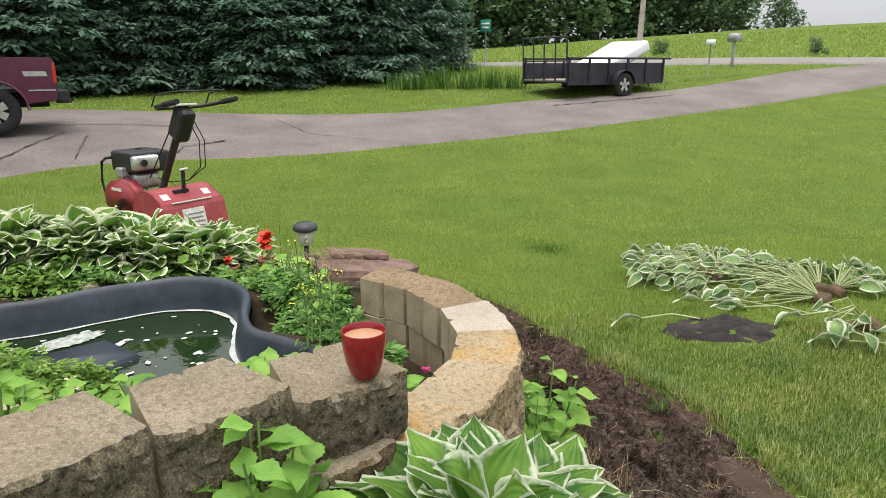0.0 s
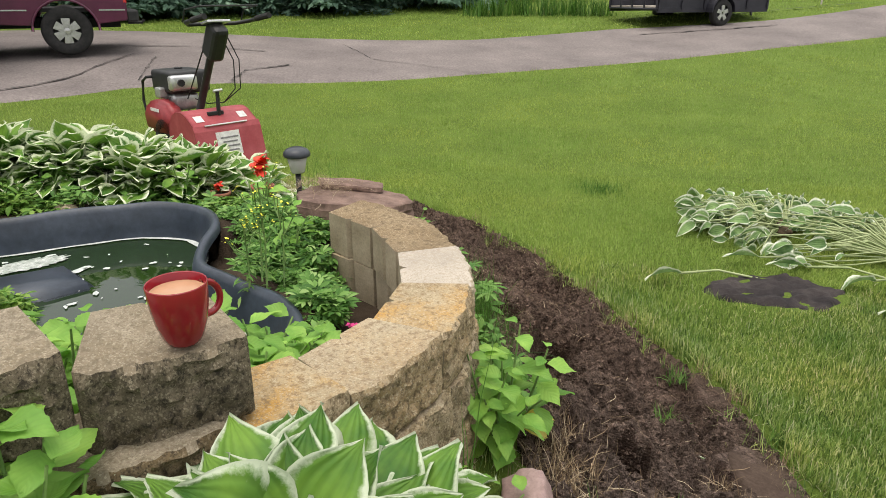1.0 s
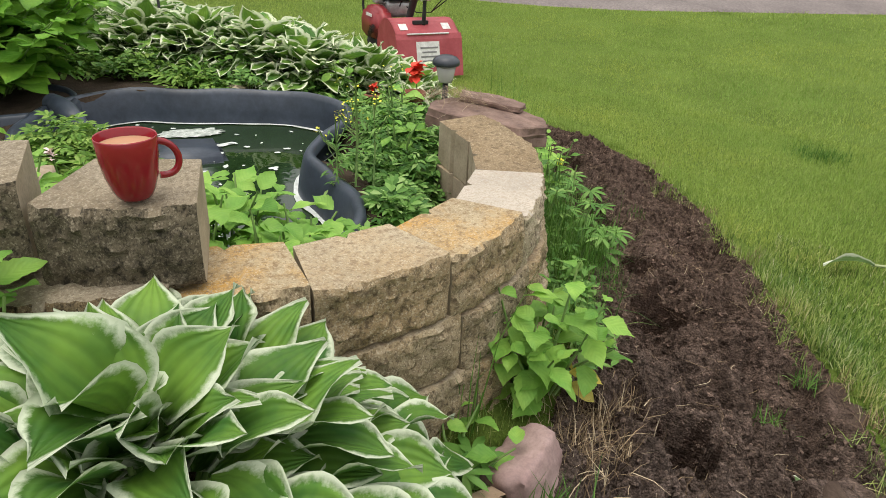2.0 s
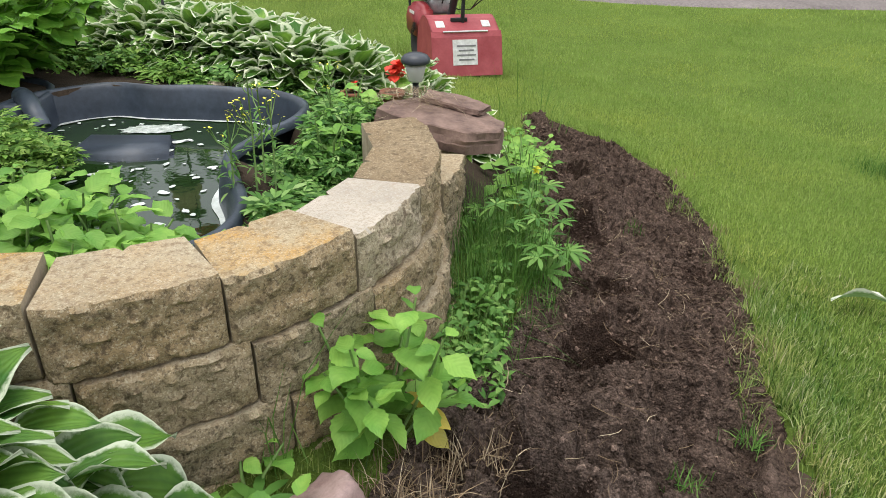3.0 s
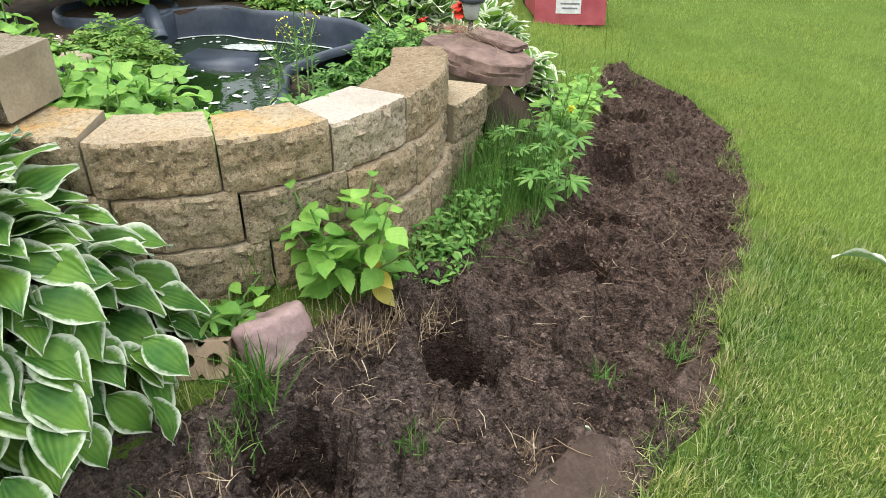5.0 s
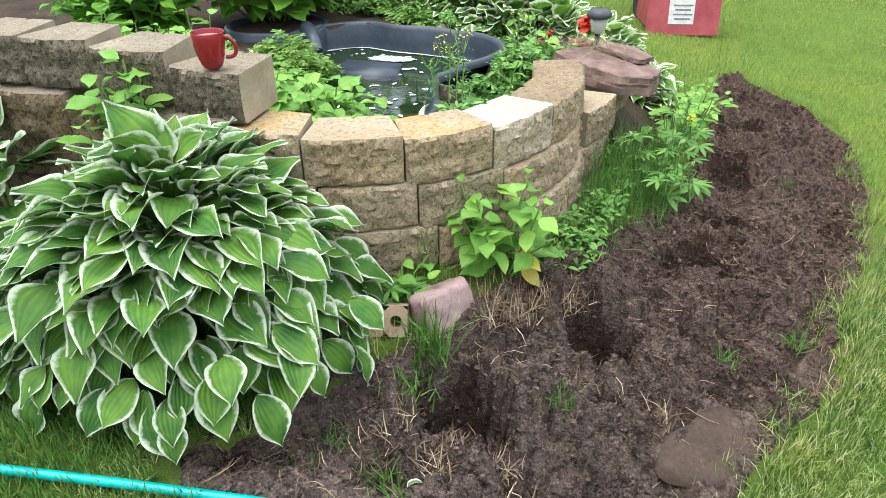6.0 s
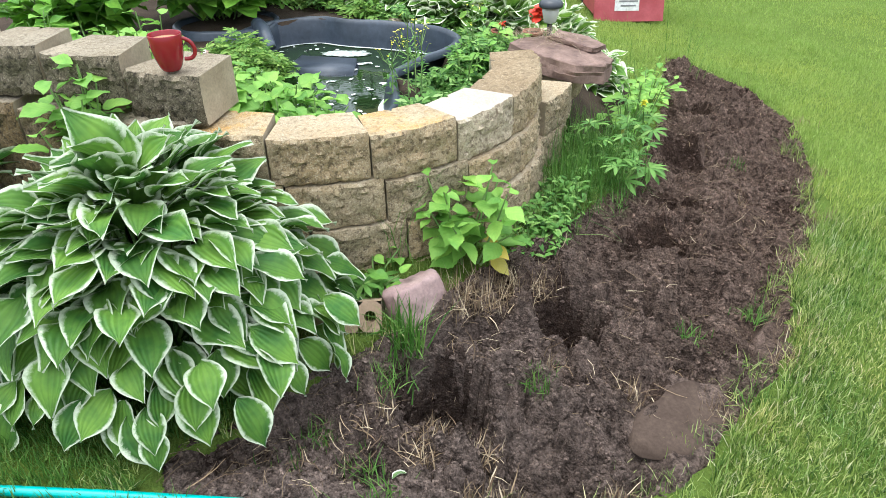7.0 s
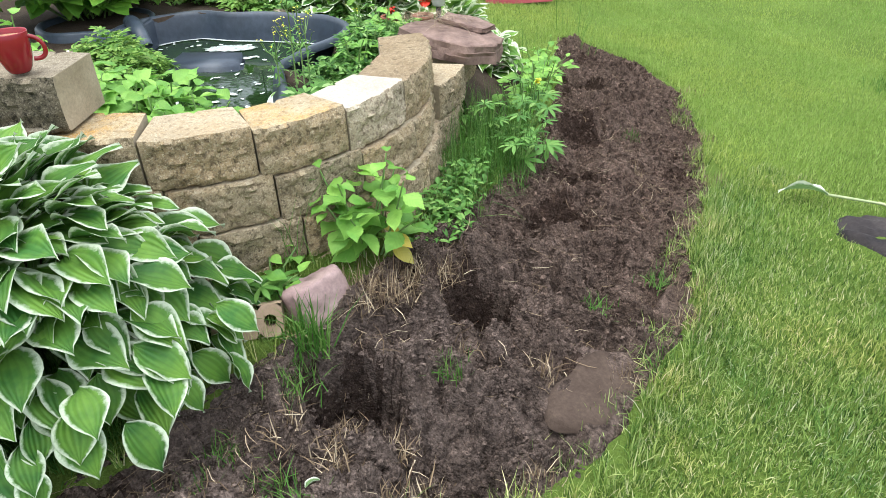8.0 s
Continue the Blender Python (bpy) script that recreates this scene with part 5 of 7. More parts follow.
tp("warning_label", bm, M_label, "worn white warning label", flap)
for k in range(4):
    bm = box_bm(bmesh.new(), (0.16 - 0.03 * (k % 2), 0.003, 0.012), (-0.01, -0.237 - 0.0085 * k, 0.245 - 0.035 * k), (-13.4, 0, 0))
    tp("print_bar", bm, M_labelbar, "", flap)
tp("hinge_rod", tube_bm(bmesh.new(), [(-0.2, -0.205, 0.352), (0.18, -0.205, 0.352)], 0.007, 8), M_silver, "steel hinge rod", flap)
for x_ in (-0.2, 0.19):
    tp("decal", box_bm(bmesh.new(), (0.07, 0.075, 0.003), (x_, -0.112, 0.396), (31.3, 0, 0)), M_label, "worn white decal", hood)
tp("depth_lever", tube_bm(bmesh.new(), [(0.0, -0.08, 0.4), (0.0, -0.09, 0.5), (0.0, -0.095, 0.6)], [0.018, 0.017, 0.018], 10), M_blackmetal, "black depth lever")
tp("lever_cap", tube_bm(bmesh.new(), [(-0.035, -0.096, 0.605), (0.045, -0.096, 0.61)], 0.012, 10), M_silver)
tp("bracket", box_bm(bmesh.new(), (0.14, 0.03, 0.03), (-0.03, -0.08, 0.425), (0, 0, 0), 0.004), M_blackmetal)
# tines
for k, x_ in enumerate((-0.2, -0.1, 0.1, 0.2)):
    for a in (0.0, 1.57, 3.14, 4.71):
        c, s = math.cos(a + k * 0.4), math.sin(a + k * 0.4)
        tp("tine", tube_bm(bmesh.new(), [(x_, 0.04, 0.16), (x_, 0.04 + 0.1 * c, 0.16 + 0.1 * s), (x_ + 0.03, 0.04 + 0.13 * c - 0.03 * s, 0.16 + 0.13 * s + 0.03 * c)], 0.008, 6), M_blackmetal, "", hood)
# gear case, frame and belt cover
tp("gear_case", box_bm(bmesh.new(), (0.12, 0.5, 0.12), (0.0, 0.42, 0.2), (0, 0, 0), 0.03), M_blackmetal)
bm = extrude_bm(bmesh.new(), [(0.28, 0.2), (0.25, 0.36), (0.34, 0.47), (0.52, 0.5), (0.7, 0.46), (0.78, 0.36), (0.76, 0.22), (0.6, 0.18)], 0.14, pose(-0.2, 0, 0, 0, 0, 90), 0.03)
cover = tp("belt_cover", bm, M_redcover, "rounded red belt cover", smooth=True)
tp("name_bar", box_bm(bmesh.new(), (0.004, 0.16, 0.028), (-0.2755, 0.52, 0.41), (0, 0, 0), 0.001, 1), M_label, "white lettering bar", cover)
# engine
eng = tp("engine", box_bm(bmesh.new(), (0.24, 0.27, 0.15), (0.0, 0.58, 0.46), (0, 0, 0), 0.04, 3), M_alu, "grey cast engine block", smooth=True)
for k in range(6):
    tp("cooling_fin", box_bm(bmesh.new(), (0.27, 0.18, 0.005), (0.0, 0.6, 0.41 + 0.02 * k)), M_alu, "", eng)
tp("fuel_tank", box_bm(bmesh.new(), (0.36, 0.4, 0.19), (0.03, 0.6, 0.63), (0, 0, 0), 0.03, 3), M_blackmetal, "black fuel tank", smooth=True)
tp("air_filter", box_bm(bmesh.new(), (0.24, 0.09, 0.13), (-0.06, 0.375, 0.635), (0, 0, 0), 0.025, 3), M_silver, "silver muffler shield", smooth=True)
tp("muffler_port", lathe_bm(bmesh.new(), [(0, 0), (0.03, 0), (0.03, 0.02), (0.018, 0.02), (0.018, 0.005), (0, 0.005)], 16, (-0.1, 0.31, 0.64), 'Y'), M_blackmetal)
tp("carburettor", box_bm(bmesh.new(), (0.08, 0.1, 0.09), (-0.16, 0.6, 0.54), (0, 0, 0), 0.015), M_alu)
tp("filler_cap", lathe_bm(bmesh.new(), [(0, 0.715), (0.035, 0.715), (0.035, 0.735), (0, 0.738)], 18, (0.05, 0.66, 0)), M_blackmetal)
# bumper hoop in front
tp("bumper_hoop", tube_bm(bmesh.new(), [(-0.2, 0.72, 0.25), (-0.2, 0.86, 0.3), (-0.2, 0.9, 0.45), (-0.2, 0.86, 0.62), (-0.2, 0.78, 0.66), (0.2, 0.78, 0.66), (0.2, 0.86, 0.62), (0.2, 0.9, 0.45), (0.2, 0.86, 0.3), (0.2, 0.72, 0.25)], 0.013, 10), M_blackmetal, "black tubular bumper")
tp("front_weight", box_bm(bmesh.new(), (0.34, 0.08, 0.1), (0, 0.84, 0.24), (0, 0, 0), 0.015), M_blackmetal)
for sx_ in (-0.22, 0.22):
    wh = tp("wheel", lathe_bm(bmesh.new(), [(0.0, -0.03), (0.08, -0.035), (0.09, -0.05), (0.165, -0.05), (0.175, -0.03), (0.175, 0.03), (0.165, 0.05), (0.09, 0.05), (0.08, 0.035), (0.0, 0.03)], 28, (sx_, 0.42, 0.175), 'X'), M_rubber, "black lugged tyre", smooth=True)
    for k in range(14):
        a = 2 * math.pi * k / 14
        tp("lug", box_bm(bmesh.new(), (0.1, 0.02, 0.022), (sx_, 0.42 + 0.176 * math.cos(a), 0.175 + 0.176 * math.sin(a)), (math.degrees(a), 0, 20)), M_rubber, "", wh)
# handle column, console and grips
tp("handle_column", tube_bm(bmesh.new(), [(0.0, 0.3, 0.32), (0.0, 0.12, 0.6), (0.0, -0.08, 0.9), (0.0, -0.2, 1.05)], 0.032, 12), M_blackmetal, "black handle column", smooth=True)
tp("console", box_bm(bmesh.new(), (0.13, 0.17, 0.3), (0.0, -0.16, 1.0), (32, 0, 0), 0.035), M_blackmetal, "black control console")
bar = tp("handlebar", tube_bm(bmesh.new(), [(-0.27, -0.5, 1.19), (-0.27, -0.25, 1.15), (-0.2, -0.14, 1.13), (0.2, -0.14, 1.13), (0.27, -0.25, 1.15), (0.27, -0.5, 1.19)], 0.016, 10), M_blackmetal, "black looped handlebar", smooth=True)
for sx_ in (-0.27, 0.27):
    tp("grip", tube_bm(bmesh.new(), [(sx_, -0.55, 1.2), (sx_, -0.36, 1.17)], 0.022, 10), M_rubber, "", bar)
tp("control_bail", tube_bm(bmesh.new(), [(-0.25, -0.16, 1.15), (-0.25, -0.22, 1.24), (-0.24, -0.44, 1.27), (0.24, -0.44, 1.27), (0.25, -0.22, 1.24), (0.25, -0.16, 1.15)], 0.006, 8), M_blackmetal, "thin black clutch bail", bar)
tp("panel", box_bm(bmesh.new(), (0.2, 0.12, 0.02), (0, -0.2, 1.145), (-12, 0, 0), 0.005), M_silver, "silver control plate")
for off in (0.0, 0.05):
    tp("cable", tube_bm(bmesh.new(), [(0.06 + off, -0.14, 1.05), (0.12 + off, -0.2, 0.85), (0.12 + off, -0.18, 0.62), (0.08, -0.05, 0.5), (0.04, 0.16, 0.47), (0.0, 0.3, 0.5)], 0.005, 6), M_blackmetal, "black control cable", smooth=True)
tp("shift_rod", tube_bm(bmesh.new(), [(-0.06, -0.12, 1.0), (-0.05, 0.34, 0.5)], 0.006, 6), M_blackmetal)

# ---- pickup truck on the drive ----
M_maroon = surf("maroon_car_paint", (0.075, 0.012, 0.036), (0.105, 0.018, 0.05), 2, 40, 0.22, 0.0, spec=0.6, grain=0.1)
M_trim = surf("silver_trim", (0.5, 0.5, 0.5), (0.65, 0.65, 0.65), 5, 40, 0.25, 0.0, metal=0.7)
M_darkglass = surf("dark_glass", (0.01, 0.012, 0.014), (0.02, 0.022, 0.025), 3, 40, 0.06, 0.0, spec=0.6)
M_tail = surf("red_tail_lamp", (0.45, 0.015, 0.015), (0.55, 0.03, 0.03), 9, 40, 0.2, 0.0, spec=0.6)
M_dark = surf("dark_underbody", (0.008, 0.008, 0.009), (0.02, 0.02, 0.02), 6, 40, 0.8, 0.0)
TX, TY = -8.95, 10.95
truck = thing("pickup_truck", (TX, TY, float(land(TX, TY)) + 0.035), "maroon pickup truck parked on the driveway", "pickup truck", turn=221)


def kp(name, bm, material, label="", parent=None, smooth=False):
    return part(name, bm, material, parent or truck, label, smooth)


def arch(cx, r, n=14):
    return [(cx + r * math.cos(a), 0.39 + r * math.sin(a)) for a in (math.pi * k / n for k in range(n + 1))]


# local x forward, y left; rear axle at the origin, wheel radius 0.39
bed = [(-0.95, 0.55), (-0.97, 0.8), (-0.96, 1.22), (-0.93, 1.26), (0.95, 1.26), (0.95, 0.5), (0.52, 0.48)] + arch(0, 0.49)[1:-1] + [(-0.52, 0.5)]
for sy_ in (-0.93, 0.93):
    kp("bed_side", extrude_bm(bmesh.new(), bed, 0.07, pose(0, sy_, 0), 0.012), M_maroon, "glossy maroon bed side")
    kp("arch_lip", tube_bm(bmesh.new(), [(x, sy_ * 1.04, z) for x, z in arch(0, 0.5)], 0.022, 8), M_maroon, smooth=True)
    kp("trim_strip", box_bm(bmesh.new(), (0.4, 0.012, 0.022), (-0.73, sy_ * 1.042, 0.72)), M_trim, "thin silver trim strip")
    kp("trim_strip", box_bm(bmesh.new(), (0.42, 0.012, 0.022), (0.74, sy_ * 1.042, 0.72)), M_trim, "thin silver trim strip")
    kp("decal", extrude_bm(bmesh.new(), [(-0.84, 0.95), (-0.82, 1.03), (-0.48, 1.03), (-0.5, 0.95)], 0.006, pose(0, sy_ * 1.041, 0)), M_trim, "pale slanted decal on the bed side")
    kp("tail_lamp", box_bm(bmesh.new(), (0.07, 0.1, 0.36), (-0.94, sy_ * 0.985, 1.0), (0, 0, 0), 0.02), M_tail, "red tail lamp")
kp("tailgate", box_bm(bmesh.new(), (0.05, 1.74, 0.62), (-0.94, 0, 0.93), (0, 0, 0), 0.02), M_maroon, "maroon tailgate")
kp("bed_floor", box_bm(bmesh.new(), (1.88, 1.8, 0.06), (0.0, 0, 0.72)), M_dark)
kp("rear_bumper", box_bm(bmesh.new(), (0.2, 1.86, 0.2), (-1.04, 0, 0.62), (0, 0, 0), 0.03), M_blackmetal, "dark step bumper")
kp("tow_hitch", tube_bm(bmesh.new(), [(-1.0, 0, 0.48), (-1.24, 0, 0.48), (-1.28, 0, 0.53)], [0.03, 0.025, 0.028], 8), M_blackmetal)
cab = [(0.97, 0.48), (0.97, 1.3), (1.08, 1.8), (1.2, 1.84), (1.95, 1.82), (2.42, 1.24), (3.8, 1.08), (3.84, 0.55), (3.51, 0.5)] + [(3.0 + x, z) for x, z in arch(0, 0.49)[1:-1]] + [(2.46, 0.45)]
kp("cab", extrude_bm(bmesh.new(), cab, 1.86, pose(0, 0, 0), 0.03), M_maroon, "maroon cab and bonnet")
for sy_ in (-0.945, 0.945):
    kp("side_window", extrude_bm(bmesh.new(), [(1.15, 1.3), (1.24, 1.74), (1.9, 1.74), (2.28, 1.3)], 0.02, pose(0, sy_ * 0.985, 0)), M_darkglass, "dark side window")
    kp("sill", box_bm(bmesh.new(), (1.4, 0.04, 0.12), (1.72, sy_, 0.5), (0, 0, 0), 0.01), M_dark)
    kp("door_trim", box_bm(bmesh.new(), (1.4, 0.012, 0.022), (1.72, sy_ * 1.002, 0.72)), M_trim, "thin silver trim strip")
kp("front_bumper", box_bm(bmesh.new(), (0.18, 1.88, 0.24), (3.9, 0, 0.6), (0, 0, 0), 0.04), M_trim, "silver front bumper")
kp("frame_rail", box_bm(bmesh.new(), (4.5, 0.9, 0.16), (1.4, 0, 0.5)), M_dark)
for x_ in (0.0, 3.0):
    for sy_ in (-0.83, 0.83):
        tyre = kp("wheel", lathe_bm(bmesh.new(), [(0.21, -0.1), (0.24, -0.12), (0.35, -0.125), (0.385, -0.1), (0.392, -0.05), (0.392, 0.05), (0.385, 0.1), (0.35, 0.125), (0.24, 0.12), (0.21, 0.1)], 40, (x_, sy_, 0.392), 'Y'), M_rubber, "black off-road tyre", smooth=True)
        o = 1 if sy_ > 0 else -1
        kp("rim", lathe_bm(bmesh.new(), [(0, -0.06 * 1), (0.21, -0.06), (0.225, 0.1), (0.2, 0.1), (0.19, 0.03), (0, 0.03)], 32, (x_, sy_, 0.392), 'Y') if o < 0 else
           lathe_bm(bmesh.new(), [(0, 0.06), (0.21, 0.06), (0.225, -0.1), (0.2, -0.1), (0.19, -0.03), (0, -0.03)], 32, (x_, sy_, 0.392), 'Y'), M_dark, "", tyre)
        for k in range(6):
            a = math.pi / 3 * k
            bm = bmesh.new()
            extrude_bm(bm, [(-0.045, 0.03), (0.045, 0.03), (0.07, 0.2), (-0.07, 0.2)], 0.03, pose(x_, sy_ + o * 0.1, 0.392, 0, math.degrees(a), 0), 0.006)
            kp("spoke", bm, M_trim, "silver alloy spoke", tyre)
        kp("hub_cap", lathe_bm(bmesh.new(), [(0, 0.13), (0.05, 0.125), (0.06, 0.09), (0, 0.09)] if o < 0 else [(0, 0.13), (0.05, 0.125), (0.06, 0.09), (0, 0.09)], 20, (x_, sy_ if o > 0 else sy_ - 0.22, 0.392), 'Y'), M_trim, "", tyre)

# ---- utility trailer ----
M_trailer = surf("dark_trailer_paint", (0.014, 0.014, 0.02), (0.035, 0.034, 0.045), 2.5, 40, 0.55, 0.1)
M_deck = surf("grey_planks", (0.25, 0.22, 0.18), (0.38, 0.34, 0.29), 4, 40, 0.85, 0.3)
M_foam_white = surf("white_plastic", (0.72, 0.73, 0.76), (0.84, 0.85, 0.87), 3, 30, 0.5, 0.05)
GX, GY = 1.6, 18.65
trailer = thing("utility_trailer", (GX, GY, float(land(2.8, 19.6)) + 0.02), "black open utility trailer with a mesh ramp gate", "trailer", turn=37)


def rp(name, bm, material, label="", parent=None, smooth=False):
    return part(name, bm, material, parent or trailer, label, smooth)


# local x along the trailer from the gate, y to the far side
LEN, WID = 3.7, 1.9
rp("deck", box_bm(bmesh.new(), (LEN, WID, 0.06), (LEN / 2, WID / 2, 0.45)), M_deck, "worn plank deck")
for y_ in (0.0, WID):
    rp("side_panel", box_bm(bmesh.new(), (LEN, 0.03, 0.5), (LEN / 2, y_, 0.68), (0, 0, 0), 0.006), M_trailer, "dark sheet-metal side")
    rp("side_rail", tube_bm(bmesh.new(), [(0, y_, 1.05), (LEN + 0.3, y_, 1.05)], 0.03, 8), M_trailer)
    rp("chassis_rail", box_bm(bmesh.new(), (LEN, 0.06, 0.12), (LEN / 2, y_, 0.4)), M_trailer)
    for k in range(6):
        rp("post", box_bm(bmesh.new(), (0.05, 0.05, 0.66), (0.03 + k * (LEN - 0.06) / 5, y_ - 0.03, 0.74)), M_trailer)
    sgn = -1 if y_ == 0 else 1
    bm = bmesh.new()
    ring_ = [(1.95 + 0.4 * math.cos(a), 0.34 + 0.4 * math.sin(a)) for a in (math.pi * k / 12 for k in range(13))]
    extrude_bm(bm, ring_ + [(x * 0.93 + 1.95 * 0.07, z * 0.93 + 0.34 * 0.07) for x, z in reversed(ring_)], 0.24, pose(0, y_ + sgn * 0.14, 0))
    rp("mudguard", bm, M_trailer, "rounded mudguard")
    tyre = rp("wheel", lathe_bm(bmesh.new(), [(0.19, -0.08), (0.29, -0.1), (0.325, -0.07), (0.325, 0.07), (0.29, 0.1), (0.19, 0.08)], 32, (1.95, y_ + sgn * 0.14, 0.325), 'Y'), M_rubber, "black trailer tyre", smooth=True)
    rp("rim", lathe_bm(bmesh.new(), [(0, -0.05), (0.19, -0.05), (0.2, 0.05), (0, 0.05)], 24, (1.95, y_ + sgn * 0.14, 0.325), 'Y'), M_dark, "", tyre)
    for k in range(5):
        a = 72 * k
        rp("spoke", extrude_bm(bmesh.new(), [(-0.035, 0.02), (0.035, 0.02), (0.055, 0.19), (-0.055, 0.19)], 0.03, pose(1.95, y_ + sgn * 0.2, 0.325, 0, a, 0)), M_trim, "silver spoke", tyre)
rp("front_panel", box_bm(bmesh.new(), (0.03, WID, 0.5), (LEN, WID / 2, 0.68)), M_trailer)
rp("jack_stand", tube_bm(bmesh.new(), [(LEN + 0.1, WID / 2 - 0.3, 0.5), (LEN + 0.15, WID / 2 - 0.35, 0.05)], 0.03, 8), M_trailer)
rp("drawbar", box_bm(bmesh.new(), (1.1, 0.1, 0.1), (LEN + 0.5, WID / 2, 0.42)), M_trailer)
gate = rp("ramp_gate", tube_bm(bmesh.new(), [(-0.02, 0, 0.42), (-0.06, 0, 1.6), (-0.06, WID, 1.6), (-0.02, WID, 0.42), (-0.02, 0, 0.42)], 0.03, 8), M_trailer, "upright ramp gate frame")
for k in range(1, 4):
    rp("gate_bar", tube_bm(bmesh.new(), [(-0.02, WID * k / 4, 0.42), (-0.06, WID * k / 4, 1.6)], 0.022, 8), M_trailer, "", gate)
rp("gate_bar", tube_bm(bmesh.new(), [(-0.04, 0, 0.98), (-0.04, WID, 0.98)], 0.018, 8), M_trailer, "", gate)
bulk = thing("plastic_slab", (0, 0, 0), "thick white plastic slab leaning in the trailer", "plastic slab")
bulk.matrix_world = trailer.matrix_world @ pose(2.45, 0.95, 1.05, 0, -24, 0)
bm = box_bm(bmesh.new(), (1.9, 1.5, 0.34), (0, 0, 0), (0, 0, 0), 0.09, 3)
part("body", bm, M_foam_white, bulk)

# ---- bird feeders on a shepherd's hook ----
HX, HY = -2.62, 2.95
hook = thing("shepherd_hook", (HX, HY, 0.4), "thin black shepherd's hook pole among the hostas", "hook")
part("pole", tube_bm(bmesh.new(), [(0, 0, -0.2), (0.01, 0, 0.8), (0.0, 0.0, 1.5), (0.02, 0.02, 1.72), (0.1, 0.06, 1.8), (0.18, 0.1, 1.74), (0.19, 0.11, 1.66)], 0.008, 8), M_blackmetal, hook)
part("arm", tube_bm(bmesh.new(), [(0.005, 0, 1.3), (-0.08, -0.05, 1.36), (-0.17, -0.1, 1.3), (-0.18, -0.11, 1.24)], 0.006, 8), M_blackmetal, hook, "curved side arm")
m, t, b = nodes_of("clear_plastic", 0.1, 0, 0.5)
b.inputs["Base Color"].default_value = (0.85, 0.86, 0.84, 1)
b.inputs["Transmission Weight"].default_value = 0.7
M_clear = m
M_redplastic = surf("red_plastic", (0.55, 0.03, 0.02), (0.7, 0.06, 0.03), 12, 60, 0.35, 0.0)
M_seed = surf("bird_seed", (0.25, 0.17, 0.09), (0.5, 0.4, 0.24), 60, 150, 0.9, 0.4, grain=0.7)
f1 = thing("nectar_feeder", (HX + 0.0, HY + 0.05, 1.36), "red and clear nectar feeder hanging on the hook", "bird feeder")
part("bottle", lathe_bm(bmesh.new(), [(0, 0.03), (0.045, 0.03), (0.05, 0.05), (0.045, 0.16), (0.04, 0.165), (0, 0.165)], 24), M_clear, f1, "clear bottle")
part("lid", lathe_bm(bmesh.new(), [(0.05, 0.16), (0.052, 0.165), (0.048, 0.2), (0.02, 0.215), (0, 0.216)], 24), M_redplastic, f1)
part("tray", lathe_bm(bmesh.new(), [(0, 0), (0.06, 0.0), (0.085, 0.015), (0.075, 0.03), (0, 0.032)], 24), M_redplastic, f1, "red feeding tray")
part("hanger", tube_bm(bmesh.new(), [(0, 0, 0.215), (0.05, 0.0, 0.45), (0.19, 0.06, 0.7)], 0.003, 5), M_blackmetal, f1)
f2 = thing("seed_feeder", (HX - 0.06, HY - 0.02, 1.02), "tapered seed feeder with a white roof on the hook", "bird feeder")
part("hopper", lathe_bm(bmesh.new(), [(0, 0.02), (0.09, 0.02), (0.1, 0.06), (0.06, 0.24), (0, 0.24)], 6), M_seed, f2, "clear hopper full of tan seed")
part("roof", lathe_bm(bmesh.new(), [(0.11, 0.235), (0.115, 0.24), (0.03, 0.29), (0, 0.295)], 6), M_foam_white, f2, "white roof")
part("perch_tray", lathe_bm(bmesh.new(), [(0, 0), (0.12, 0.0), (0.125, 0.02), (0.1, 0.02), (0, 0.012)], 6), M_blackmetal, f2, "dark perch tray")
part("hanger", tube_bm(bmesh.new(), [(0, 0, 0.29), (-0.06, -0.04, 0.5), (-0.12, -0.09, 0.64)], 0.003, 5), M_blackmetal, f2)

# ---- garage front and apron ----
M_siding = surf("grey_siding", (0.14, 0.16, 0.165), (0.18, 0.2, 0.205), 2, 40, 0.7, 0.1)
apron = sheet("apron", [(-7.75, 4.5), (-8.4, 5.8), (-9.6, 7.7), (-10.6, 9.2)], [(-10.2, 3.6), (-11.0, 5.0), (-12.2, 7.0), (-13.2, 8.6)], M_concrete, 0.055, "pale concrete garage apron", "apron", (16, 10))
garage = thing("garage", (-11.2, 5.3, float(land(-11.2, 5.3))), "grey garage front with a panelled door", "garage", turn=57)
garage["kind"] = "structure"
part("wall", box_bm(bmesh.new(), (9.0, 0.3, 3.0), (0, 0.25, 1.45)), M_siding, garage)
door_ = part("garage_door", box_bm(bmesh.new(), (4.6, 0.08, 2.2), (-0.5, 0.04, 1.12)), M_siding, garage, "grey panelled garage door")
for r_ in range(4):
    for c_ in range(4):
        part("door_panel", box_bm(bmesh.new(), (0.95, 0.03, 0.4), (-2.2 + c_ * 1.13, -0.012, 0.35 + r_ * 0.54), (0, 0, 0), 0.01), M_siding, door_)
part("sill_strip", box_bm(bmesh.new(), (4.7, 0.1, 0.06), (-0.5, 0.0, 0.03)), M_foam_white, garage, "pale door sill")
part("roof", extrude_bm(bmesh.new(), [(-0.4, 2.9), (4.0, 4.6), (4.0, 4.75), (-0.4, 3.05)], 9.6, pose(0, 0, 0, 0, 0, 90)), M_dark, garage)

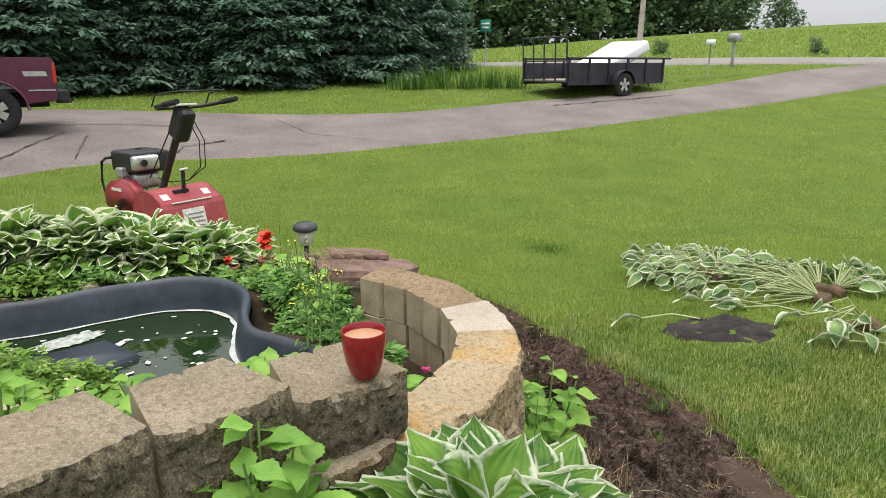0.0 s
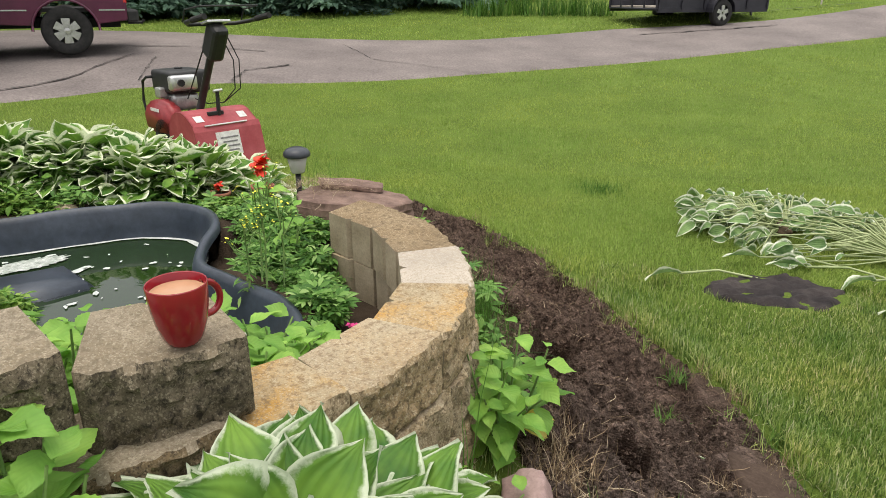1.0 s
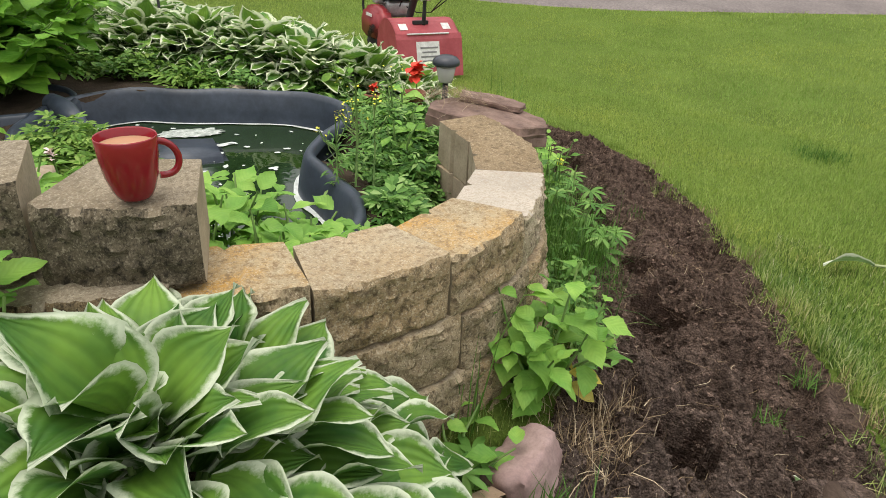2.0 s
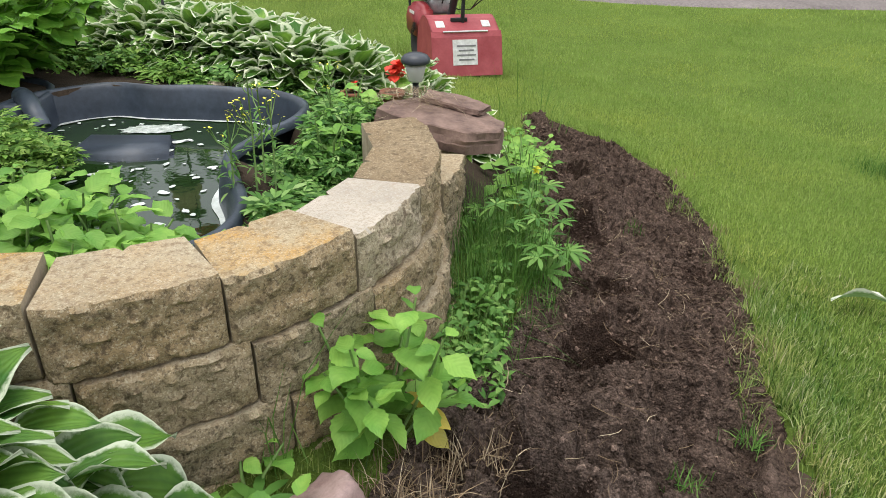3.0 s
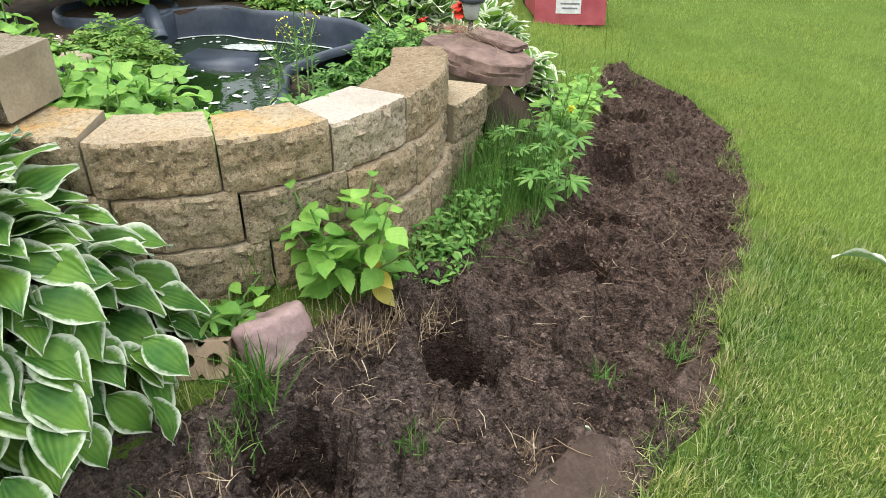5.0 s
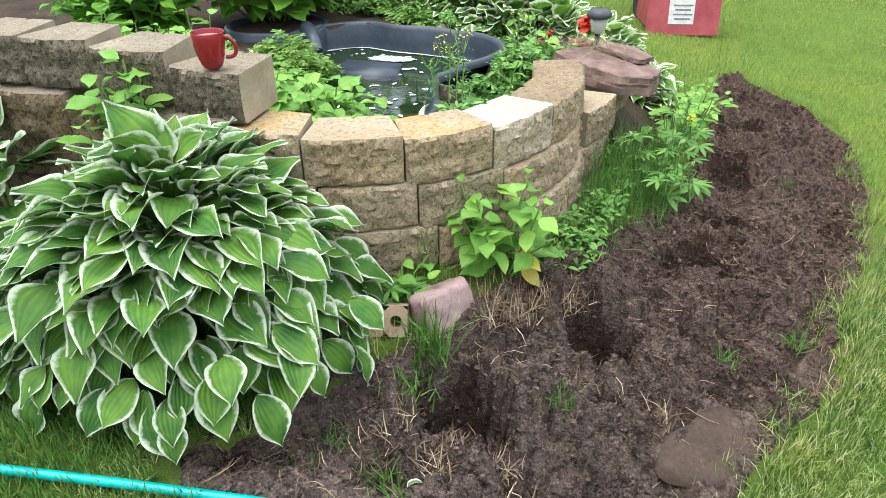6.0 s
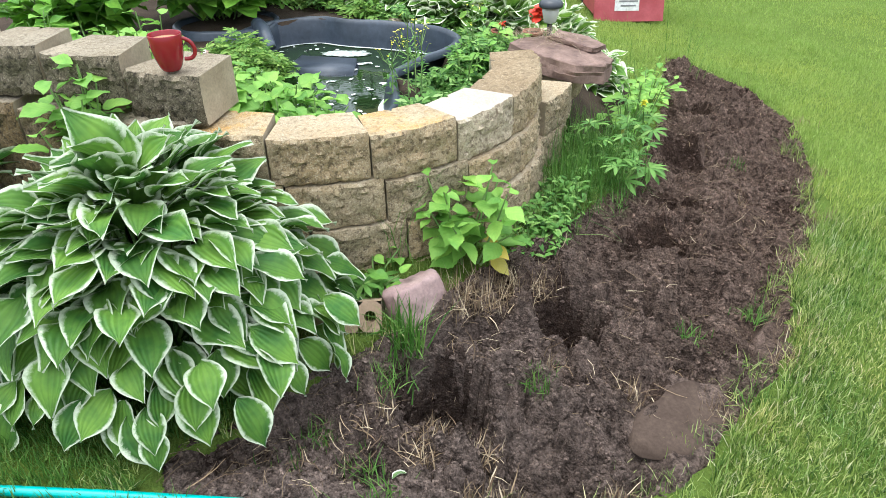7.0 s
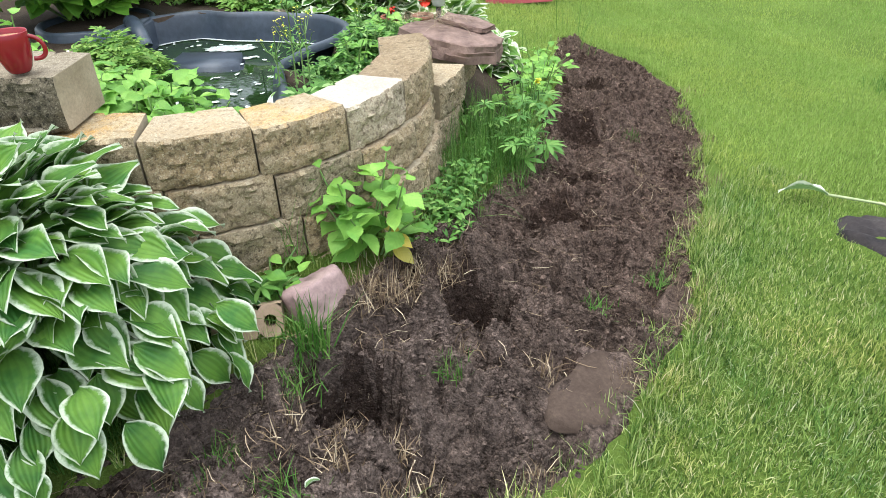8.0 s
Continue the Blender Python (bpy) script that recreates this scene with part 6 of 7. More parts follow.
# ---- road signs, mailbox, pole ----
M_wood_pole = surf("weathered_pole", (0.24, 0.21, 0.18), (0.36, 0.33, 0.3), 6, 60, 0.9, 0.4)
M_signgreen = surf("green_sign", (0.0, 0.2, 0.14), (0.01, 0.27, 0.19), 4, 40, 0.4, 0.0)
M_galv = surf("galvanised_steel", (0.3, 0.31, 0.32), (0.42, 0.43, 0.44), 8, 60, 0.45, 0.1, metal=0.5)


def gz(x, y):
    return float(land(x, y))


pole = part("utility_pole", tube_bm(bmesh.new(), [(0, 0, -0.5), (0.1, 0, 5), (0.15, 0, 10.5)], [0.19, 0.16, 0.13], 14), M_wood_pole, None)
pole.location = (8.3, 47, gz(8.3, 47))
tagged(pole, "weathered wooden utility pole on the field's edge", "utility pole")
sign = thing("street_sign", (-0.95, 26.0, gz(-0.95, 26.0)), "green street name sign on a thin post", "street sign", turn=-10)
part("post", tube_bm(bmesh.new(), [(0, 0, -0.3), (0, 0, 1.35)], 0.03, 8), M_galv, sign)
part("plate", box_bm(bmesh.new(), (0.4, 0.03, 0.42), (0, 0, 1.48), (0, 0, 0), 0.01), M_signgreen, sign, "green sign plate")
for k in range(2):
    part("lettering_bar", box_bm(bmesh.new(), (0.32 - 0.08 * k, 0.005, 0.07), (0, -0.019, 1.55 - 0.14 * k)), M_foam_white, sign)
post = part("wooden_post", tube_bm(bmesh.new(), [(0, 0, -0.3), (0, 0, 1.7)], 0.1, 10), M_wood_pole, None)
post.location = (-1.75, 25.8, gz(-1.75, 25.8))
tagged(post, "grey weathered post by the road", "post")
wheel_ = part("old_tyre", lathe_bm(bmesh.new(), [(0.2, -0.07), (0.3, -0.08), (0.33, 0.0), (0.3, 0.08), (0.2, 0.07), (0.18, 0), (0.2, -0.07)], 28, (0, 0, 0), 'Y'), M_galv, None)
wheel_.matrix_world = pose(-2.1, 25.7, gz(-2.1, 25.7) + 0.32, -12, 0, 10)
tagged(wheel_, "pale old tyre leaning against the post", "tyre")
small = thing("small_sign", (6.43, 23.0, gz(6.43, 23.0)), "small white marker sign on a stake", "sign")
part("stake", tube_bm(bmesh.new(), [(0, 0, -0.2), (0, 0, 1.0)], 0.022, 6), M_wood_pole, small)
part("plate", box_bm(bmesh.new(), (0.28, 0.02, 0.18), (0, 0, 1.05)), M_foam_white, small)
mail = thing("mailbox", (7.6, 24.5, gz(7.6, 24.5)), "grey mailbox on a post beside the drive", "mailbox", turn=20)
mail.scale = (0.78, 0.78, 0.78)
part("post", box_bm(bmesh.new(), (0.1, 0.1, 1.1), (0, 0, 0.5), (0, 0, 0), 0.01), M_galv, mail)
bm = extrude_bm(bmesh.new(), [(-0.16, 0), (-0.16, 0.2)] + [(0.16 * math.cos(a), 0.2 + 0.16 * math.sin(a)) for a in (math.pi * (1 - k / 10) for k in range(1, 10))] + [(0.16, 0.2), (0.16, 0)], 0.55, pose(0, 0, 1.05, 0, 0, 0))
part("box", bm, M_galv, mail, "", True)
part("flap", box_bm(bmesh.new(), (0.26, 0.02, 0.24), (0, -0.285, 1.18), (0, 0, 0), 0.02), M_galv, mail)

# cracks in the asphalt
CRACKS = [[(-5.0, 14.2), (-3.9, 12.9), (-2.7, 12.7), (-1.6, 12.25)], [(1.2, 17.9), (2.9, 18.9), (4.7, 19.9)], [(3.4, 21.0), (5.4, 22.2), (7.4, 22.9)], [(-8.6, 11.8), (-7.4, 12.4), (-6.0, 12.6)],
          [(-7.9, 6.9), (-7.3, 9.0), (-7.7, 11.0)], [(-8.6, 5.4), (-9.6, 7.6), (-11.0, 9.6)], [(-6.3, 9.2), (-7.2, 10.9)], [(-5.2, 9.9), (-5.4, 10.8), (-5.0, 11.6)]]
for k, line in enumerate(CRACKS):
    r = random.Random(500 + k)
    p = np.array(line)
    s = np.linspace(0, len(p) - 1, 26)
    xs, ys = np.interp(s, range(len(p)), p[:, 0]), np.interp(s, range(len(p)), p[:, 1])
    xs, ys = xs + np.array([r.uniform(-0.025, 0.025) for _ in s]), ys + np.array([r.uniform(-0.025, 0.025) for _ in s])
    zs = land(xs, ys) + 0.052
    w = np.array([r.uniform(0.008, 0.03) for _ in s])
    vv = np.concatenate([np.stack([xs - w, ys + w, zs], -1), np.stack([xs + w, ys - w, zs], -1)])
    n = len(s)
    link("crack", mesh_np("crack", vv, [(i, i + 1, n + i + 1, n + i) for i in range(n - 1)]), M_crack, driveway)

# ---- trees ----
M_needle = island_material("spruce_needles", [(0.0, (0.13, 0.225, 0.165)), (0.5, (0.185, 0.305, 0.225)), (0.85, (0.24, 0.37, 0.27)), (1.0, (0.33, 0.46, 0.35))], 0.9, 0.45)
M_bark = surf("spruce_bark", (0.05, 0.04, 0.035), (0.1, 0.08, 0.07), 8, 50, 0.9, 0.6, 0.01)
M_foliage = island_material("tree_leaves", [(0.0, (0.1, 0.17, 0.085)), (0.5, (0.15, 0.25, 0.12)), (1.0, (0.22, 0.33, 0.16))], 0.7, 0.35)
SPRAY = ([(0, 0, 0), (-0.24, 0.5, 0.0), (0, 1.0, -0.1), (0.24, 0.5, 0.0)], [(0, 2, 1), (0, 3, 2)])
CLUMP = ([(-0.45, 0, 0), (0.0, -0.5, 0.1), (0.5, 0.05, 0), (0.05, 0.5, -0.1)], [(0, 1, 2, 3)])


def spruce_meshes(seed, height=8.8, radius=2.9, detail=True):
    """Whorls of boughs that dip and turn up, each a flat fan of needle twigs; finer in the lower half."""
    r = np.random.RandomState(seed)
    P = []
    z = 0.3
    while z < height - 0.3:
        f = 1 - z / height
        fine = detail and z < 6.0
        R = radius * (f ** 0.7) * r.uniform(0.8, 1.12)
        n = int(10 + 8 * f)
        for k in range(n):
            a = 6.283 * (k + r.uniform(-0.4, 0.4)) / n
            L = R * r.uniform(0.7, 1.12)
            drop = r.uniform(0.2, 0.42)
            steps = int((10 + 16 * f) if fine else 8)
            for j in range(steps):
                s = 0.25 + 0.75 * (j + r.uniform(0.2, 0.8)) / steps
                zz = z + 0.14 * L * s - drop * L * s * s + 0.12 * L * s ** 4
                wide = L * 0.3 * math.sin(math.pi * min(1, 0.25 + s * 0.7))
                for side in ((-1, -0.6, -0.25, 0.0, 0.25, 0.6, 1) if fine else (-0.8, 0, 0.8)):
                    o = side * wide * r.uniform(0.7, 1.1)
                    d = L * s - abs(o) * 0.25
                    x, y = d * math.cos(a) - o * math.sin(a), d * math.sin(a) + o * math.cos(a)
                    yaw = a - 1.5708 + side * 0.8 + r.uniform(-0.4, 0.4)
                    P.append((x, y, zz - 0.1 * abs(o) + r.uniform(-0.1, 0.1), yaw, r.uniform(-0.6, 0.35), (0.29 if fine else 0.6) * r.uniform(0.65, 1.15)))
        z += (0.21 if fine else 0.3) + 0.1 * r.uniform()
    P = np.array(P)
    return scatter("crown", SPRAY[0], SPRAY[1], poses_np(P[:, 0], P[:, 1], P[:, 2], P[:, 3], P[:, 4], P[:, 5]))


SPRUCE = [spruce_meshes(1), spruce_meshes(2), spruce_meshes(3, detail=False)]
trunk_me = done(tube_bm(bmesh.new(), [(0, 0, -0.3), (0.03, 0, 4), (0, 0.03, 6), (0, 0, 8.7)], [0.24, 0.18, 0.1, 0.02], 12), "trunk")
for k, (x, y, s) in enumerate([(-17.6, 15.5, 1.1), (-13.6, 18.9, 1.05), (-11.0, 21.0, 1.0), (-8.0, 21.7, 1.02), (-5.2, 23.1, 1.0), (-3.5, 25.3, 0.8), (-15, 23.5, 1.1), (-9.6, 25.5, 1.1), (-12.8, 26.5, 1.1), (-6.6, 26.6, 1.05), (-20.5, 19, 1.1)]):
    tr = thing("spruce_tree", (x, y, gz(x, y)), "tall dark blue-green spruce with low drooping boughs", "spruce tree", "spruce row", turn=37 * k)
    tr.scale = (s, s, s)
    link("trunk", trunk_me, M_bark, tr)
    link("crown", SPRUCE[k % 2 if k < 6 else 2], M_needle, tr)


def broad_crown(seed, radius=5.0, height=11.0, count=2600):
    r = np.random.RandomState(seed)
    blobs = [(r.uniform(-0.6, 0.6) * radius, r.uniform(-0.6, 0.6) * radius, height * r.uniform(0.1, 0.95), radius * r.uniform(0.3, 0.55)) for _ in range(22)]
    P = []
    for k in range(count):
        bx, by, bz, br = blobs[r.randint(22)]
        d = r.normal(size=3)
        d /= np.linalg.norm(d)
        q = br * r.uniform(0.7, 1.05)
        P.append((bx + d[0] * q, by + d[1] * q, bz + d[2] * q * 0.8, r.uniform(0, 6.28), r.uniform(-1, 1), r.uniform(0.35, 0.75)))
    P = np.array(P)
    return scatter("crown", CLUMP[0], CLUMP[1], poses_np(P[:, 0], P[:, 1], P[:, 2], P[:, 3], P[:, 4], P[:, 5]))


BROAD = [broad_crown(s) for s in (11, 12)]
btrunk = bmesh.new()
tube_bm(btrunk, [(0, 0, -0.5), (0.1, 0, 3), (0, 0.1, 7)], [0.35, 0.26, 0.12], 10)
for a in (0.4, 2.3, 4.1):
    tube_bm(btrunk, [(0.05, 0, 3.2), (1.3 * math.cos(a), 1.3 * math.sin(a), 5.2), (2.2 * math.cos(a), 2.2 * math.sin(a), 7.5)], [0.16, 0.1, 0.04], 8)
btrunk_me = done(btrunk, "trunk")
rt = random.Random(9)
for k in range(44):
    f = k / 43
    x = -75 + 109 * f + rt.uniform(-2, 2)
    y = 92 + rt.uniform(-5, 7) + 8 * f
    s = rt.uniform(1.0, 1.35) * (1 - 0.5 * max(0.0, (f - 0.86) / 0.14))
    tr = thing("broadleaf_tree", (x, y, gz(x, y) - 0.5), "distant leafy green tree in the field's tree line", "tree", "far tree line", turn=rt.uniform(0, 360))
    tr.scale = (s, s, s * rt.uniform(0.9, 1.1))
    link("trunk", btrunk_me, M_bark, tr)
    link("crown", BROAD[k % 2], M_foliage, tr)
for k, (x, y, s) in enumerate([(7.9, 38, 0.1), (14.7, 35, 0.1), (-13, 33, 0.8), (-22, 27, 0.9), (-28, 22, 1.0), (-30, 14, 1.0)]):
    tr = thing("broadleaf_tree", (x, y, gz(x, y) - 0.1), "leafy green tree beyond the drive", "tree", turn=50 * k)
    tr.scale = (s, s, s)
    link("trunk", btrunk_me, M_bark, tr)
    link("crown", BROAD[k % 2], M_foliage, tr)

# ---- the heap of lifted hostas and the bare patch ----
M_peat = surf("bare_peat", (0.02, 0.017, 0.018), (0.06, 0.05, 0.048), 9, 60, 0.9, 0.8, 0.01, spec=0.2)
M_limp = leaf_material("limp_hosta_leaf", (0.1, 0.2, 0.07), (0.26, 0.4, 0.16), (0.72, 0.76, 0.6), 0.5, edge=0.53)
n = 40
px, py = np.meshgrid(np.linspace(-1, 1, n), np.linspace(-1, 1, n))
rr = np.hypot(px, py) + 0.18 * vnoise(px, py, 2.2, 21)
wx, wy = 1.47 + 0.36 * px * 0.95 + 0.1 * py, 3.72 + 0.27 * py - 0.08 * px
wz = land(wx, wy) + 0.015 + 0.02 * vnoise(wx, wy, 14, 22) + 0.012 * vnoise(wx, wy, 33, 23) - 0.05 * smooth01((rr - 0.75) / 0.3)
idx = np.arange(n * n).reshape(n, n)
ok = (rr < 1.0)
fk = ok[:-1, :-1] & ok[:-1, 1:] & ok[1:, 1:] & ok[1:, :-1]
quads = np.stack([idx[:-1, :-1], idx[:-1, 1:], idx[1:, 1:], idx[1:, :-1]], -1)[fk]
used, inv = np.unique(quads, return_inverse=True)
peat = link("bare_patch", mesh_np("bare_patch", np.stack([wx, wy, wz], -1).reshape(-1, 3)[used], inv.reshape(-1, 4)), M_peat)
tagged(peat, "bare patch of dark wet peat in the lawn", "soil", kind="structure")

LIMP = [leaf_mesh("leaf", 0.2, 0.1 + 0.01 * k, 0.5 + 0.3 * k, 0.5, 0.08, 4, 8, 0.45, 1.2, 500 + k) for k in range(4)]
for me in LIMP:
    me.materials.append(M_limp)
M_palestem = surf("pale_stalk", (0.26, 0.33, 0.14), (0.42, 0.46, 0.24), 12, 50, 0.6, 0.0)
M_root = surf("root_ball", (0.06, 0.04, 0.025), (0.16, 0.11, 0.07), 14, 60, 0.95, 0.8, 0.01)


def lifted(at, aim, count, seed, reach=0.6, label="uprooted hosta with pale stalks wilting on the lawn"):
    """A hosta lying on its side: root ball, long stalks fanning one way, limp leaves."""
    r = random.Random(seed)
    ob = thing("uprooted_hosta", at, label, "hosta", "uprooted hostas", turn=aim)
    bm = bmesh.new()
    bmesh.ops.create_icosphere(bm, subdivisions=3, radius=1)
    for v in bm.verts:
        k = 1 + 0.35 * noise.noise(v.co * 2.5 + Vector((seed, 0, 0))) + 0.2 * noise.noise(v.co * 7)
        v.co = Vector((v.co.x * 0.08 * k, v.co.y * 0.07 * k - 0.02, v.co.z * 0.05 * k + 0.035))
    part("root_ball", bm, M_root, ob, "brown root ball")
    for k in range(count):
        a = r.uniform(-0.85, 0.85)
        L = reach * r.uniform(0.35, 1.0)
        h = r.uniform(0.02, 0.17)
        e = Vector((math.sin(a) * L, math.cos(a) * L, h))
        part("stalk", tube_bm(bmesh.new(), [(0, 0, 0.06), (e.x * 0.5, e.y * 0.5, h + r.uniform(0.0, 0.06)), e], [0.006, 0.005, 0.004], 5, False), M_palestem, ob)
        lf = new("leaf", LIMP[k % 4])
        lf.parent = ob
        lf.matrix_local = pose(*e, 0, 0, -math.degrees(a) + r.uniform(-50, 50)) @ pose(0, 0, 0, r.uniform(-25, 35), r.uniform(-70, 70), 0) @ Matrix.Scale(r.uniform(0.5, 1.0), 4)
    return ob


for k, (x, y, aim, cnt, reach) in enumerate([(1.74, 4.92, 60, 38, 0.55), (1.91, 5.03, 0, 34, 0.5), (1.82, 4.85, 110, 34, 0.6), (2.34, 4.3, 62, 40, 0.95), (2.46, 4.58, 20, 36, 0.5), (2.55, 4.53, -50, 30, 0.45), (2.22, 4.83, 30, 30, 0.5), (2.56, 3.72, -60, 10, 0.5), (2.37, 3.76, 120, 9, 0.45), (2.78, 3.65, -30, 10, 0.4)]):
    lifted((x - 0.1, y, gz(x - 0.1, y)), aim, int(cnt * 1.25), 600 + k, reach).scale = (0.86, 0.86, 1.0)
for k, (x, y, aim) in enumerate([(1.46, 4.12, 92), (1.02, 3.83, 100), (1.94, 3.84, 100), (2.22, 3.36, 200), (1.66, 3.98, 85), (2.03, 3.45, 70)]):
    ob = thing("leaf_stalk", (x, y, gz(x, y) + 0.04), "single limp hosta leaf on a long stalk", "leaf", "loose leaves", turn=aim)
    part("stalk", tube_bm(bmesh.new(), [(0, -0.4, 0.0), (0.03, -0.2, 0.03), (0, 0, 0.02)], 0.006, 6), M_palestem, ob)
    lf = link("leaf", LIMP[k % 4], None, ob)
    lf.matrix_local = pose(0, 0, 0.02, 10, 30, 0)

# ---- pond details ----
r = np.random.RandomState(77)
bm = bmesh.new()
scum = thing("pond_scum", (-1.2, 2.1, WATER), "white scum floating on the pond water", "scum")
ring_o, ring_i = rim - out * 0.028, rim - out * 0.05
k_ = len(rim)
wv = np.abs(vnoise(rim[:, 0], rim[:, 1], 9, 31)) * 0.03
ring_i = ring_i - out * wv[:, None] * 0.5
vv = np.concatenate([np.c_[ring_o, np.full(k_, 0.004)], np.c_[ring_i, np.full(k_, 0.004)]]) + np.array((1.2, -2.1, 0))
link("edge_line", mesh_np("edge_line", vv, [(i, (i + 1) % k_, k_ + (i + 1) % k_, k_ + i) for i in range(k_)]), M_foam, scum)
flakes = bmesh.new()
cnt = 0
while cnt < 120:
    x, y = r.uniform(-1.95, -0.45), r.uniform(1.5, 2.75)
    if not in_poly(np.array(x), np.array(y), [tuple(p) for p in (rim - out * 0.08)]):
        continue
    s = r.uniform(0.003, 0.016) * (1.7 if r.uniform() < 0.1 else 1)
    m_ = 9
    st = r.uniform(1.0, 2.4)
    th = r.uniform(0, 3.14)
    vs = []
    for j in range(m_):
        a = 6.283 * j / m_
        q = s * r.uniform(0.55, 1.1)
        u, w_ = q * math.cos(a) * st, q * math.sin(a)
        vs.append(flakes.verts.new((x + 1.2 + u * math.cos(th) - w_ * math.sin(th), y - 2.1 + u * math.sin(th) + w_ * math.cos(th), 0.004)))
    flakes.faces.new(vs)
    part("flake", flakes, M_foam, scum)
    flakes = bmesh.new()
    cnt += 1
foam = bmesh.new()
foam.faces.new([foam.verts.new((-1.62 + 1.2 + (0.09 * math.cos(a) - 0.05 * math.sin(a)) * q, 2.36 - 2.1 + (0.12 * math.cos(a) + 0.04 * math.sin(a)) * q, 0.005)) for a, q in ((6.283 * j / 60, r.uniform(0.8, 1.05)) for j in range(60))])
part("foam_raft", foam, surf("bubbly_foam", (0.2, 0.24, 0.2), (0.6, 0.63, 0.6), 40, 150, 0.7, 0.4, 0.004, grain=0.8), scum, "raft of pale bubbly foam")
shelf = thing("pond_shelf", (-1.4, 2.16, WATER - 0.06), "dark grey moulded planting shelf just above the water", "shelf")
part("body", extrude_bm(bmesh.new(), [(-0.26, -0.16), (0.1, -0.2), (0.2, 0.06), (0.02, 0.12), (-0.22, 0.1)], 0.14, pose(0, 0, 0.01, 90, 0, 40), 0.02), M_liner, shelf)
upper = thing("upper_pond", (-2.2, 1.86, 0.42), "black upper pond liner under the bush", "pond")
bm = bmesh.new()
lathe_bm(bm, [(0.32, -0.1), (0.31, 0.04), (0.295, 0.055), (0.275, 0.045), (0.26, -0.02), (0.2, -0.1), (0, -0.12)], 40)
for v in bm.verts:
    v.co.x *= 1.0 + 0.12 * math.sin(3 * math.atan2(v.co.y, v.co.x))
part("liner", bm, M_liner, upper)
part("spillway", tube_bm(bmesh.new(), [(0.22, 0.12, 0.055), (0.28, 0.115, 0.058), (0.33, 0.11, 0.055), (0.38, 0.105, 0.045), (0.42, 0.1, 0.028), (0.45, 0.1, 0.005), (0.47, 0.1, -0.02)], [0.04, 0.04, 0.04, 0.039, 0.038, 0.036, 0.034], 16), M_liner, upper, "black spillway hose")

# ---- soil crumbs, roots and straw ----
CRUMB = ([(1, 0.1, 0), (-0.1, 0.9, 0.1), (-0.95, -0.1, 0.1), (0.1, -1, -0.1), (0.15, 0.1, 1), (-0.1, 0, -0.8)], [(0, 1, 4), (1, 2, 4), (2, 3, 4), (3, 0, 4), (1, 0, 5), (2, 1, 5), (3, 2, 5), (0, 3, 5)])
r = np.random.RandomState(88)


def in_strip(count, margin=0.0):
    xs, ys = [], []
    while len(xs) < count:
        x, y = r.uniform(-1.6, 1.7, 4000), r.uniform(0.8, 5.0, 4000)
        ok = strip(x, y) > margin
        xs += list(x[ok])
        ys += list(y[ok])
    return np.array(xs[:count]), np.array(ys[:count])


def on_flats(x, y):
    hit_ = np.zeros(len(x), bool)
    for fx, fy, q in FLATS:
        hit_ |= np.hypot(x - fx + 0.25 * (y - fy), (y - fy) * 0.62) < q * 1.25
    return hit_


x, y = in_strip(50000, 0.0)
ok = ~on_flats(x, y)
x, y = x[ok], y[ok]
s = 0.002 + 0.012 * r.uniform(0, 1, len(x)) ** 5
m = poses_np(x, y, soil_height(x, y) + s * 0.25, r.uniform(0, 6.28, len(x)), r.uniform(-1, 1, len(x)), s, sizes=r.uniform(0.5, 0.9, len(x)))
clods = link("soil_clods", scatter("soil_clods", CRUMB[0], CRUMB[1], m, smooth=False), M_soil)
tagged(clods, "loose dark soil crumbs over the dug strip", "soil", kind="stuff")
STRAW = ([(-0.018, -0.5, 0), (0.0, -0.5, 0), (0.06, -0.15, 0.06), (0.084, -0.15, 0.06), (0.0, 0.2, 0.03), (0.022, 0.2, 0.03), (-0.12, 0.5, 0.0), (-0.106, 0.5, 0.0)], [(0, 1, 3, 2), (2, 3, 5, 4), (4, 5, 7, 6)])
x, y = in_strip(17000, -0.02)
ok = vnoise(x, y, 4, 61) + 0.6 * vnoise(x, y, 11, 62) + r.uniform(-0.5, 0.5, len(x)) > 0.1
x, y = x[ok], y[ok]
front = smooth01((1.9 - y) / 0.5) * smooth01((1.05 - x) / 0.2)
ok = (r.uniform(0, 1, len(x)) < 0.26 + 0.34 * front) & ~(on_flats(x, y) & (r.uniform(0, 1, len(x)) < 0.9))
x, y = x[ok], y[ok]
L = 0.014 + 0.1 * r.uniform(0, 1, len(x)) ** 3.0
m = poses_np(x, y, soil_height(x, y) + 0.006, r.uniform(0, 6.28, len(x)), r.uniform(-0.4, 0.4, len(x)), L)
straw = link("root_bits", scatter("root_bits", STRAW[0], STRAW[1], m), M_straw)
tagged(straw, "pale roots and straw strewn on dug soil", "straw", kind="stuff")

# scraps lying on the soil
SCRAP = leaf_mesh("leaf_scrap", 0.045, 0.025, 0.8, 0.8, 0.1, 4, 6, 0.45, 1.1, 41)
SCRAP.materials.append(M_limp)
for k, (x, y) in enumerate([(0.93, 1.35), (0.43, 2.7), (0.98, 2.36)]):
    ob = link("leaf_scrap", SCRAP, None)
    ob.matrix_world = pose(x, y, float(soil_height(np.array(x), np.array(y))) + 0.02, 15, 20 * (k % 3 - 1), 70 * k)
    tagged(ob, "torn pale leaf scrap lying on soil", "leaf", "leaf scraps")

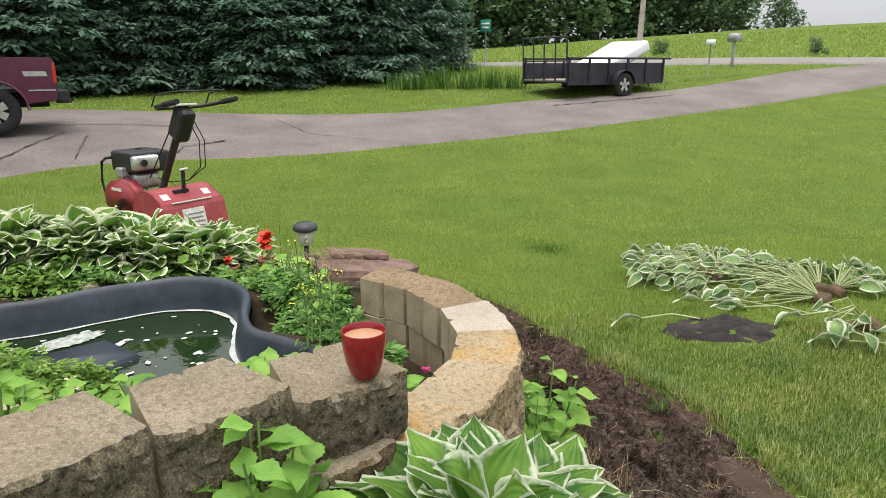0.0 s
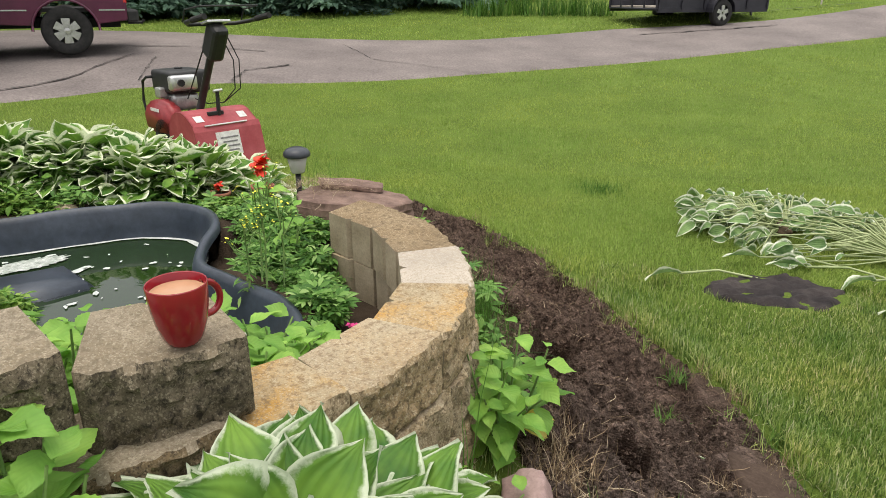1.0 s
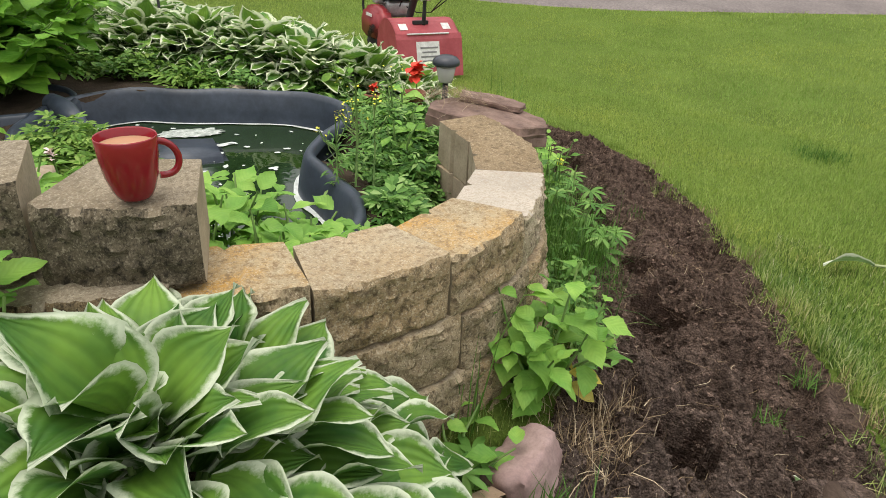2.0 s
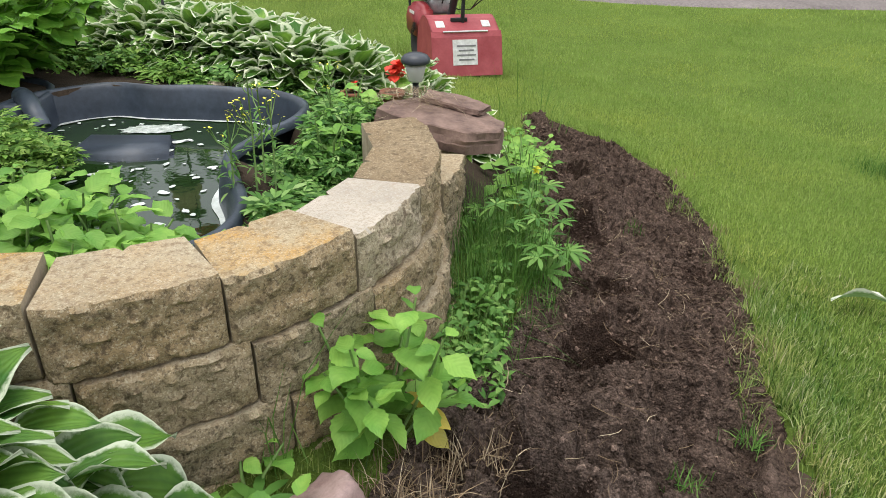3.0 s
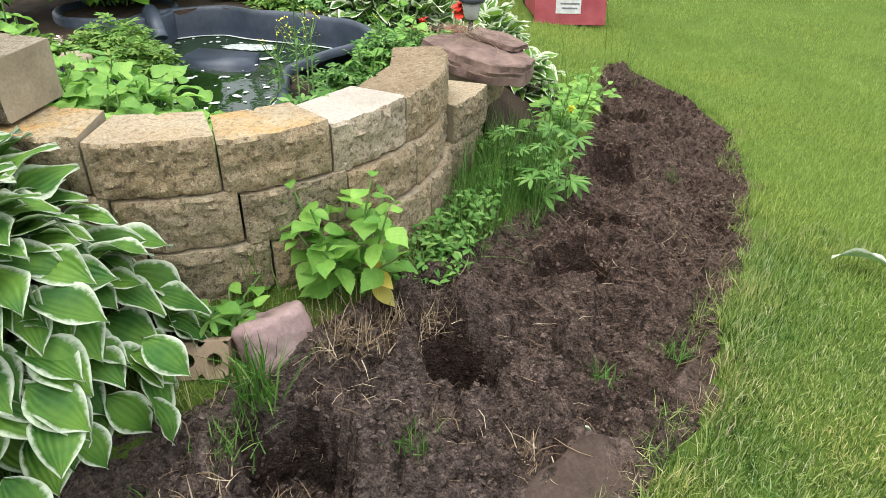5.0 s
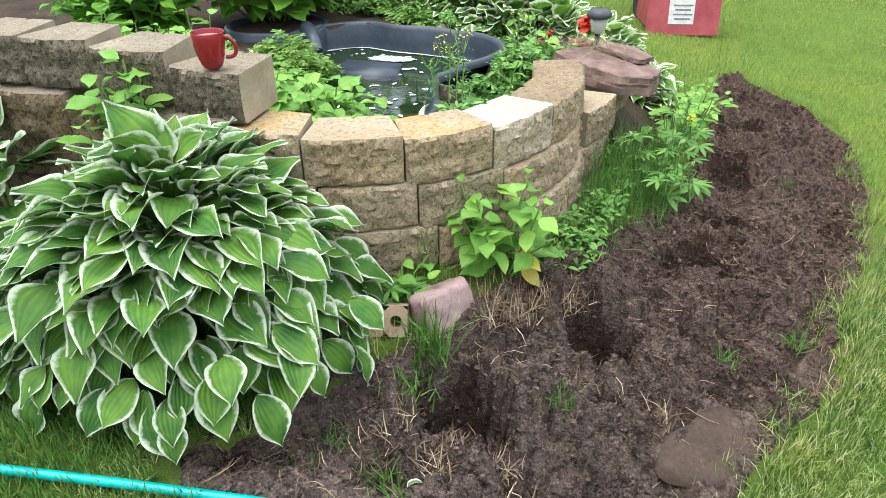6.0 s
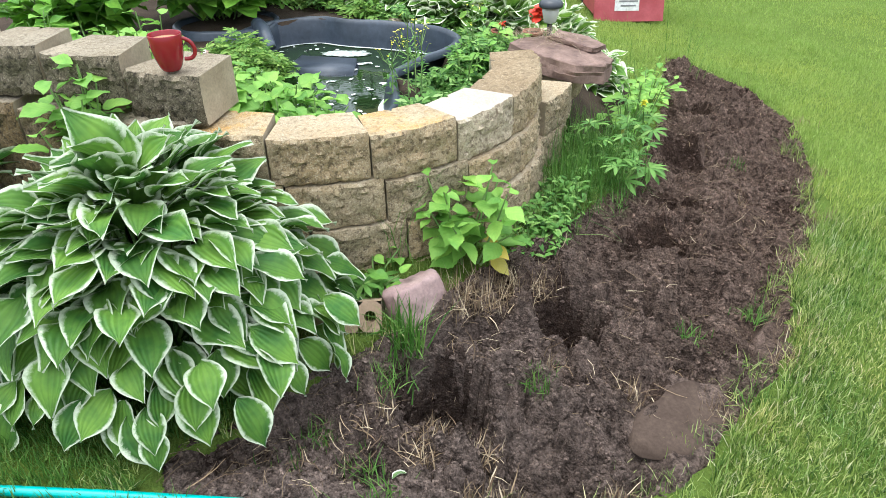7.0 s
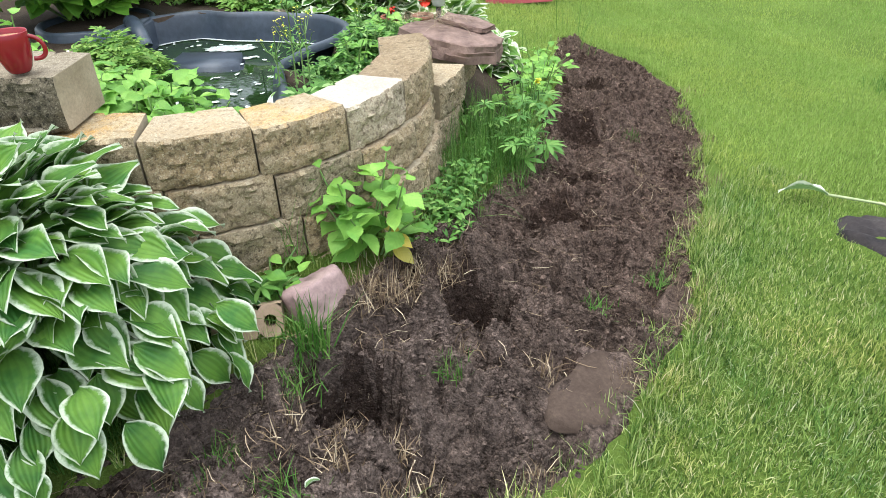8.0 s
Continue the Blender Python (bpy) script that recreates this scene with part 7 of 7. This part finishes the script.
# dry matter on the slab
r = np.random.RandomState(89)
n = 500
x, y = r.normal(-0.66, 0.09, n), r.normal(3.0, 0.07, n)
litter = link("dry_litter", scatter("dry_litter", STRAW[0], STRAW[1], poses_np(x, y, 0.545 + r.uniform(0, 0.035, n) * np.exp(-((x + 0.66) / 0.09) ** 2), r.uniform(0, 6.28, n), r.uniform(-0.6, 0.6, n), 0.02 + 0.06 * r.uniform(0, 1, n))), M_straw)
tagged(litter, "dry brown plant litter on the sandstone slab", "litter", kind="stuff")

# ---- grass ----
BLADE_FAR = ([(-0.5, 0, 0), (0.5, 0, 0), (0.0, 0.3, 1.0)], [(0, 1, 2)])
BLADE = ([(-0.5, 0, 0), (0.5, 0, 0), (0.36, 0.12, 0.55), (-0.36, 0.12, 0.55), (0.0, 0.42, 0.95)], [(0, 1, 2), (0, 2, 3), (3, 2, 4)])


def blades(x, y, z, h, w, lean, seed):
    """Poses of grass blades: height h, width w."""
    r = np.random.RandomState(seed)
    n = len(x)
    m = poses_np(x, y, z, r.uniform(0, 6.283, n), np.clip(r.normal(0, lean, n), -1.2, 1.2), 1.0)
    m[:, :3, 0] *= w[:, None]
    m[:, :3, 1] *= h[:, None]
    m[:, :3, 2] *= h[:, None]
    return m


def lawn_mask(x, y):
    ok = strip(x, y) + 0.06 * vnoise(x, y, 6, 7) + 0.03 * vnoise(x, y, 17, 8) + 0.035 * vnoise(x, y, 31, 9) < -0.002
    ok &= (bed_inside(x, y) < -0.05)
    ok &= np.hypot(x - WC[0], y - WC[1]) > 0.9
    ok &= np.hypot((x - 1.47) / 0.34, (y - 3.72) / 0.255) > 0.95
    return ok


def drive_side(x, y):
    """Whether a point lies on the lawn's side of the driveway."""
    d = np.array(DRIVE_NEAR)
    o = np.argsort(d[:, 0])
    return y < np.interp(x, d[o, 0], d[o, 1]) + 0.05


PATCHES = [("lawn_grass", 0.6, 2.4, 0.6, 4.1, 27000, 0.04, 0.0038), ("lawn_grass", -3.6, 5.2, 3.0, 6.6, 9000, 0.04, 0.0052),
           ("lawn_grass", -9.0, 8.5, 6.6, 11.5, 1900, 0.04, 0.0075), ("lawn_grass", -9.2, -3.0, 3.6, 6.6, 2600, 0.04, 0.0065), ("lawn_grass", -4, 15, 11.5, 19, 500, 0.045, 0.014), ("lawn_grass", -1.6, 1.1, -0.6, 1.2, 17000, 0.055, 0.0034), ("lawn_grass", 2.4, 3.8, 1.0, 4.1, 14000, 0.04, 0.0045), ("lawn_grass", 8.5, 15, 5.0, 11.5, 500, 0.04, 0.014), ("lawn_grass", -0.4, 0.6, 2.3, 4.1, 12000, 0.042, 0.003), ("lawn_grass", 0.1, 0.6, 1.2, 2.3, 7000, 0.06, 0.003)]
for k, (name, x0, x1, y0, y1, dens, hh, ww) in enumerate(PATCHES):
    r = np.random.RandomState(700 + k)
    n = int((x1 - x0) * (y1 - y0) * dens)
    x, y = r.uniform(x0, x1, n), r.uniform(y0, y1, n)
    ok = lawn_mask(x, y) & drive_side(x, y)
    # the finer near turf thins out where the coarser far turf begins
    turn_ = smooth01((y - 3.0 + 0.4 * vnoise(x, y, 1.7, 43)) / 1.1)
    if k in (0, 6, 8):
        ok &= r.uniform(0, 1, n) > turn_
    elif k == 1:
        ok &= r.uniform(0, 1, n) < turn_ + (x < -0.4)
    x, y = x[ok], y[ok]
    n = len(x)
    h = hh * r.uniform(0.5, 1.25, n) * (1 + 0.3 * vnoise(x, y, 2.3, 41)) * (1 + 0.7 * smooth01((strip(x, y) + 0.16) / 0.15))
    form = BLADE if k in (0, 5) else BLADE_FAR
    g = link(name, scatter(name, form[0], form[1], blades(x, y, land(x, y) - 0.006, h, ww * r.uniform(0.6, 1.2, n), 0.48 if k in (0, 5, 6, 8) else 0.5, k)), M_grass_far if k in (1, 2, 3, 4, 7) else M_tallgrass if k == 5 else M_grass)
    tagged(g, "short bright green lawn grass blades", "grass", kind="stuff")


def tuft(name, at, count, height, width, spread, material, label, seed, lean=0.45, group=""):
    r = np.random.RandomState(seed)
    x, y = r.normal(0, spread, count), r.normal(0, spread, count)
    m = blades(x, y, np.zeros(count) - 0.01, height * r.uniform(0.45, 1.1, count), np.full(count, width) * r.uniform(0.6, 1.1, count), lean, seed)
    ob = link(name, scatter(name, BLADE[0], BLADE[1], m), material)
    ob.matrix_world = pose(*at)
    return tagged(ob, label, "grass tuft", group, "stuff")


def tuft_at(x, y, *a, **k):
    z = float(soil_height(np.array(x), np.array(y))) if strip(x, y) > 0 else gz(x, y)
    return tuft("grass_tuft", (x, y, z), *a, **k)


tuft_at(0.58, 1.58, 90, 0.18, 0.007, 0.035, M_tallgrass, "clump of coarse green grass by the pink stone", 801, 0.6)
for k, (x, y) in enumerate([(0.98, 1.3), (1.1, 1.5), (0.75, 1.14), (1.0, 2.08), (0.86, 1.86), (1.14, 2.66), (0.92, 2.78), (0.86, 1.5), (1.2, 2.4), (0.2, 3.6), (0.66, 1.45), (0.74, 1.4), (0.8, 1.3), (0.92, 1.45), (0.6, 1.52), (0.95, 1.6), (0.7, 1.25), (1.05, 1.62), (0.86, 2.5), (0.78, 1.95), (-0.1, 3.95)]):
    tuft_at(x, y, 60, 0.08, 0.004, 0.03, M_straw if k % 2 else M_tallgrass, "small tuft of grass remaining in dug soil", 810 + k, 0.8, "tufts in the soil")
for k, (x, y, h) in enumerate([(-0.1, 2.98, 0.3), (-0.02, 2.9, 0.3), (-0.18, 3.12, 0.3), (0.08, 2.84, 0.26), (-0.12, 2.82, 0.36), (-0.2, 2.95, 0.36), (0.0, 2.68, 0.32), (-0.04, 2.76, 0.34), (0.04, 2.6, 0.28), (-0.14, 2.9, 0.36), (0.2, 2.42, 0.22), (0.14, 2.56, 0.25), (0.06, 2.68, 0.25), (0.26, 2.3, 0.18), (0.0, 2.8, 0.24), (0.12, 2.76, 0.16)]):
    tuft_at(x, y, 130, h * 0.8, 0.003, 0.065, M_tallgrass, "soft long grass at the wall's foot", 830 + k, 0.85, "long grass by the wall")
r_ = random.Random(77)
for k in range(34):
    q = 0.4 + 7.6 * k / 33
    i_, f_ = int(q), q - int(q)
    a, b = BED_MID[i_], BED_MID[i_ + 1]
    hw = BED_HALF[i_] + (BED_HALF[i_ + 1] - BED_HALF[i_]) * f_ + r_.uniform(-0.07, 0.03)
    dx, dy = b[0] - a[0], b[1] - a[1]
    n_ = math.hypot(dx, dy)
    x, y = a[0] + dx * f_ + dy / n_ * hw, a[1] + dy * f_ - dx / n_ * hw
    tuft_at(x, y, 70, r_.uniform(0.05, 0.1), 0.0028, 0.035, M_straw if k % 4 == 1 else M_grass, "ragged clump of lawn grass at the dug edge", 900 + k, 1.0, "tufts at the dug edge")
for k, (x, y) in enumerate([(0.47, 1.86), (0.52, 1.94), (0.48, 2.04), (0.54, 1.8), (0.5, 2.12)]):
    tuft_at(x, y, 120, 0.1, 0.003, 0.05, M_straw, "dry straw-coloured grass before the wall", 850 + k, 1.0, "dry grass")
tuft("grass_tuft", (0.56, 5.99, -0.24), 900, 0.1, 0.004, 0.11, M_tallgrass, "dark green clump of coarser grass in the lawn", 870, 0.5)
for k, (x, y, h) in enumerate([(-1.62, 5.05, 0.7), (-1.5, 5.15, 0.5), (-1.1, 4.75, 0.35), (-0.9, 3.95, 0.6), (0.3, 1.72, 0.4), (-0.35, 3.4, 0.5)]):
    tuft_at(x, y, 8, h, 0.004, 0.03, M_tallgrass, "tall thin grass stalks", 860 + k, 0.12, "tall stalks")
for k, (x, y, h) in enumerate([(-2.6, 20.4, 0.75), (-1.9, 20.6, 0.8), (-1.2, 20.7, 0.8), (-0.5, 20.8, 0.75), (0.15, 20.9, 0.7), (-3.2, 20.2, 0.6)]):
    tuft_at(x, y, 130, h, 0.03, 0.2, M_tallgrass, "clump of sword-shaped lily leaves beyond the drive", 880 + k, 0.3, "lily clumps")
r = np.random.RandomState(950)
n = 60000
x, y = r.uniform(-25, 55, n), r.uniform(30.5, 70, n)
g = link("meadow_grass", scatter("meadow_grass", BLADE_FAR[0], BLADE_FAR[1], blades(x, y, land(x, y) - 0.05, r.uniform(0.12, 0.3, n), r.uniform(0.07, 0.14, n), 0.4, 5)), M_grass_far)
tagged(g, "tall meadow grass across the road", "grass", kind="stuff")
n = 70000
x, y = r.uniform(-12, 12, n), r.uniform(13, 30, n)
d = np.array(DRIVE_FAR)
o = np.argsort(d[:, 0])
ok = y > np.interp(x, d[o, 0], d[o, 1]) + 0.02
ok &= y < 26
x, y = x[ok], y[ok]
g = link("lawn_grass", scatter("lawn_grass", BLADE_FAR[0], BLADE_FAR[1], blades(x, y, land(x, y) - 0.01, r.uniform(0.03, 0.07, len(x)), r.uniform(0.02, 0.04, len(x)), 0.5, 6)), M_grass_far)
tagged(g, "lawn grass beyond the driveway", "grass", kind="stuff")
